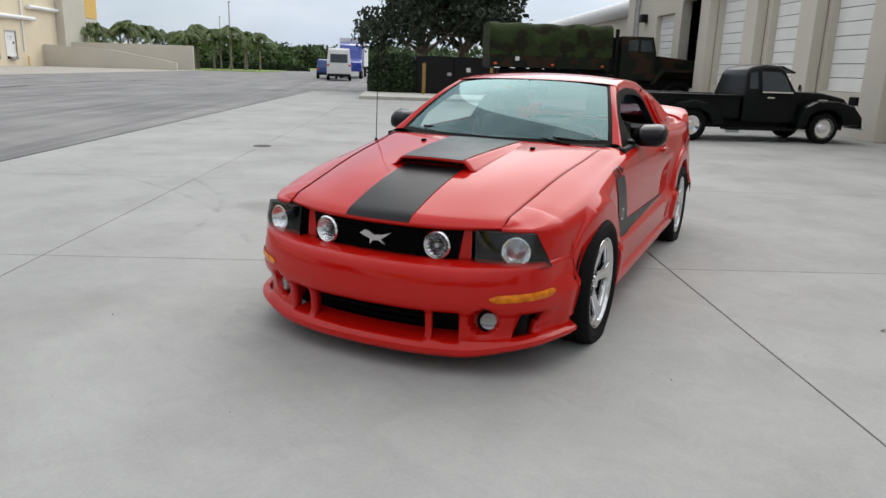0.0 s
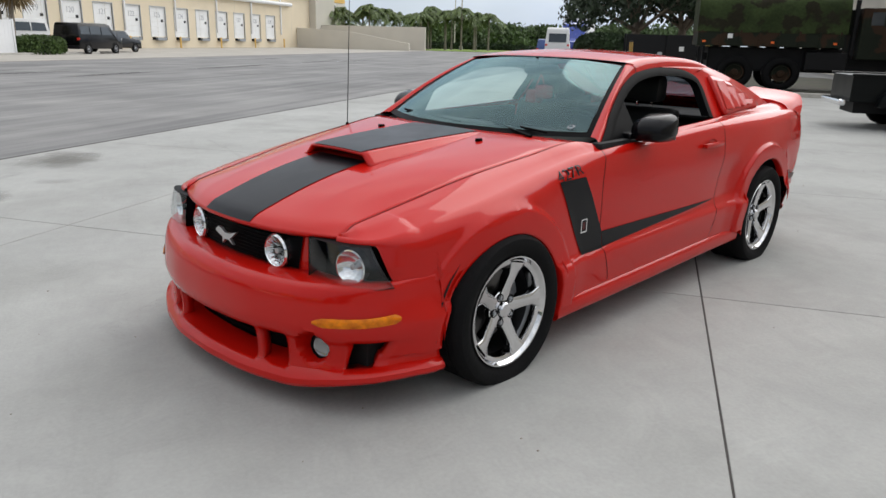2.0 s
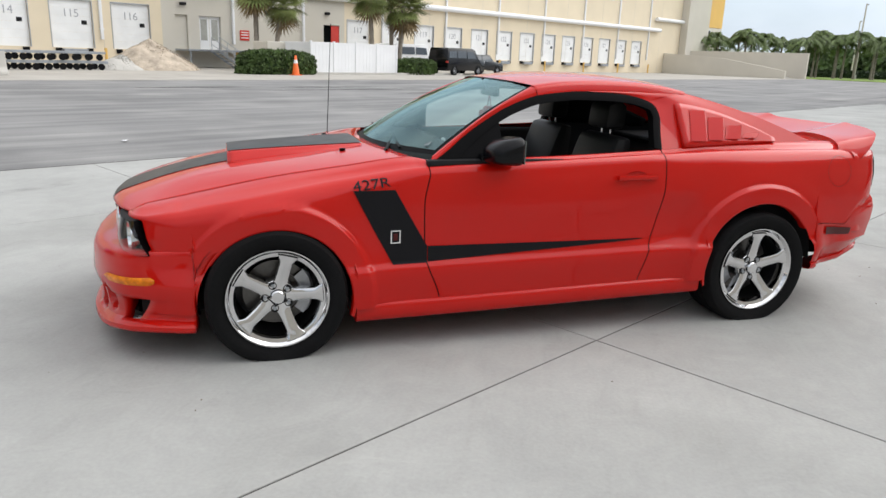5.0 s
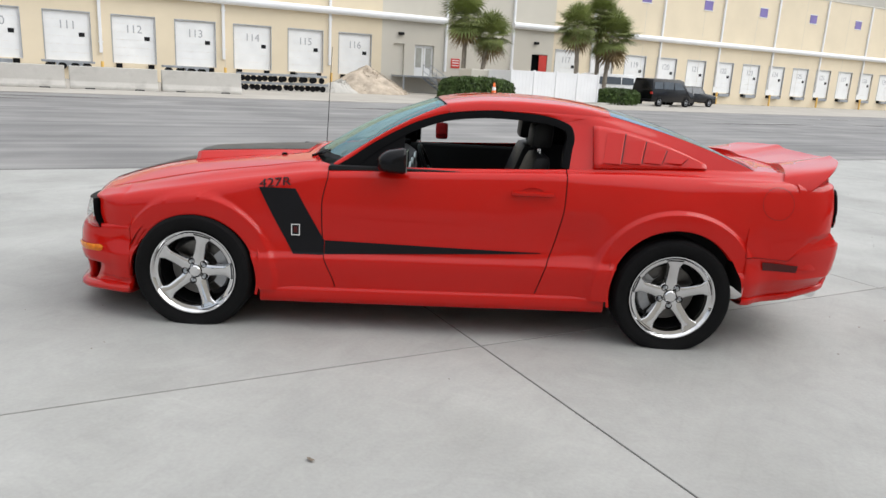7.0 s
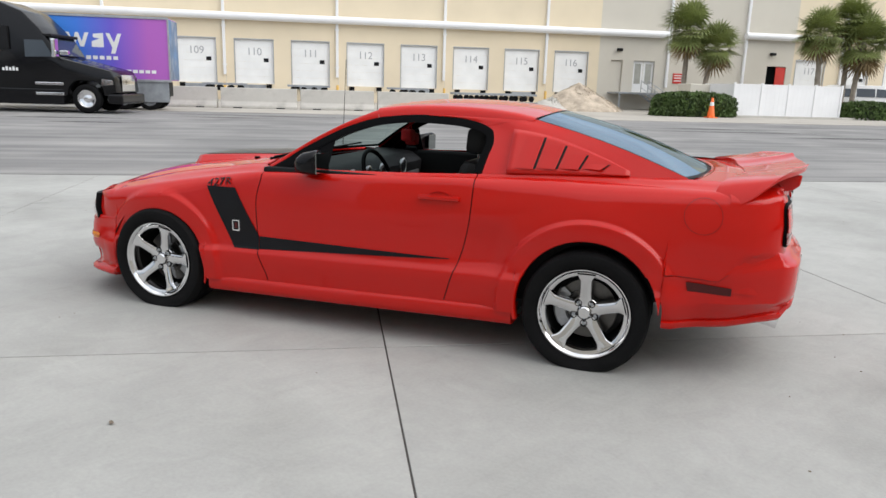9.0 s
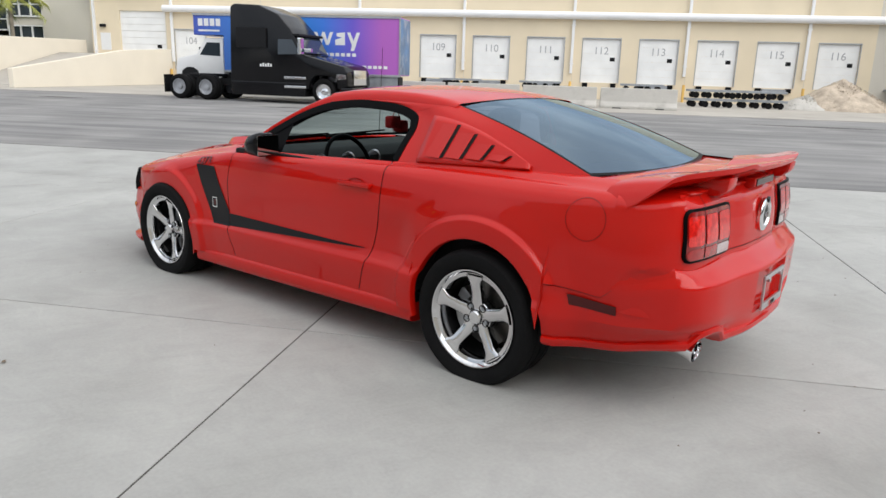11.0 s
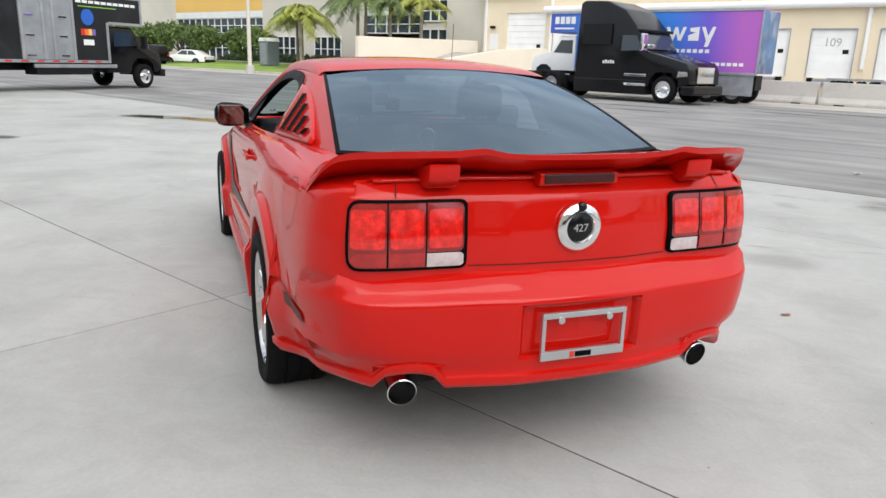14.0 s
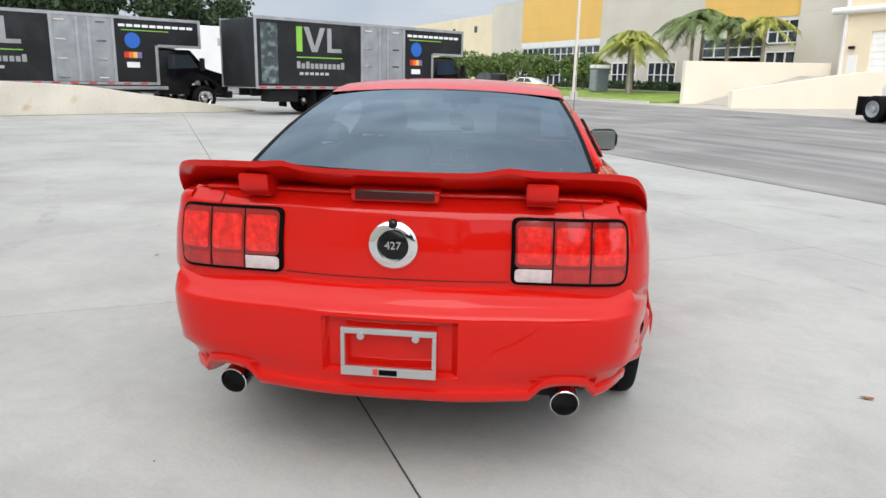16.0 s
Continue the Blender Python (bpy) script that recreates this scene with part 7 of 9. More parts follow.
# scoop: flanks, top and dark mouth
g, gt = [], []
for i in range(21):
    t = i / 20
    x = -1.56 + 0.72 * t
    th = (x + 2.15) / 1.36
    base = lambda y: hood_pt(th, y / YIN(x))[2]
    w = 0.185 + 0.055 * t
    zt_ = 0.908 + 0.048 * t ** 0.8
    zt_ = max(zt_, base(0) + 0.003)
    fl = 0.075 * (1 - 0.35 * t)
    pts = [(w + fl, base(w + fl) - 0.004), (w + fl * 0.6, base(w + fl * 0.6) * 0.7 + zt_ * 0.3 - 0.006), (w + 0.012, zt_ - 0.006), (w, zt_)]
    row = [(x, -y, z) for y, z in pts] + [(x, 0, zt_ + 0.004)] + [(x, y, z) for y, z in reversed(pts)]
    g.append(row)
    gt.append([(x + 0.002, y, zt_ + 0.0045 + 0.003 * (1 - (y / w) ** 2)) for y in (-w + 0.008, -w / 2, 0, w / 2, w - 0.008)])
single("bonnet_scoop", g, PAINT, parent=hood, up=(0, 0, 1), angle=50, thick=0.012)
single("scoop_stripe", gt, DECAL, "black stripe", parent=hood, up=(0, 0, 1))
bm = bmesh.new()
bx(bm, -1.545, -1.30, -0.165, 0.165, 0.855, 0.858)
part("scoop_floor", bm, WELL, hood)
part("scoop_mouth", B(-1.47, -1.46, -0.20, 0.20, 0.84, 0.905), WELL, hood)
for y in (-0.36, 0.36):
    part("washer_nozzle", B(-0.98, -0.95, y - 0.012, y + 0.012, 0.925, 0.945, bevel=0.004), TRIM, hood)
# cowl and wipers
g = [[(-0.83 + 0.17 * (y / 0.74) ** 2 + d, y, 0.926 + 0.01 * k) for d, k in ((0.0, 0), (0.08, 0), (0.16, 1))] for y in [-0.69 + 1.38 * j / 24 for j in range(25)]]
single("cowl_panel", g, TRIM, up=(0, 0, 1))
for y0 in (-0.52, 0.06):
    bm = bmesh.new()
    cyl(bm, (-0.76, y0, 0.955), (-0.66, y0 + 0.32, 0.985), 0.008, seg=6)
    cyl(bm, (-0.70, y0 - 0.05, 0.975), (-0.62, y0 + 0.48, 0.995), 0.006, seg=6)
    part("wiper", bm, TRIM, car)
# aerial
bm = bmesh.new()
cyl(bm, (-0.89, 0.755, 0.89), (-0.89, 0.755, 0.915), 0.014, 0.009)
cyl(bm, (-0.89, 0.755, 0.91), (-0.86, 0.76, 1.62), 0.0028, 0.0018, seg=6)
part("aerial", bm, TRIM, car)

# glasshouse
YSL = lambda x, z: 0.795 - 0.62 * (z - 0.95) - 0.06 * max(0.0, x - 0.8)
TRIMO = [(-0.60, 0.925), (-0.50, 0.985), (-0.40, 1.055), (-0.26, 1.136), (-0.12, 1.203), (0.07, 1.258), (0.30, 1.278), (0.52, 1.272), (0.68, 1.247), (0.755, 1.206), (0.768, 1.148), (0.752, 1.08), (0.735, 0.985)]
_ts = [i / 12 for i in range(13)]
TOX, TOZ = curve(_ts, [q[0] for q in TRIMO]), curve(_ts, [q[1] for q in TRIMO])


def trim_o(t, o=0.0):
    x, z = TOX(t), TOZ(t)
    return x, YSL(x, z) + o, z


def trim_i(t, w=0.05, o=-0.004):
    x, z = TOX(t), TOZ(t)
    e = 0.01
    dx, dz = TOX(min(1, t + e)) - TOX(max(0, t - e)), TOZ(min(1, t + e)) - TOZ(max(0, t - e))
    l = math.hypot(dx, dz)
    w = w * (1 + 0.5 * smooth(0.30, 0.0, t))
    x, z = x + dz / l * w, z - dx / l * w
    return x, YSL(x, z) + o, z


tt = [i / 60 for i in range(61)]
g = [[trim_o(t, -0.03), trim_o(t, 0.004), trim_i(t, 0.02, 0.006), trim_i(t, 0.043, 0.002), trim_i(t, 0.045, -0.05)] for t in tt]
both("window_surround", g, TRIM, "black window surround")
# quarter light triangle at the mirror
g = [[(-0.58 + 0.38 * i / 8, YSL(0, 0.93) + 0.0, 0.925 + 0.005 * 0), (-0.58 + 0.38 * i / 8, YSL(0, 0.93 + 0.24 * i / 8), 0.93 + 0.235 * i / 8)] for i in range(9)]
both("mirror_sail", g, TRIM)
# windscreen
WB = lambda v: (-0.80 + 0.24 * v * v, 0.735 * v, 0.945 + 0.012 * v * v)
WT = lambda v: (-0.03 + 0.075 * v * v, 0.545 * v, 1.322 - 0.018 * v * v)


def ws(u, v, o=0.0):
    a, b = Vector(WB(v)), Vector(WT(v))
    c = a.lerp(b, u)
    nrm = Vector((-0.42, 0.25 * v, 0.86)).normalized()
    return tuple(c + nrm * (0.035 * math.sin(math.pi * u) * (1 - 0.4 * v * v) + o))


g = [[ws(i / 16, -1 + 2 * j / 24) for j in range(25)] for i in range(17)]
wsg = single("windscreen", g, WIND, "clear windscreen", up=(-0.4, 0, 0.9))
wsg.visible_shadow = False
g = [[ws(i / 30, v, 0.002) for v in (0.966, 1.0)] for i in range(31)]
both("windscreen_edge", g, TRIM)
g = [[ws(u, -1 + 2 * j / 24, 0.002) for j in range(25)] for u in (0.0, 0.05)]
single("windscreen_edge", g, TRIM, up=(-0.4, 0, 0.9))
g = [[ws(u, -1 + 2 * j / 24, 0.002) for j in range(25)] for u in (0.982, 1.0)]
single("windscreen_edge", g, TRIM, up=(-0.4, 0, 0.9))
stk = part("windscreen_sticker", lathe(bmesh.new(), [(0.019, 0), (0.012, 0.001)], 16, "z"), GREYMET, car)
stk.matrix_world = Matrix.Translation(ws(0.10, -0.86, 0.004)) @ Vector((-0.42, 0, 0.86)).to_track_quat("Z", "Y").to_matrix().to_4x4()
# A pillars: from the screen edge to the window surround
g = []
for i in range(25):
    u = i / 24
    a, b = Vector(ws(u, 1.0, 0.004)), Vector(trim_o(0.0 + 0.405 * u, 0.0))
    row = []
    for j in range(8):
        t = j / 7
        c = a.lerp(b, t)
        bul = 0.020 * math.sin(math.pi * t)
        row.append((c.x - bul * 0.25, c.y + bul * 0.7, c.z + bul * 0.6))
    g.append(row)
both("a_pillar", g, PAINT)
# roof
RZC = curve([-0.1, 0.05, 0.25, 0.45, 0.65, 0.85, 1.02], [1.308, 1.339, 1.361, 1.367, 1.362, 1.345, 1.314])
RTO = curve([-0.1, 0.07, 0.3, 0.52, 0.7, 0.85, 1.02], [1.226, 1.259, 1.280, 1.283, 1.280, 1.277, 1.270])
g = []
for i in range(31):
    t = i / 30
    row = []
    for j in range(41):
        v = -1 + 2 * j / 40
        x0 = -0.03 + 0.075 * v * v
        x1 = 1.02 - 0.05 * v * v
        x = x0 + (x1 - x0) * t
        ze = RTO(x)
        ye = YSL(x, ze) + 0.004
        # crown with rounded shoulders
        if abs(v) < 0.86:
            k = abs(v) / 0.86
            y = v / 0.86 * (ye - 0.045)
            z = RZC(x) - 0.030 * k ** 2.2
        else:
            a = (abs(v) - 0.86) / 0.14 * math.pi / 2
            zs = RZC(x) - 0.030
            y = math.copysign(ye - 0.045 + 0.045 * math.sin(a), v)
            z = ze + (zs - ze) * math.cos(a)
        row.append((x, y, z))
    g.append(row)
single("roof", g, PAINT, up=(0, 0, 1), angle=60)
g2 = [[(x, y * 0.97, z - 0.03) for x, y, z in row] for row in g]
single("headliner", g2, CABIN, up=(0, 0, -1))
# rear glass
RGT = lambda v: (1.02 - 0.05 * v * v, 0.572 * v, 1.315 - 0.034 * abs(v) ** 2.2)
RGB = lambda v: (1.93 - 0.12 * v * v, 0.690 * v, 1.008 + 0.012 * v * v)


def rg(u, v, o=0.0):
    a, b = Vector(RGT(v)), Vector(RGB(v))
    c = a.lerp(b, u)
    nrm = Vector((0.38, 0.2 * v, 0.9)).normalized()
    return tuple(c + nrm * (0.030 * math.sin(math.pi * u) * (1 - 0.3 * v * v) + o))


g = [[rg(i / 16, -1 + 2 * j / 24) for j in range(25)] for i in range(17)]
rgl = single("rear_window", g, REARG, "dark tinted rear window", up=(0.3, 0, 1))
rgl.visible_shadow = False
g = [[rg(i / 30, v, 0.002) for v in (0.975, 1.0)] for i in range(31)]
both("rear_window_edge", g, TRIM)
for a_, b_ in ((0.0, 0.010), (0.975, 1.0)):
    g = [[rg(u, -1 + 2 * j / 24, 0.002) for j in range(25)] for u in (a_, b_)]
    single("rear_window_edge", g, TRIM, up=(0.3, 0, 1))
# C pillars between window surround, roof, rear glass and shoulder
g = []
NS = 30
for i in range(NS + 1):
    t = i / NS
    top = Vector(rg(t ** 1.1 if t < 1 else 1, 1.0, 0.002))
    if t < 0.001:
        top = Vector(rg(0, 1.0, 0.002))
    fr = Vector(trim_o(0.70 + 0.30 * t))
    row = []
    for j in range(15):
        u = j / 14
        c = fr.lerp(top, u)
        bul = 0.020 * math.sin(math.pi * u) ** 1.6 * (1 - 0.5 * t)
        row.append((c.x, c.y + bul * 0.85, c.z + bul * 0.3))
    g.append(row)
both("c_pillar", g, PAINT)
# roof corner between roof side and the pillar's front
g = []
for i in range(13):
    t = i / 12
    a = Vector(trim_o(0.52 + 0.18 * t))
    x = 0.33 + 0.62 * t
    x = max(a.x, 0.30 + 0.68 * t)
    ze = RTO(x)
    b = Vector((x, YSL(x, ze) + 0.004, ze))
    if i == 12:
        b = Vector(rg(0, 1.0, 0.002))
    g.append([tuple(a.lerp(b, j / 4) + Vector((0, 0.006 * math.sin(math.pi * j / 4), 0))) for j in range(5)])
both("roof_corner", g, PAINT)
# pillar base down to the shoulder
g = []
for i in range(19):
    t = i / 18
    a = Vector(trim_o(1.0)).lerp(Vector(rg(1, 1.0, 0.002)), t)
    b = Vector((a.x, YIN(a.x) + 0.006, ZIN(a.x) - 0.012))
    g.append([tuple(a.lerp(b, j / 3)) for j in range(4)])
both("pillar_base", g, PAINT)


def sail(x, z, o=0.0):
    return x, YSL(x, z) + 0.030 + o, z


# dark inner trim of the rear pillars
g = [[sail(0.80 + 0.75 * i / 12, 0.97 + (max(0.99, 1.24 - 0.36 * max(0.0, 0.80 + 0.75 * i / 12 - 0.95)) - 0.97) * j / 4, -0.045) for j in range(5)] for i in range(13)]
both("pillar_trim", g, CABIN, thick=0.01)
# louvred covers over the rear side windows
LT = curve([0.87, 0.93, 1.10, 1.38, 1.52], [1.228, 1.224, 1.195, 1.105, 1.045])
LB = lambda x: 1.002 + 0.022 * (x - 0.87) / 0.65
g = [[sail(0.875 + 0.645 * i / 20, LB(0.875 + 0.645 * i / 20) * (1 - j / 8) + LT(0.875 + 0.645 * i / 20) * j / 8, 0.004) for j in range(9)] for i in range(21)]
louv = both("louvre_panel", g, PAINT, thick=0.03)
for k in range(4):
    x0 = 1.015 + 0.118 * k
    for s, lp in ((-1, louv[0]), (1, louv[1])):
        za, zb = 1.030 + 0.005 * k, [1.192, 1.155, 1.112, 1.072][k]
        slat, slot = [], []
        for i in range(7):
            u = i / 6
            z = za + (zb - za) * u
            x = x0 + 0.034 * u
            slat.append([(x - 0.095, sail(x - 0.095, z, 0.0085)[1] * s, z), (x - 0.03, sail(x - 0.03, z, 0.017)[1] * s, z), (x, sail(x, z, 0.024)[1] * s, z), (x + 0.004, sail(x, z, 0.022)[1] * s, z)])
            slot.append([(x + 0.003, sail(x, z, 0.021)[1] * s, z), (x + 0.004, sail(x, z, 0.006)[1] * s, z), (x + 0.015, sail(x + 0.015, z, 0.0055)[1] * s, z)])
        part("louvre_slot", grid_mesh(bmesh.new(), slot), WELL, lp)
        bm = grid_mesh(bmesh.new(), slat)
        part("louvre_slat", bm, PAINT, lp, smooth=True, angle=30)

# boot lid and tail
DZ = curve([1.85, 1.95, 2.15, 2.30, 2.36], [1.012, 1.010, 1.015, 1.012, 0.995])


def tail_pt(y, z, o=0.0):
    p = p_of_y(max(0.0, min(0.86, y)), True)
    k = smooth(0.3, 0.80, y)
    q = plan(p, -0.082 * (1 - k) - 0.035 * k - 0.16 * max(0, z - 0.84) - 0.75 * max(0, z - 0.962) + o)
    return q[0], q[1], z


g = []
for i in range(15):
    t = i / 14
    row = []
    for j in range(33):
        v = -1 + 2 * j / 32
        y = 0.688 * v * (1 - 0.03 * t)
        x0 = RGB(min(1, abs(v)))[0]
        x1 = tail_pt(abs(y), 0.995)[0]
        x = x0 + (x1 - x0) * t
        row.append((x, y, DZ(x) + 0.012 * (1 - v * v)))
    g.append(row)
single("boot_lid", g, PAINT, up=(0, 0, 1), thick=0.012)
# shoulder behind the pillar, turned in to the lamps
def tail_off(y, z):
    k = smooth(0.3, 0.80, y)
    return -0.082 * (1 - k) - 0.035 * k - 0.16 * max(0, z - 0.84) - 0.75 * max(0, z - 0.962)


g = []
PC, PD = p_of_x(2.02), p_of_y(0.755, True)
for i in range(15):
    f = i / 14
    p = PC + (PD - PC) * f
    w = smooth(0.25, 1.0, f)
    zt, r = 0.984 * (1 - w) + 0.996 * w, RT(2.02) * (1 - w) + 0.03 * w
    col = []
    for j in range(26):
        zb = 0.50
        z = zb + (zt - r - zb) * j / 25
        under = 0.014 * (1 - smooth(-0.004, 0.006, z - 0.544 - 0.15 * smooth(2.0, 2.15, PX(p))))
        q = plan(p, (SIDE(z) + flare(PX(p), z)) * (1 - w) + tail_off(PY(p), z) * w - under)
        col.append((q[0], q[1], z))
    o1 = (SIDE(zt - r) + flare(PX(p), zt - r)) * (1 - w) + tail_off(PY(p), zt - r) * w
    for j in range(1, 8):
        a = math.pi / 2 * j / 7
        q = plan(p, o1 - r * (1 - math.cos(a)))
        col.append((q[0], q[1], zt - r + r * math.sin(a)))
    a0 = Vector(col[-1])
    b0 = Vector((2.02 + (2.26 - 2.02) * f, YIN(2.02) * (1 - f) + 0.655 * f, 1.014))
    for j in range(1, 4):
        col.append(tuple(a0.lerp(b0, j / 3)))
    g.append(col)
both("rear_corner_panel", g, PAINT)
ysr = [i / 30 * 0.77 for i in range(31)]
g = [[tail_pt(y, z) for z in (0.70, 0.74, 0.78, 0.82, 0.86, 0.90, 0.94, 0.958, 0.966, 0.98, 0.995, 1.008)] for y in ysr]
both("tail_panel", g, PAINT)


def tail_patch(name, y0, y1, z0, z1, o, mat, n=8, m=8, bulge=0.0, label="", thick=0.0, parent=None, sides=(-1, 1), rin=0.0, rout=0.0):
    """A sheet on the tail; rin and rout round its inner and outer corners."""
    g = []
    zs = sorted(set([z0 + (z1 - z0) * j / m for j in range(m + 1)] + ([z0 + d for d in (0.003, 0.008, 0.016)] + [z1 - d for d in (0.003, 0.008, 0.016)] if rin + rout else [])))
    for i in range(n + 1):
        row = []
        for z in zs:
            d = min(z - z0, z1 - z)
            a = rin - math.sqrt(max(0.0, rin * rin - (rin - d) ** 2)) if d < rin else 0.0
            b = rout - math.sqrt(max(0.0, rout * rout - (rout - d) ** 2)) if d < rout else 0.0
            t, u = i / n, (z - z0) / (z1 - z0)
            row.append(tail_pt((y0 + a) * (1 - t) + (y1 - b) * t, z, o + bulge * 16 * t * (1 - t) * u * (1 - u)))
        g.append(row)
    return both(name, g, mat, label, thick, sides, parent=parent)


frames_ = tail_patch("tail_lamp", 0.396, 0.776, 0.738, 0.958, 0.010, TRIM, thick=0.02, label="dark framed tail lamp", rin=0.022, rout=0.04)
for s, fr in ((-1, frames_[0]), (1, frames_[1])):
    for k in range(3):
        a, b = 0.407 + 0.121 * k, 0.407 + 0.121 * k + 0.116
        ri, ro = 0.018 if k == 0 else 0.0, 0.032 if k == 2 else 0.0
        tail_patch("lens_segment", a, b, 0.795 if k == 0 else 0.748, 0.948, 0.0135, TAIL, bulge=0.002, parent=fr, sides=(s,), rin=ri, rout=ro)
        tail_patch("lens_core", a + 0.006, b - 0.006, 0.808, 0.930, 0.0165, TAILB, bulge=0.001, parent=fr, sides=(s,), rin=0.012, rout=0.012)
        if k:
            tail_patch("lower_lens", a + 0.003, b - 0.003, 0.752, 0.796, 0.0165, TAILL, bulge=0.001, parent=fr, sides=(s,), rout=ro)
    tail_patch("reverse_lens", 0.407, 0.523, 0.748, 0.792, 0.0145, REVL, bulge=0.002, parent=fr, sides=(s,), rin=0.012)
g = [[tail_pt(y, z, 0.003) for z in (0.959, 0.97, 0.985, 1.0)] for y in (0.622, 0.6255)]
both("boot_seam", g, WELL)
g = [[tail_pt(y, z, 0.003) for z in (0.742, 0.745)] for y in (0.0, 0.1, 0.2, 0.3, 0.39)]
both("boot_seam", g, WELL)
em = part("tail_badge", lathe(bmesh.new(), [(0.080, 0.0), (0.080, 0.012), (0.073, 0.018), (0.052, 0.020), (0.047, 0.012)], 40, "x", (tail_pt(0, 0.858)[0] + 0.0, 0, 0.858)), CHROME, car, "round chrome badge with a black centre", smooth=True, angle=40)
part("badge_centre", lathe(bmesh.new(), [(0.048, 0.012), (0.03, 0.018), (0.0, 0.019)], 30, "x", (tail_pt(0, 0.858)[0], 0, 0.858)), BLACKG, em, smooth=True)
text("badge_number", "427", 0.036, SILVER, em, pose(tail_pt(0, 0.858)[0] + 0.0195, 0, 0.858, 90, 0, 90), deep=0.0015)
part("boot_lock", lathe(bmesh.new(), [(0.016, 0.014), (0.014, 0.024), (0.0, 0.025)], 16, "x", (tail_pt(0, 0.858)[0], 0, 0.93)), BLACKG, em, smooth=True)

# rear bumper
RPROF = [(0.215, -0.16), (0.218, -0.05), (0.225, -0.012), (0.24, 0.0), (0.262, 0.0), (0.268, -0.012), (0.278, -0.014), (0.32, -0.008), (0.40, -0.002), (0.48, 0.0), (0.56, 0.001), (0.62, 0.003), (0.642, 0.002), (0.650, -0.003), (0.656, -0.012), (0.675, -0.030), (0.695, -0.048), (0.712, -0.066), (0.726, -0.090), (0.733, -0.118), (0.735, -0.15)]
ysb = [0.0, 0.05, 0.10, 0.15, 0.205, 0.225, 0.28, 0.34, 0.40, 0.46, 0.50, 0.535, 0.57, 0.61, 0.65, 0.69, 0.73, 0.77, 0.80]
colsr = [p_of_y(y, True) for y in ysb] + [p_of_x(x) for x in (2.08, 2.0, 1.93, 1.86, 1.80, 1.765, 1.7495)]


def rear_pt(p, z, o, ex=0.0):
    if 1.5 < PX(p) < 1.95:
        p -= min(1.0, (1.95 - PX(p)) / 0.2) * (RR - math.sqrt(max(0.0, RR * RR - max(0.0, min(z, 0.545) - HUB) ** 2)))
    y, x = PY(p), PX(p)
    w = smooth(0.68, 0.86, y)
    if z > 0.27:
        o = o * (1 - w) + (SIDE(z) + flare(x, z)) * w
    else:
        o += flare(x, 0.27) * w
    # tucked in below, behind the wheel
    o -= 0.085 * (1 - smooth(0.20, 0.60, z)) * smooth(0.60, 0.86, y) * (0.35 + 0.65 * smooth(1.75, 1.95, x))
    zz = z if z < 0.54 else 0.54 + (z - 0.54) * (0.03 + 0.97 * smooth(2.0, 2.15, x))
    # raised cut-outs over the exhaust tips
    if z < 0.33:
        k = max(0.0, 1 - (abs(y - 0.575) / 0.115) ** 2) if x > 2.0 else 0.0
        zz += 0.06 * math.sqrt(k) * (1 - smooth(0.26, 0.33, z))
        o += 0.012 * math.sqrt(k)
    zz += (0.040 + 0.086 * smooth(1.78, 2.40, x)) * (1 - smooth(0.25, 0.55, z))
    # hollow of the plate
    if y < 0.215 and 0.345 < z < 0.625:
        o -= 0.028
    o += 0.020 * smooth(0.26, 0.45, z) * (1 - smooth(0.69, 0.735, z)) * smooth(0.25, 0.62, y) * smooth(2.12, 2.34, x)
    if z > 0.7335:
        o = min(o, -0.09)
    q = plan(p, o + ex)
    return q[0], q[1], zz


fullr = [(-p, -1) for p in colsr[1:]][::-1] + [(p, 1) for p in colsr]
zext = sorted(set([z for z, _ in RPROF] + [0.335, 0.35, 0.615, 0.63]))
RP = curve([z for z, _ in RPROF], [o for _, o in RPROF])
g = [[(lambda q: (q[0], q[1] * sg, q[2]))(rear_pt(abs(p), z, RP(z))) for z in zext] for p, sg in fullr]
rb = single("rear_bumper", g, PAINT, angle=32)
g = [[rear_pt(p_of_x(x), z, RP(z), 0.007) for z in (0.468, 0.486, 0.504, 0.522)] for x in [1.875 + 0.0195 * i for i in range(11)]]
both("side_marker", g, MARK, "dark red side marker")
g = [[side(1.745 + 0.30 * i / 14, 0.546 + 0.06 * smooth(1.99, 2.07, 1.745 + 0.30 * i / 14) + d, 0.003) for d in (-0.0013, 0.0013)] for i in range(15)]
both("bumper_seam", g, MARK)
# plate frame
XP = plan(p_of_y(0.0, True), 0.0)[0] - 0.002
pf = bmesh.new()
bx(pf, XP, XP + 0.012, -0.157, 0.157, 0.580, 0.600, bevel=0.003)
bx(pf, XP, XP + 0.012, -0.157, 0.157, 0.436, 0.468, bevel=0.003)
bx(pf, XP, XP + 0.012, -0.157, -0.143, 0.468, 0.580, bevel=0.003)
bx(pf, XP, XP + 0.012, 0.143, 0.157, 0.468, 0.580, bevel=0.003)
pfo = part("plate_frame", pf, SILVER, car, "empty silver plate frame")
for y in (-0.09, 0.09):
    part("screw", lathe(bmesh.new(), [(0.012, 0.0), (0.012, 0.016), (0, 0.018)], 12, "x", (XP, y, 0.574)), SILVER, pfo)
part("frame_print", B(XP + 0.012, XP + 0.014, -0.03, 0.03, 0.442, 0.460), TRIM, pfo)
part("frame_print", B(XP + 0.012, XP + 0.014, -0.05, -0.034, 0.441, 0.462), RED, pfo)
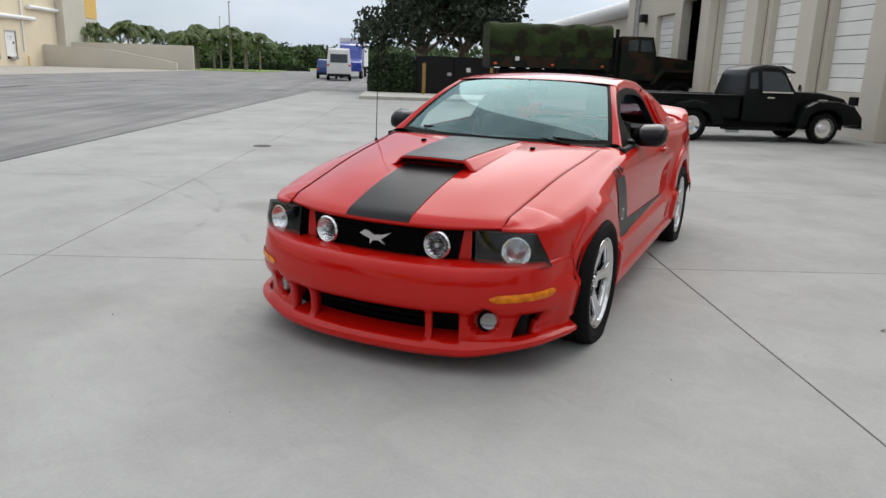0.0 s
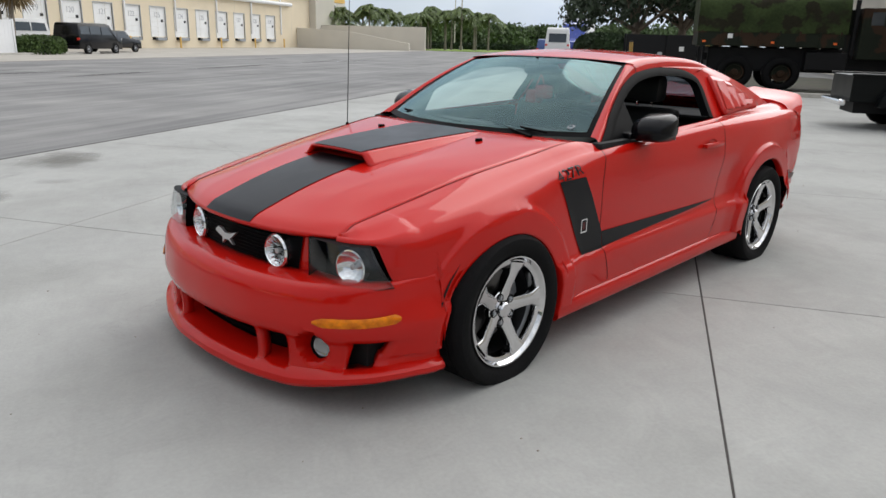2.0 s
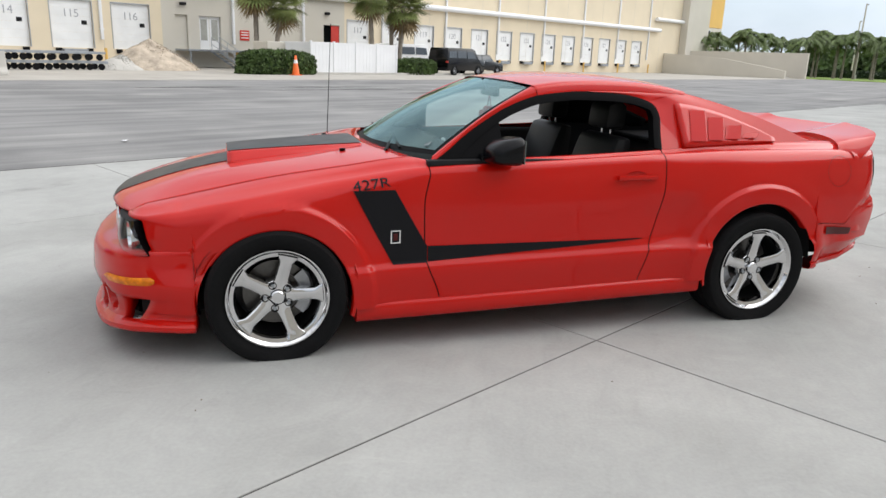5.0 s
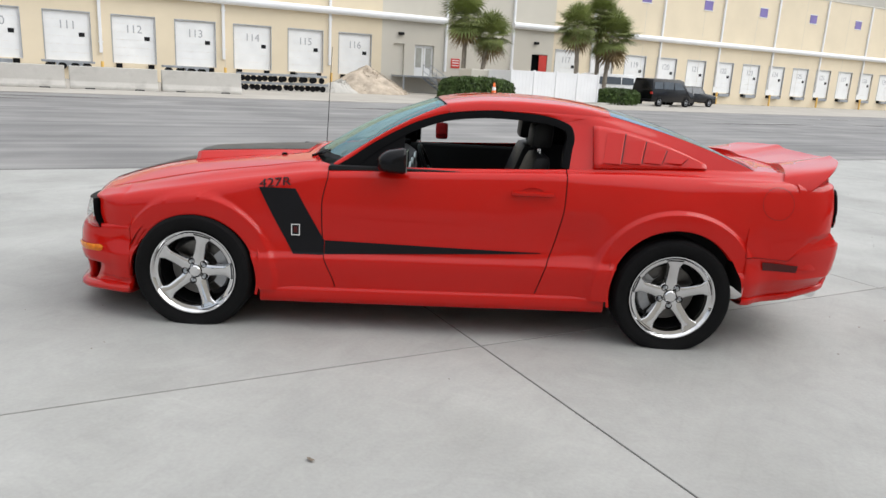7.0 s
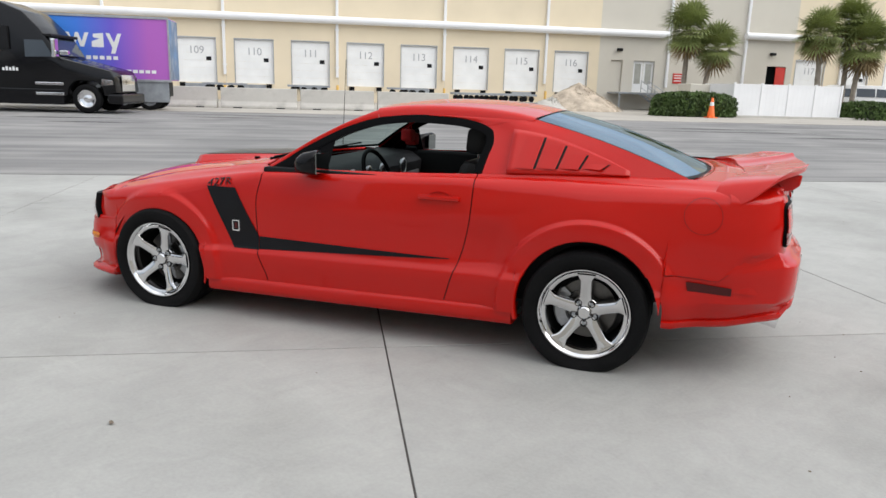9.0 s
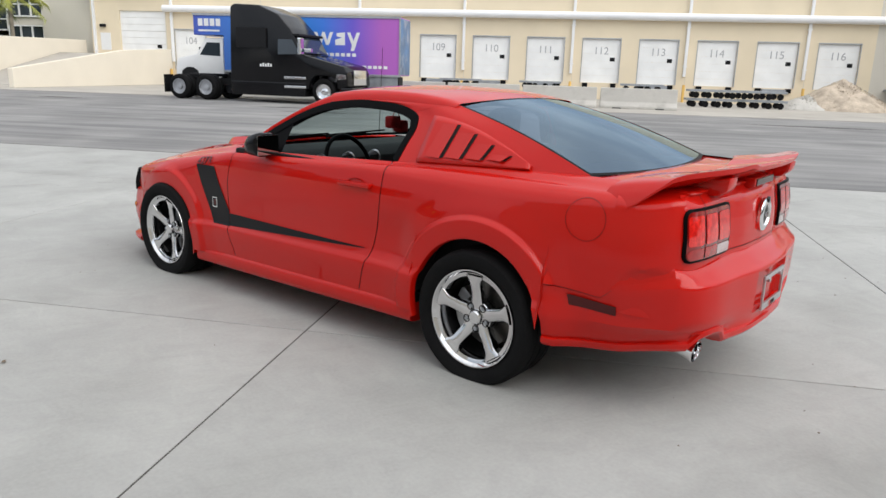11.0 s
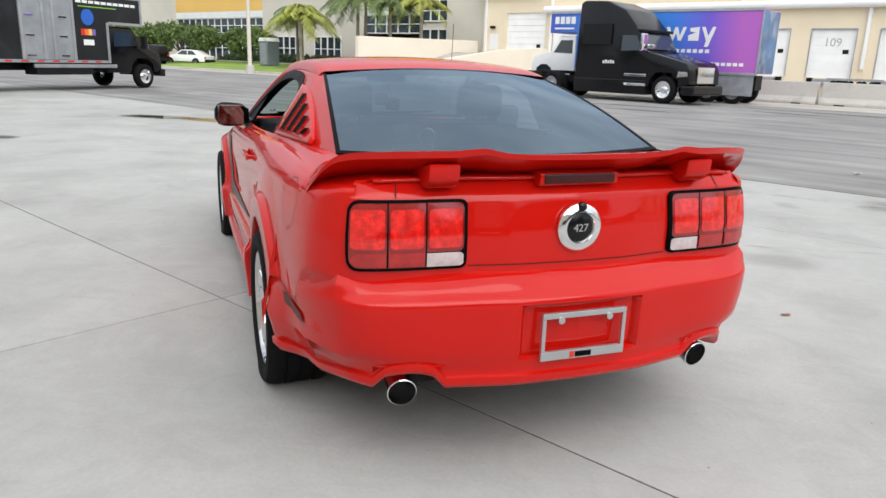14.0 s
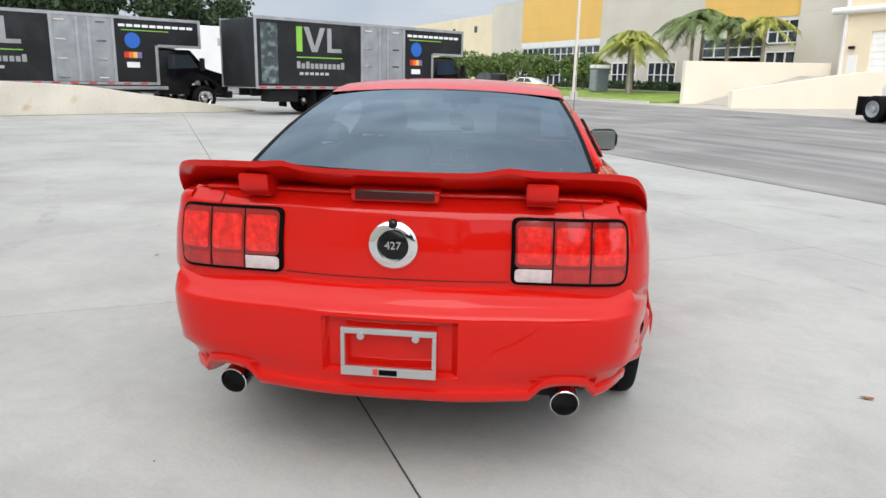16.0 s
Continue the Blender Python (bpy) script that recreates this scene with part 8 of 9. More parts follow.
# exhaust tips
for s in (-1, 1):
    bm = lathe(bmesh.new(), [(0.046, -0.22), (0.047, 0.02), (0.0495, 0.032), (0.0495, 0.038), (0.0465, 0.040), (0.044, 0.02), (0.042, -0.12), (0.0, -0.12)], 28, "x")
    ex = part("exhaust_tip", bm, CHROME, car, "chrome exhaust tip", smooth=True, angle=40)
    ex.matrix_world = pose(2.285, 0.580 * s, 0.328, 0, 9, 5 * s)
    part("bore", lathe(bmesh.new(), [(0.043, -0.05), (0.0, -0.05)], 24, "x"), WELL, ex)
part("silencer", B(1.75, 2.2, -0.66, 0.66, 0.33, 0.44, bevel=0.05), WELL, car)

# rear spoiler
SPY = [0.0, 0.10, 0.20, 0.27, 0.31, 0.36, 0.45, 0.55, 0.65, 0.72, 0.77, 0.81, 0.835, 0.85]
SLE = curve(SPY, [2.11, 2.11, 2.10, 2.09, 2.085, 2.08, 2.06, 2.03, 2.00, 1.975, 1.955, 1.94, 1.94, 1.96])
STE = curve(SPY, [2.415, 2.413, 2.41, 2.405, 2.405, 2.40, 2.38, 2.35, 2.305, 2.265, 2.23, 2.18, 2.11, 2.03])
SZL = curve(SPY, [1.030, 1.030, 1.031, 1.034, 1.040, 1.046, 1.048, 1.044, 1.036, 1.024, 1.005, 0.962, 0.92, 0.882])
SZT = curve(SPY, [1.104, 1.104, 1.105, 1.108, 1.114, 1.124, 1.116, 1.112, 1.105, 1.098, 1.085, 1.04, 0.975, 0.905])
g = []
allY = [-y for y in reversed(SPY[1:])] + SPY
dense = []
for a_, b_ in zip(allY, allY[1:]):
    dense += [a_ + (b_ - a_) * i / 3 for i in range(3)]
dense.append(allY[-1])
for y in dense:
    v = abs(y)
    xl, xt, zl, zt2 = SLE(v), STE(v), SZL(v), SZT(v)
    th = (0.046 + 0.014 * smooth(0.3, 0.45, v)) * (1 - 0.55 * smooth(0.75, 0.85, v))
    row = []
    for k in range(9):
        t = k / 8
        row.append((xl + (xt - xl) * t, y, zl + (zt2 - zl) * t ** 1.3 + 0.012 * math.sin(math.pi * t) * (1 - t)))
    for k in range(9):
        t = 1 - k / 8
        row.append((xl + (xt - xl) * t - 0.004 * (k == 0), y, zl + (zt2 - zl) * t ** 1.3 - th * (0.36 + 0.64 * min(1.0, 1.6 * (1 - t)))))
    row.append(row[0])
    g.append(row)
bm = grid_mesh(bmesh.new(), g)
bmesh.ops.remove_doubles(bm, verts=bm.verts, dist=0.0004)
bmesh.ops.holes_fill(bm, edges=[e for e in bm.edges if e.is_boundary], sides=40)
bmesh.ops.recalc_face_normals(bm, faces=bm.faces)
sp = part("spoiler", bm, PAINT, car, smooth=True, angle=40)
for s in (-1, 1):
    bm = bmesh.new()
    prism(bm, [(2.08, 1.000), (2.14, 1.035), (2.36, 1.075), (2.352, 1.02), (2.318, 0.992), (2.25, 0.985)], s * 0.47 - 0.052, s * 0.47 + 0.052, bevel=0.014)
    part("spoiler_foot", bm, PAINT, sp, smooth=True, angle=35)
bk = part("brake_light", prism(bmesh.new(), [(2.24, 0.995), (2.28, 1.042), (2.352, 1.036), (2.352, 1.0), (2.33, 0.99)], -0.145, 0.145, bevel=0.008), PAINT, car, smooth=True, angle=35)
part("brake_lens", B(2.345, 2.357, -0.130, 0.130, 1.002, 1.034, bevel=0.005), BRK, bk)

# mirrors, handles, caps, trim
for s in (-1, 1):
    bm = bmesh.new()
    rows = []
    for i in range(13):
        t = i / 12
        y = 0.802 + 0.203 * t
        k = math.sin(math.pi * (0.5 + 0.44 * (t ** 5))) ** 0.6
        hgt = (0.064 + 0.010 * t) * (0.55 + 0.45 * smooth(0.0, 0.25, t)) * k + 0.002
        dep = (0.075 + 0.01 * t) * (0.4 + 0.6 * smooth(0.0, 0.3, t)) * k + 0.002
        cx, cz = -0.250 + 0.045 * t, 0.994 + 0.010 * t
        ring = []
        for m_ in range(18):
            a = 6.2832 * m_ / 18
            ca, sa = math.cos(a), math.sin(a)
            fw = max(0.0, -ca) ** 0.6
            xx = cx + dep * math.copysign(abs(ca) ** 0.38, ca) * (1.35 if ca < 0 else 0.55)
            ring.append((xx, y * s, cz - 0.022 * fw + hgt * (1 - 0.45 * fw) * math.copysign(abs(sa) ** 0.4, sa)))
        ring.append(ring[0])
        rows.append(ring)
    grid_mesh(bm, rows)
    bmesh.ops.remove_doubles(bm, verts=bm.verts, dist=0.0003)
    bmesh.ops.holes_fill(bm, edges=[e for e in bm.edges if e.is_boundary], sides=40)
    bmesh.ops.recalc_face_normals(bm, faces=bm.faces)
    mo = part("door_mirror", bm, MIRRORB, car, "black door mirror", smooth=True, angle=50)
    bm = bx(bmesh.new(), -0.174, -0.168, 0.838, 0.988, 0.942, 1.056, bevel=0.001)
    for v in bm.verts:
        v.co.y *= s
    bmesh.ops.recalc_face_normals(bm, faces=bm.faces)
    part("mirror_glass", bm, material("mirror_silver", (0.26, 0.28, 0.27), 0.02, metal=1.0, vary=0), mo)
    part("mirror_foot", B(-0.34, -0.24, min(s * 0.76, s * 0.83), max(s * 0.76, s * 0.83), 0.930, 0.972, bevel=0.012), MIRRORB, mo)
    d = doors[0 if s < 0 else 1]
    q = side(0.53, 0.845)
    rec = part("handle_recess", lathe(bmesh.new(), [(0.055, 0.0), (0.05, -0.004), (0.03, -0.014), (0.0, -0.018)], 24, "y"), PAINT, d, smooth=True)
    rec.matrix_world = Matrix.Translation((0.53, (q[1] + 0.003) * s, 0.84)) @ Matrix.Diagonal((1.3, 1.0 * s, 0.75, 1))
    bm = bx(bmesh.new(), 0.41, 0.65, (q[1] + 0.012), (q[1] + 0.032), 0.832, 0.862, bevel=0.012)
    bx(bm, 0.415, 0.45, q[1] - 0.005, q[1] + 0.02, 0.836, 0.858, bevel=0.006)
    bx(bm, 0.605, 0.648, q[1] - 0.005, q[1] + 0.02, 0.836, 0.858, bevel=0.006)
    for v in bm.verts:
        v.co.y *= s
    bmesh.ops.recalc_face_normals(bm, faces=bm.faces)
    part("door_handle", bm, PAINT, d, smooth=True, angle=40)
# fuel flap on the driver's side
g = []
for i in range(37):
    a = 6.2832 * i / 36
    g.append([(lambda q: (q[0], -q[1], q[2]))(side(1.90 + r * math.cos(a), 0.862 + r * math.sin(a), 0.0025)) for r in (0.0895, 0.0915)])
single("fuel_flap_seam", g, MARK)

# side stripe, number and badge
g1, g2 = [], []
for i in range(41):
    t = i / 40
    z = 0.815 - 0.362 * t
    xl = -0.995 + 0.195 * t
    xr = -0.79 + 0.165 * min(1.0, (0.815 - z) / 0.28)
    g1.append([side(xl + (xr - xl) * j / 8, z, 0.004) for j in range(9)])
both("side_stripe", g1, DECAL, "black film stripe")
for i in range(41):
    x = -0.622 + 1.222 * i / 40
    t = i / 40
    za, zb = 0.456 + 0.042 * t, 0.535 - 0.033 * t
    g2.append([side(x, za + (zb - za) * j / 12, 0.004) for j in range(13)])
both("side_stripe", g2, DECAL, "black film spear")
for s in (-1, 1):
    q = side(-0.93, 0.845)
    no = text("number", "427R", 0.058, DECAL, car, pose(-0.905, s * q[1], 0.840, 90, 0, 0 if s < 0 else 180) @ Matrix(((1.5, 0.25 if s > 0 else -0.25, 0, 0), (0, 1, 0, 0), (0, 0, 1, 0), (0, 0, 0, 1))), "black number on the wing", deep=0.002)
    # laid on the curve of the wing
    for v in no.data.vertices:
        c = no.matrix_basis @ v.co
        c.y = s * (side(c.x, c.z)[1] + (0.009 if abs(c.y) > q[1] else 0.004))
        v.co = no.matrix_basis.inverted() @ c
for s in (-1, 1):
    q = side(-0.787, 0.592)
    bm = bmesh.new()
    for a_ in ((-0.812, -0.762, 0.618, 0.624), (-0.812, -0.762, 0.558, 0.564), (-0.812, -0.806, 0.564, 0.618), (-0.768, -0.762, 0.564, 0.618)):
        bx(bm, a_[0], a_[1], s * (q[1] + 0.003) - 0.003, s * (q[1] + 0.003) + 0.003, a_[2], a_[3])
    sb = part("side_badge", bm, CHROME, car, "square chrome badge")
    part("badge_core", B(-0.797, -0.777, s * (q[1] + 0.003) - 0.002, s * (q[1] + 0.003) + 0.002, 0.574, 0.608), MARK, sb)

# wheels
TPROF = [(0.238, -0.10), (0.262, -0.125), (0.295, -0.135), (0.318, -0.130), (0.331, -0.112), (0.335, -0.09), (0.335, -0.062), (0.329, -0.060), (0.329, -0.052), (0.335, -0.050), (0.335, -0.004), (0.329, -0.002), (0.329, 0.002), (0.335, 0.004), (0.335, 0.050), (0.329, 0.052), (0.329, 0.060), (0.335, 0.062), (0.335, 0.09), (0.331, 0.112), (0.318, 0.130), (0.295, 0.135), (0.262, 0.125), (0.238, 0.10)]


def road_wheel(x, s, phase):
    """A tyre on a chrome five spoke rim; outside is -y before it is turned to its side. The tyre is pressed flat where it stands."""
    bm = lathe(bmesh.new(), TPROF, 96)
    for v in bm.verts:
        if v.co.z < -HUB + 0.012:
            d = -HUB + 0.012 - v.co.z
            v.co.z = -HUB + 0.012 * math.exp(-d / 0.012)
            v.co.y += math.copysign(min(0.010, d * 0.35), v.co.y)
    t = part("tyre", bm, RUBBER, car, smooth=True, angle=35)
    t.matrix_world = Matrix.Translation((x, s * (0.803 if x < 0 else 0.805), HUB)) @ (Matrix.Identity(4) if s < 0 else pose(0, 0, 0, 0, 0, 180))
    rim = part("rim", lathe(bmesh.new(), [(0.226, 0.10), (0.214, 0.02), (0.204, -0.05), (0.203, -0.088), (0.206, -0.098), (0.213, -0.101), (0.224, -0.104), (0.230, -0.112), (0.236, -0.119), (0.242, -0.120), (0.245, -0.114), (0.244, -0.104), (0.236, -0.096)], 80), WHEELC, t, "chrome rim", smooth=True, angle=32)
    rim.matrix_basis = pose(0, 0, 0, 0, phase, 0)
    for k in range(5):
        bm = bmesh.new()
        rows = []
        for i in range(15):
            u = i / 14
            r = 0.040 + 0.172 * u
            w = 0.0335 - 0.0045 * smooth(0.0, 0.5, u) + 0.020 * smooth(0.72, 1.0, u) ** 1.5 + 0.018 * (1 - smooth(0.0, 0.22, u))
            yo = -0.070 - 0.038 * u ** 1.35
            cr = 0.0035 * (1 - smooth(0.75, 1.0, u))
            rows.append([(-w, yo + 0.040, r), (-w, yo + 0.006, r), (-w * 0.95, yo + 0.001, r), (-w * 0.86, yo - 0.001, r), (-w * 0.45, yo - 0.001 - cr, r), (0, yo - 0.001 - cr * 1.3, r), (w * 0.45, yo - 0.001 - cr, r), (w * 0.86, yo - 0.001, r), (w * 0.95, yo + 0.001, r), (w, yo + 0.006, r), (w, yo + 0.040, r)])
        grid_mesh(bm, rows)
        bmesh.ops.recalc_face_normals(bm, faces=bm.faces)
        f = bm.faces[len(bm.faces) // 2]
        f.normal_update()
        if f.normal.y > 0:
            bmesh.ops.reverse_faces(bm, faces=bm.faces)
        sp_ = part("spoke", bm, WHEELC, t, smooth=True, angle=35)
        sp_.matrix_basis = pose(0, 0, 0, 0, 72 * k + phase, 0)
    part("hub", lathe(bmesh.new(), [(0.082, -0.042), (0.080, -0.064), (0.074, -0.0695), (0.040, -0.070), (0.036, -0.072), (0.034, -0.088), (0.028, -0.094), (0.0, -0.095)], 36), WHEELC, t, smooth=True, angle=35)
    for k in range(5):
        a = radians(72 * k + 36 + phase)
        c = (0.060 * math.sin(a), 0.060 * math.cos(a))
        cup = part("nut_pocket", lathe(bmesh.new(), [(0.0195, -0.070), (0.0195, -0.0775), (0.0165, -0.0785), (0.015, -0.0745), (0.0, -0.074)], 18, "y", (c[0], 0, c[1])), BLACKM, t, smooth=True, angle=40)
        bm = bmesh.new()
        cyl(bm, (c[0], -0.072, c[1]), (c[0], -0.082, c[1]), 0.010, 0.009, seg=6)
        part("wheel_nut", bm, GREYMET, cup)
    part("barrel", lathe(bmesh.new(), [(0.2035, -0.05), (0.200, 0.09), (0.196, 0.10), (0.0, 0.10)], 48), BARREL, t, smooth=True, angle=40)
    part("brake_disc", lathe(bmesh.new(), [(0.0, -0.012), (0.075, -0.012), (0.078, 0.008), (0.160, 0.008), (0.163, 0.012), (0.163, 0.03), (0.07, 0.03)], 48), DISC, t, smooth=True, angle=40)
    cal = part("brake_caliper", lathe(bmesh.new(), [(0.108, 0.002), (0.112, -0.014), (0.168, -0.014), (0.178, -0.004), (0.178, 0.05), (0.108, 0.05)], 60), STEEL, t, smooth=True, angle=40)
    me = cal.data
    b2 = bmesh.new()
    b2.from_mesh(me)
    bmesh.ops.delete(b2, geom=[v for v in b2.verts if not (v.co.x * (1 if x < 0 else -1) * -s > 0.05 and abs(v.co.z) < 0.115)], context="VERTS")
    b2.to_mesh(me)
    b2.free()
    # dark inner arch
    w = lathe(bmesh.new(), [(0.405, -0.105), (0.405, 0.22), (0.0, 0.22)], 40)
    bmesh.ops.delete(w, geom=[v for v in w.verts if v.co.z < -0.02], context="VERTS")
    wo = part("wheel_well", w, WELL, car, smooth=True)
    wo.matrix_world = Matrix.Translation((x, s * 0.775, HUB + 0.02 * (x > 0))) @ (Matrix.Identity(4) if s < 0 else pose(0, 0, 0, 0, 0, 180))


for x, ph in ((AXF, 14.0), (AXR, 0.0)):
    for s in (-1, 1):
        road_wheel(x, s, ph if s < 0 else ph + 20)

# underside
bm = bmesh.new()
bx(bm, -1.98, -1.78, -0.72, 0.72, 0.17, 0.45)
bx(bm, -1.8, -0.95, -0.52, 0.52, 0.17, 0.62)
bx(bm, -0.96, 0.95, -0.82, 0.82, 0.17, 0.25)
bx(bm, 0.94, 2.24, -0.55, 0.55, 0.31, 0.5)
# added block that deepens the shadow below the rear bumper
bx(bm, 1.76, 2.12, -0.66, 0.66, 0.31, 0.42)
part("floor_pan", bm, WELL, car)

# cabin
part("dashboard", prism(bmesh.new(), [(-0.78, 0.55), (-0.78, 0.90), (-0.50, 0.955), (-0.27, 0.94), (-0.18, 0.88), (-0.20, 0.70), (-0.36, 0.55)], -0.74, 0.74, bevel=0.03), CABIN, car, "dark dashboard with silver dials", smooth=True, angle=40)
for y in (-0.50, -0.26, -0.02, 0.34):
    part("dial_ring", lathe(bmesh.new(), [(0.055, 0.0), (0.062, 0.014), (0.05, 0.018), (0.046, 0.004), (0.0, 0.004)], 20, "x", (-0.195, y, 0.86)), SILVER, car, smooth=True, angle=40)
part("dash_band", B(-0.2, -0.183, -0.66, 0.66, 0.775, 0.81, bevel=0.004), SILVER, car)
part("bulkhead", B(-0.86, -0.78, -0.66, 0.66, 0.25, 0.88), WELL, car)
part("rear_shelf", B(1.25, 1.9, -0.66, 0.66, 0.90, 0.94, bevel=0.02), CABIN, car)
part("boot_floor", B(1.3, 2.3, -0.70, 0.70, 0.55, 0.62), WELL, car)
for s in (-1, 1):
    part("door_card", B(-0.62, 0.75, s * 0.80 - 0.03, s * 0.80 + 0.03, 0.28, 0.945, bevel=0.02), CABIN, doors[0 if s < 0 else 1])
    part("side_card", B(0.76, 1.7, s * 0.74 - 0.02, s * 0.74 + 0.02, 0.28, 0.985), CABIN, car)
    # seats
    y = s * 0.37
    seat = part("seat", prism(bmesh.new(), [(-0.05, 0.30), (-0.08, 0.50), (0.0, 0.56), (0.42, 0.50), (0.48, 0.30)], y - 0.25, y + 0.25, bevel=0.05), LEATHER, car, "black leather front seat", smooth=True, angle=45)
    part("backrest", prism(bmesh.new(), [(0.36, 0.45), (0.48, 0.80), (0.56, 1.03), (0.66, 1.03), (0.64, 0.80), (0.54, 0.42)], y - 0.24, y + 0.24, bevel=0.05), LEATHER, seat, smooth=True, angle=45)
    part("headrest", prism(bmesh.new(), [(0.54, 1.06), (0.55, 1.20), (0.62, 1.24), (0.68, 1.20), (0.67, 1.06)], y - 0.12, y + 0.12, bevel=0.035), LEATHER, seat, smooth=True, angle=45)
    for d_ in (-0.05, 0.05):
        part("headrest_stem", cyl(bmesh.new(), (0.61, y + d_, 1.0), (0.61, y + d_, 1.09), 0.007, seg=8), CHROME, seat)
part("rear_seat", prism(bmesh.new(), [(0.80, 0.40), (0.80, 0.55), (1.15, 0.52), (1.28, 0.92), (1.38, 0.92), (1.30, 0.40)], -0.6, 0.6, bevel=0.05), LEATHER, car, smooth=True, angle=45)
# steering wheel
sw = part("steering_wheel", bmesh.new(), TRIM, car)
b2 = bmesh.new()
ring = []
for i in range(36):
    a = 6.2832 * i / 36
    ring.append([(( 0.18 + 0.014 * math.cos(c)) * math.cos(a), (0.18 + 0.014 * math.cos(c)) * math.sin(a), 0.014 * math.sin(c)) for c in [6.2832 * k / 10 for k in range(11)]])
ring.append(ring[0])
grid_mesh(b2, ring)
for a in (0.0, math.pi, -math.pi / 2):
    cyl(b2, (0.03 * math.cos(a), 0.03 * math.sin(a), -0.01), (0.175 * math.cos(a), 0.175 * math.sin(a), 0), 0.014, seg=8)
cyl(b2, (0, 0, -0.03), (0, 0, 0.012), 0.06, 0.05, seg=20)
bmesh.ops.remove_doubles(b2, verts=b2.verts, dist=0.0002)
b2.to_mesh(sw.data)
b2.free()
sw.data.polygons.foreach_set("use_smooth", [True] * len(sw.data.polygons))
sw.matrix_world = Matrix.Translation((-0.06, -0.37, 0.865)) @ Vector((1, 0, 0.42)).to_track_quat("Z", "Y").to_matrix().to_4x4()
part("steering_column", cyl(bmesh.new(), (-0.3, -0.37, 0.77), (-0.07, -0.37, 0.86), 0.035), CABIN, car)
# inside mirror with plush dice
im = part("inside_mirror", B(-0.02, 0.02, -0.12, 0.12, 1.215, 1.275, bevel=0.015), TRIM, car)
part("mirror_stalk", cyl(bmesh.new(), (-0.03, 0, 1.25), (-0.05, 0, 1.32), 0.01, seg=8), TRIM, im)
for y, z in ((-0.03, 1.115), (0.045, 1.085)):
    d = part("plush_die", B(-0.04, 0.04, y - 0.04, y + 0.04, z - 0.04, z + 0.04, bevel=0.018), PLUSH, car, "red plush die on a cord", smooth=True, angle=60)
    part("cord", cyl(bmesh.new(), (0, y, z + 0.035), (0, 0.0, 1.22), 0.003, seg=5), PLUSH, d)

# the body stands slightly nose-down on its wheels
RAKE = curve([-2.3, 0.0, 1.36, 1.75, 2.2, 2.6], [-0.047, 0.0, 0.024, 0.016, -0.016, -0.020])
bpy.context.view_layer.update()
for ob in car.children_recursive:
    if ob.type != "MESH" or "tyre" in (ob.name.split(".")[0], ob.parent.name.split(".")[0]) or ob.parent.name.startswith("nut_pocket"):
        continue
    mw, mi = ob.matrix_world.copy(), ob.matrix_world.inverted()
    for v in ob.data.vertices:
        c = mw @ v.co
        c.z += RAKE(c.x) * (1 - smooth(0.60, 1.0, c.z) * (1 - smooth(1.9, 2.2, c.x)))
        v.co = mi @ c
    ob.data.update()

# ---- stains, puddles, marks and litter on the yard ----


def stain_material(name, color, amount, rough=0.8, scale=3.0, round_=True, spec=0.3):
    """A thin film that fades out at its ragged edge and lets the ground show through."""
    m = bpy.data.materials.new(name)
    m.use_nodes = True
    n, l = m.node_tree.nodes, m.node_tree.links
    p = n["Principled BSDF"]
    p.inputs["Base Color"].default_value = (*color, 1)
    p.inputs["Roughness"].default_value, p.inputs["Specular IOR Level"].default_value = rough, spec
    tr, mx, c, no = n.new("ShaderNodeBsdfTransparent"), n.new("ShaderNodeMixShader"), n.new("ShaderNodeTexCoord"), n.new("ShaderNodeTexNoise")
    geo = n.new("ShaderNodeNewGeometry")
    no.inputs["Scale"].default_value, no.inputs["Detail"].default_value, no.inputs["Roughness"].default_value = scale, 6.0, 0.6
    l.new(geo.outputs["Position"], no.inputs["Vector"])
    add = n.new("ShaderNodeMath")
    add.operation = "ADD"
    l.new(no.outputs["Fac"], add.inputs[0])
    if round_:
        ln, iv = n.new("ShaderNodeVectorMath"), n.new("ShaderNodeMath")
        ln.operation = "LENGTH"
        iv.operation, iv.inputs[0].default_value = "SUBTRACT", 0.75
        l.new(c.outputs["Object"], ln.inputs[0])
        l.new(ln.outputs["Value"], iv.inputs[1])
        l.new(iv.outputs[0], add.inputs[1])
    else:
        add.inputs[1].default_value = 0.0
    r = n.new("ShaderNodeMapRange")
    r.inputs["From Min"].default_value, r.inputs["From Max"].default_value = (0.38, 0.95) if round_ else (0.45, 0.75)
    r.inputs["To Min"].default_value, r.inputs["To Max"].default_value = 0.0, amount
    l.new(add.outputs[0], r.inputs["Value"])
    l.new(r.outputs["Result"], mx.inputs["Fac"])
    l.new(tr.outputs["BSDF"], mx.inputs[1])
    l.new(p.outputs["BSDF"], mx.inputs[2])
    l.new(mx.outputs["Shader"], n["Material Output"].inputs["Surface"])
    return m


DAMP = stain_material("damp_stain", (0.13, 0.12, 0.10), 0.45, 0.6)
PALE = stain_material("pale_damp_stain", (0.24, 0.235, 0.22), 0.18, 0.8)
OILY = stain_material("oil_stain", (0.04, 0.038, 0.035), 0.6, 0.5)
POOL = stain_material("shallow_water", (0.07, 0.065, 0.05), 0.95, 0.02, 1.2, spec=0.6)
SCUFF = stain_material("tyre_scuff", (0.06, 0.06, 0.06), 0.17, 0.8, 3.0, round_=False)
FLAT = lathe(bmesh.new(), [(0.0, 0.0), (1.0, 0.0)], 28, "z")
FLATM = bpy.data.meshes.new("stain")
FLAT.to_mesh(FLATM)
FLAT.free()


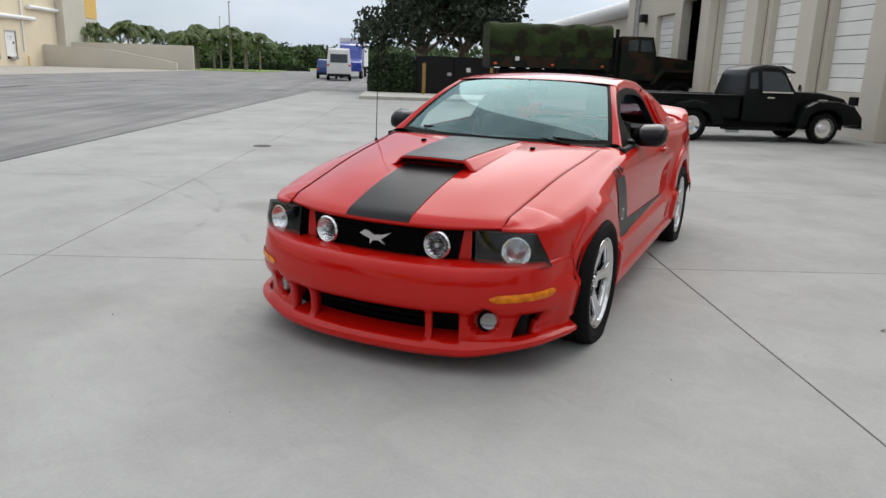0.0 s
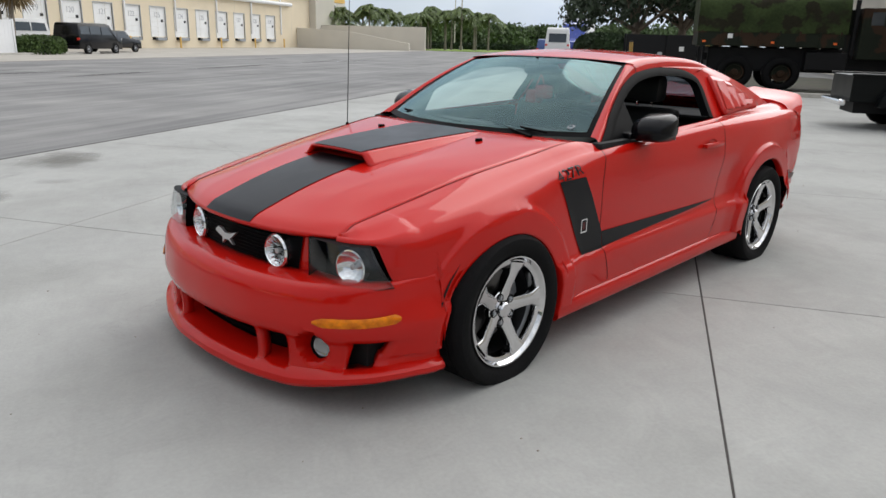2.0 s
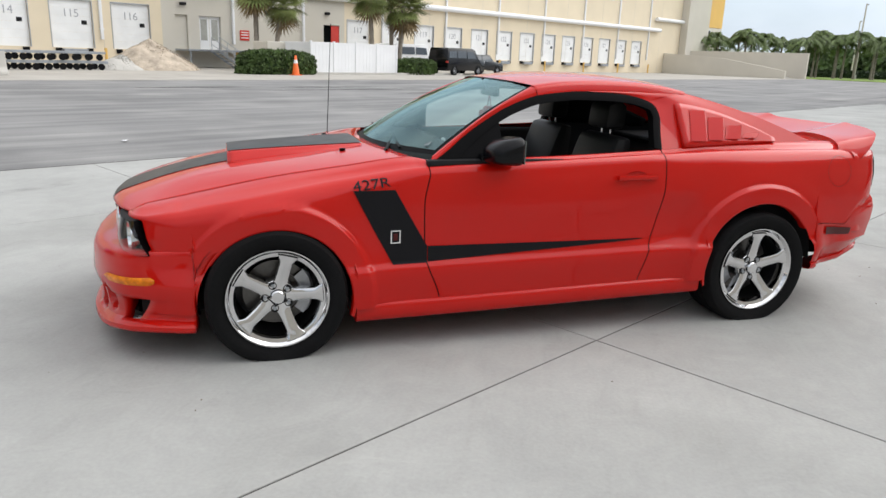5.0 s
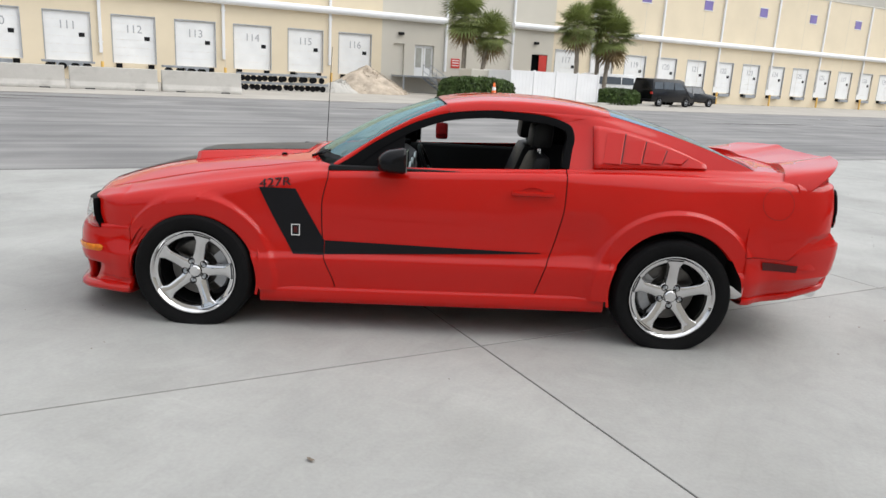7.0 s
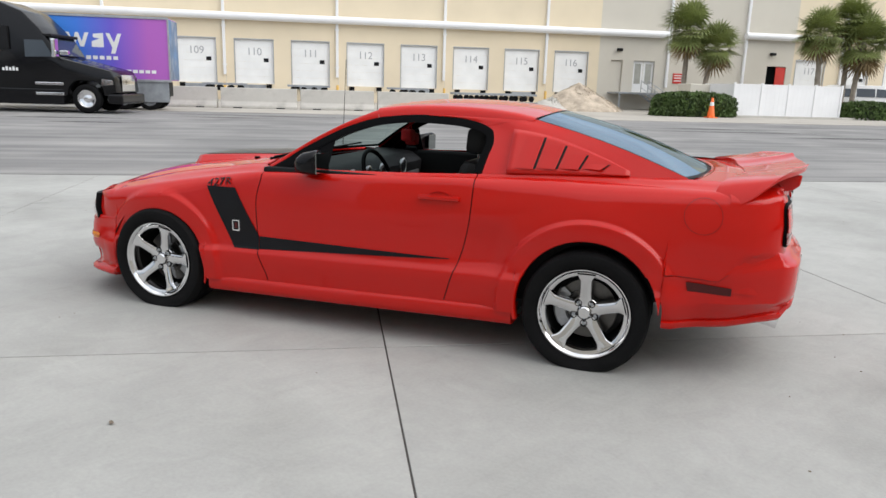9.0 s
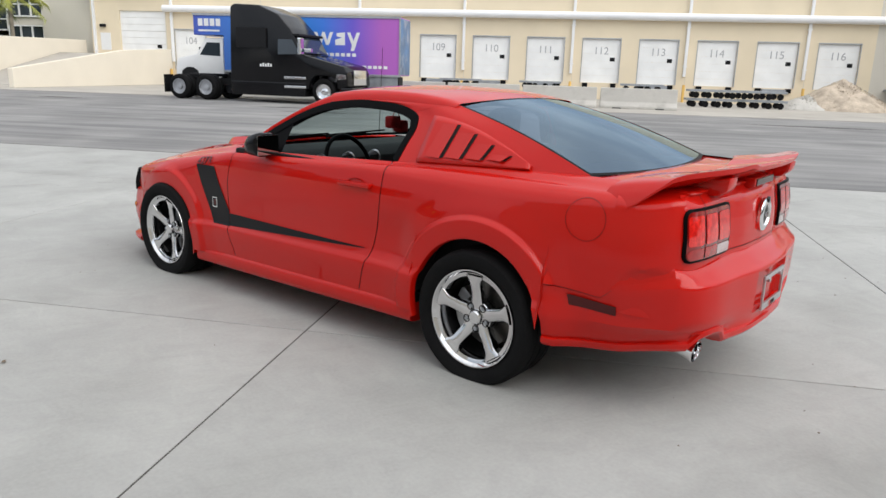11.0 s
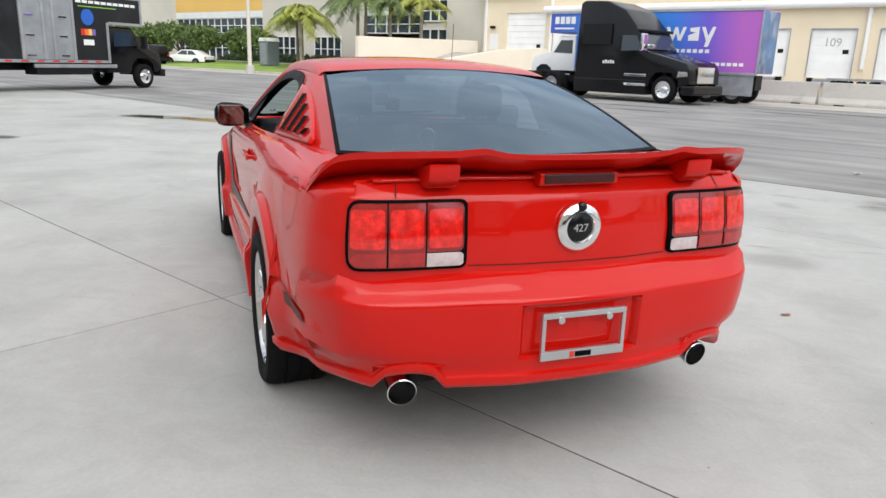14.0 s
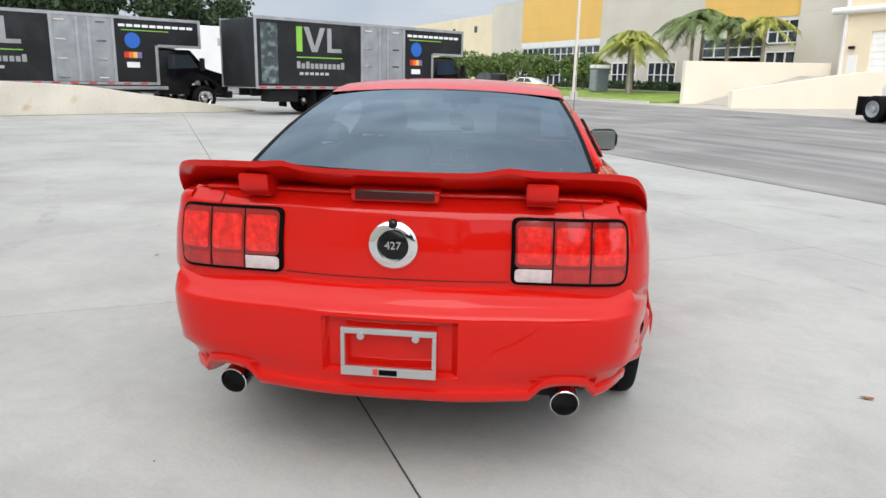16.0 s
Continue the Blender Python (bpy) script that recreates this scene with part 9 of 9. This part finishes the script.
def stain(x, y, a, b, turn, mat, label, name="stain", z=0.003):
    me = FLATM.copy()
    me.materials.clear()
    me.materials.append(mat)
    o = new(name, me)
    o.matrix_world = pose(x, y, z, 0, 0, turn) @ Matrix.Diagonal((a, b, 1, 1))
    return tagged(o, label, "stain", kind="structure")


stain(-12.1, -1.5, 1.25, 0.55, 60, POOL, "shallow dark puddle on the pad's edge", "puddle")
stain(-11.3, -0.35, 1.35, 0.60, 50, POOL, "shallow brown puddle on the pad's edge", "puddle")
stain(-2.15, 4.30, 0.55, 0.36, 60, DAMP, "round brown damp stain on the concrete")
stain(-0.8, 6.0, 0.75, 0.5, 60, DAMP, "brown damp stain near the pad's edge")
stain(-1.3, 4.72, 0.28, 0.16, -20, PALE, "faint damp stain on the concrete")
stain(0.45, 2.85, 0.5, 0.28, 60, PALE, "faint damp stain on the concrete")
stain(-8.3, -3.75, 0.42, 0.28, 50, OILY, "small dark oil stain on the concrete")
_r = random.Random(91)
for _ in range(16):
    u, n = _r.uniform(-30, 60), _r.uniform(20, 29)
    q = at_wall(u, n).translation
    stain(q.x, q.y, _r.uniform(1.5, 5), _r.uniform(0.12, 0.4), THETA + _r.uniform(-6, 6), OILY, "long dark stain on the asphalt", z=-0.008)


def scuff(pts, w, label="faint curved tyre mark on the concrete"):
    """A faint tyre mark along a bent line."""
    g = []
    fx, fy = curve(range(len(pts)), [p[0] for p in pts]), curve(range(len(pts)), [p[1] for p in pts])
    k = 40
    for i in range(k + 1):
        t = (len(pts) - 1) * i / k
        a, b = max(0, t - 0.05), min(len(pts) - 1, t + 0.05)
        dx, dy = fx(b) - fx(a), fy(b) - fy(a)
        l = math.hypot(dx, dy) or 1
        g.append([(fx(t) - dy / l * o, fy(t) + dx / l * o, 0.003) for o in (-w / 2, w / 2)])
    o = part("tyre_mark", grid_mesh(bmesh.new(), g), SCUFF)
    return tagged(o, label, "tyre mark", kind="structure")


scuff([(1.33, 6.76), (0.96, 5.32), (0.51, 3.99), (-0.08, 2.85), (-0.74, 1.98)], 0.06)
scuff([(1.42, 4.74), (0.55, 3.46), (-0.29, 2.85), (-0.88, 2.58)], 0.06)
scuff([(-2.4, 0.72), (-1.93, 0.97), (-1.65, 1.18)], 0.14)
scuff([(-6.5, -2.0), (-4.5, 2.6), (-1.0, 5.8)], 0.16)
scuff([(6.5, -4.5), (3.0, -3.2), (-0.5, -3.6), (-4.0, -5.6)], 0.15)
# small iron covers flush with the concrete
IRON = material("cast_iron", (0.06, 0.055, 0.05), 0.6, metal=0.5, vary=0.3, scale=12, bump=0.4)
for x, y in ((4.59, 6.29),):
    dc = empty("drain_cover", pose(x, y, 0, 0, 0, GA), "small rusty iron cover set in the concrete", "drain cover")
    part("frame", lathe(bmesh.new(), [(0.15, 0.0), (0.15, 0.006), (0.13, 0.007)], 24, "z"), IRON, dc)
    part("lid", lathe(bmesh.new(), [(0.128, 0.004), (0.1, 0.006), (0.0, 0.006)], 24, "z"), IRON, dc)
# blown leaves and scraps
DRY = material("dry_leaf", (0.30, 0.12, 0.04), 0.8, vary=0.5, scale=3)
SCRAP = material("pale_scrap", (0.8, 0.8, 0.82), 0.7, vary=0.1)


def litter(x, y, s, mat, label, cat, seed):
    k = random.Random(seed)
    bm = bmesh.new()
    pts = [bm.verts.new((s * math.cos(a) * k.uniform(0.7, 1.1), s * 0.5 * math.sin(a) * k.uniform(0.7, 1.1), 0.006 + s * k.uniform(0, 0.22))) for a in [6.283 * i / 8 for i in range(8)]]
    c = bm.verts.new((0, 0, 0.004))
    for i in range(8):
        bm.faces.new((pts[i], pts[(i + 1) % 8], c))
    o = part(cat.replace(" ", "_"), bm, mat)
    o.matrix_world = pose(x, y, 0, 0, 0, k.uniform(0, 360))
    return tagged(o, label, cat)


litter(1.41, 2.0, 0.035, DRY, "curled dry brown leaf on the concrete", "dry leaf", 1)
litter(-0.42, -2.34, 0.022, BARK, "dark crumpled leaf on the concrete", "dry leaf", 2)
litter(-3.0, 7.71, 0.09, SCRAP, "white scrap of paper on the asphalt", "paper scrap", 3)
litter(5.5, -3.6, 0.03, DRY, "curled dry brown leaf on the concrete", "dry leaf", 4)
bm = bmesh.new()
for _ in range(300):
    x, y = _r.uniform(-9, 9), _r.uniform(-7, 7)
    q = PAD.inverted() @ Vector((x, y, 0))
    if q.y > 6.9:
        continue
    s = _r.uniform(0.0012, 0.004)
    bx(bm, x - s, x + s * _r.uniform(0.6, 2), y - s, y + s, 0.0, s * 0.8)
gt_ = part("grit", bm, BARK)
tagged(gt_, "scattered dark grit and crumbs on the concrete", "grit", kind="stuff")

# ---- pavement slabs ----
xs = [3.66 * i for i in range(-12, 9)]
ys = [-35.1 + 0.0, -31.5, -27.0, -22.5, -18.0, -13.5, -9.0, -4.5, 0.0, 4.5, 7.3]
slab_mesh = {}
for y0, y1 in zip(ys, ys[1:]):
    for x0 in xs:
        key = round(y1 - y0, 3)
        if key not in slab_mesh:
            bm = bx(bmesh.new(), 0.0045, 3.6555, 0.0045, key - 0.0045, -0.011, 0.0)
            bmesh.ops.bevel(bm, geom=[e for e in bm.edges if all(v.co.z > -0.001 for v in e.verts)], offset=0.0022, segments=1, affect="EDGES")
            slab_mesh[key] = bpy.data.meshes.new("slab")
            bm.to_mesh(slab_mesh[key])
            bm.free()
            slab_mesh[key].materials.append(CONCRETE)
        s = new("slab", slab_mesh[key])
        s.parent = pad
        s.location = (x0, y0, 0)
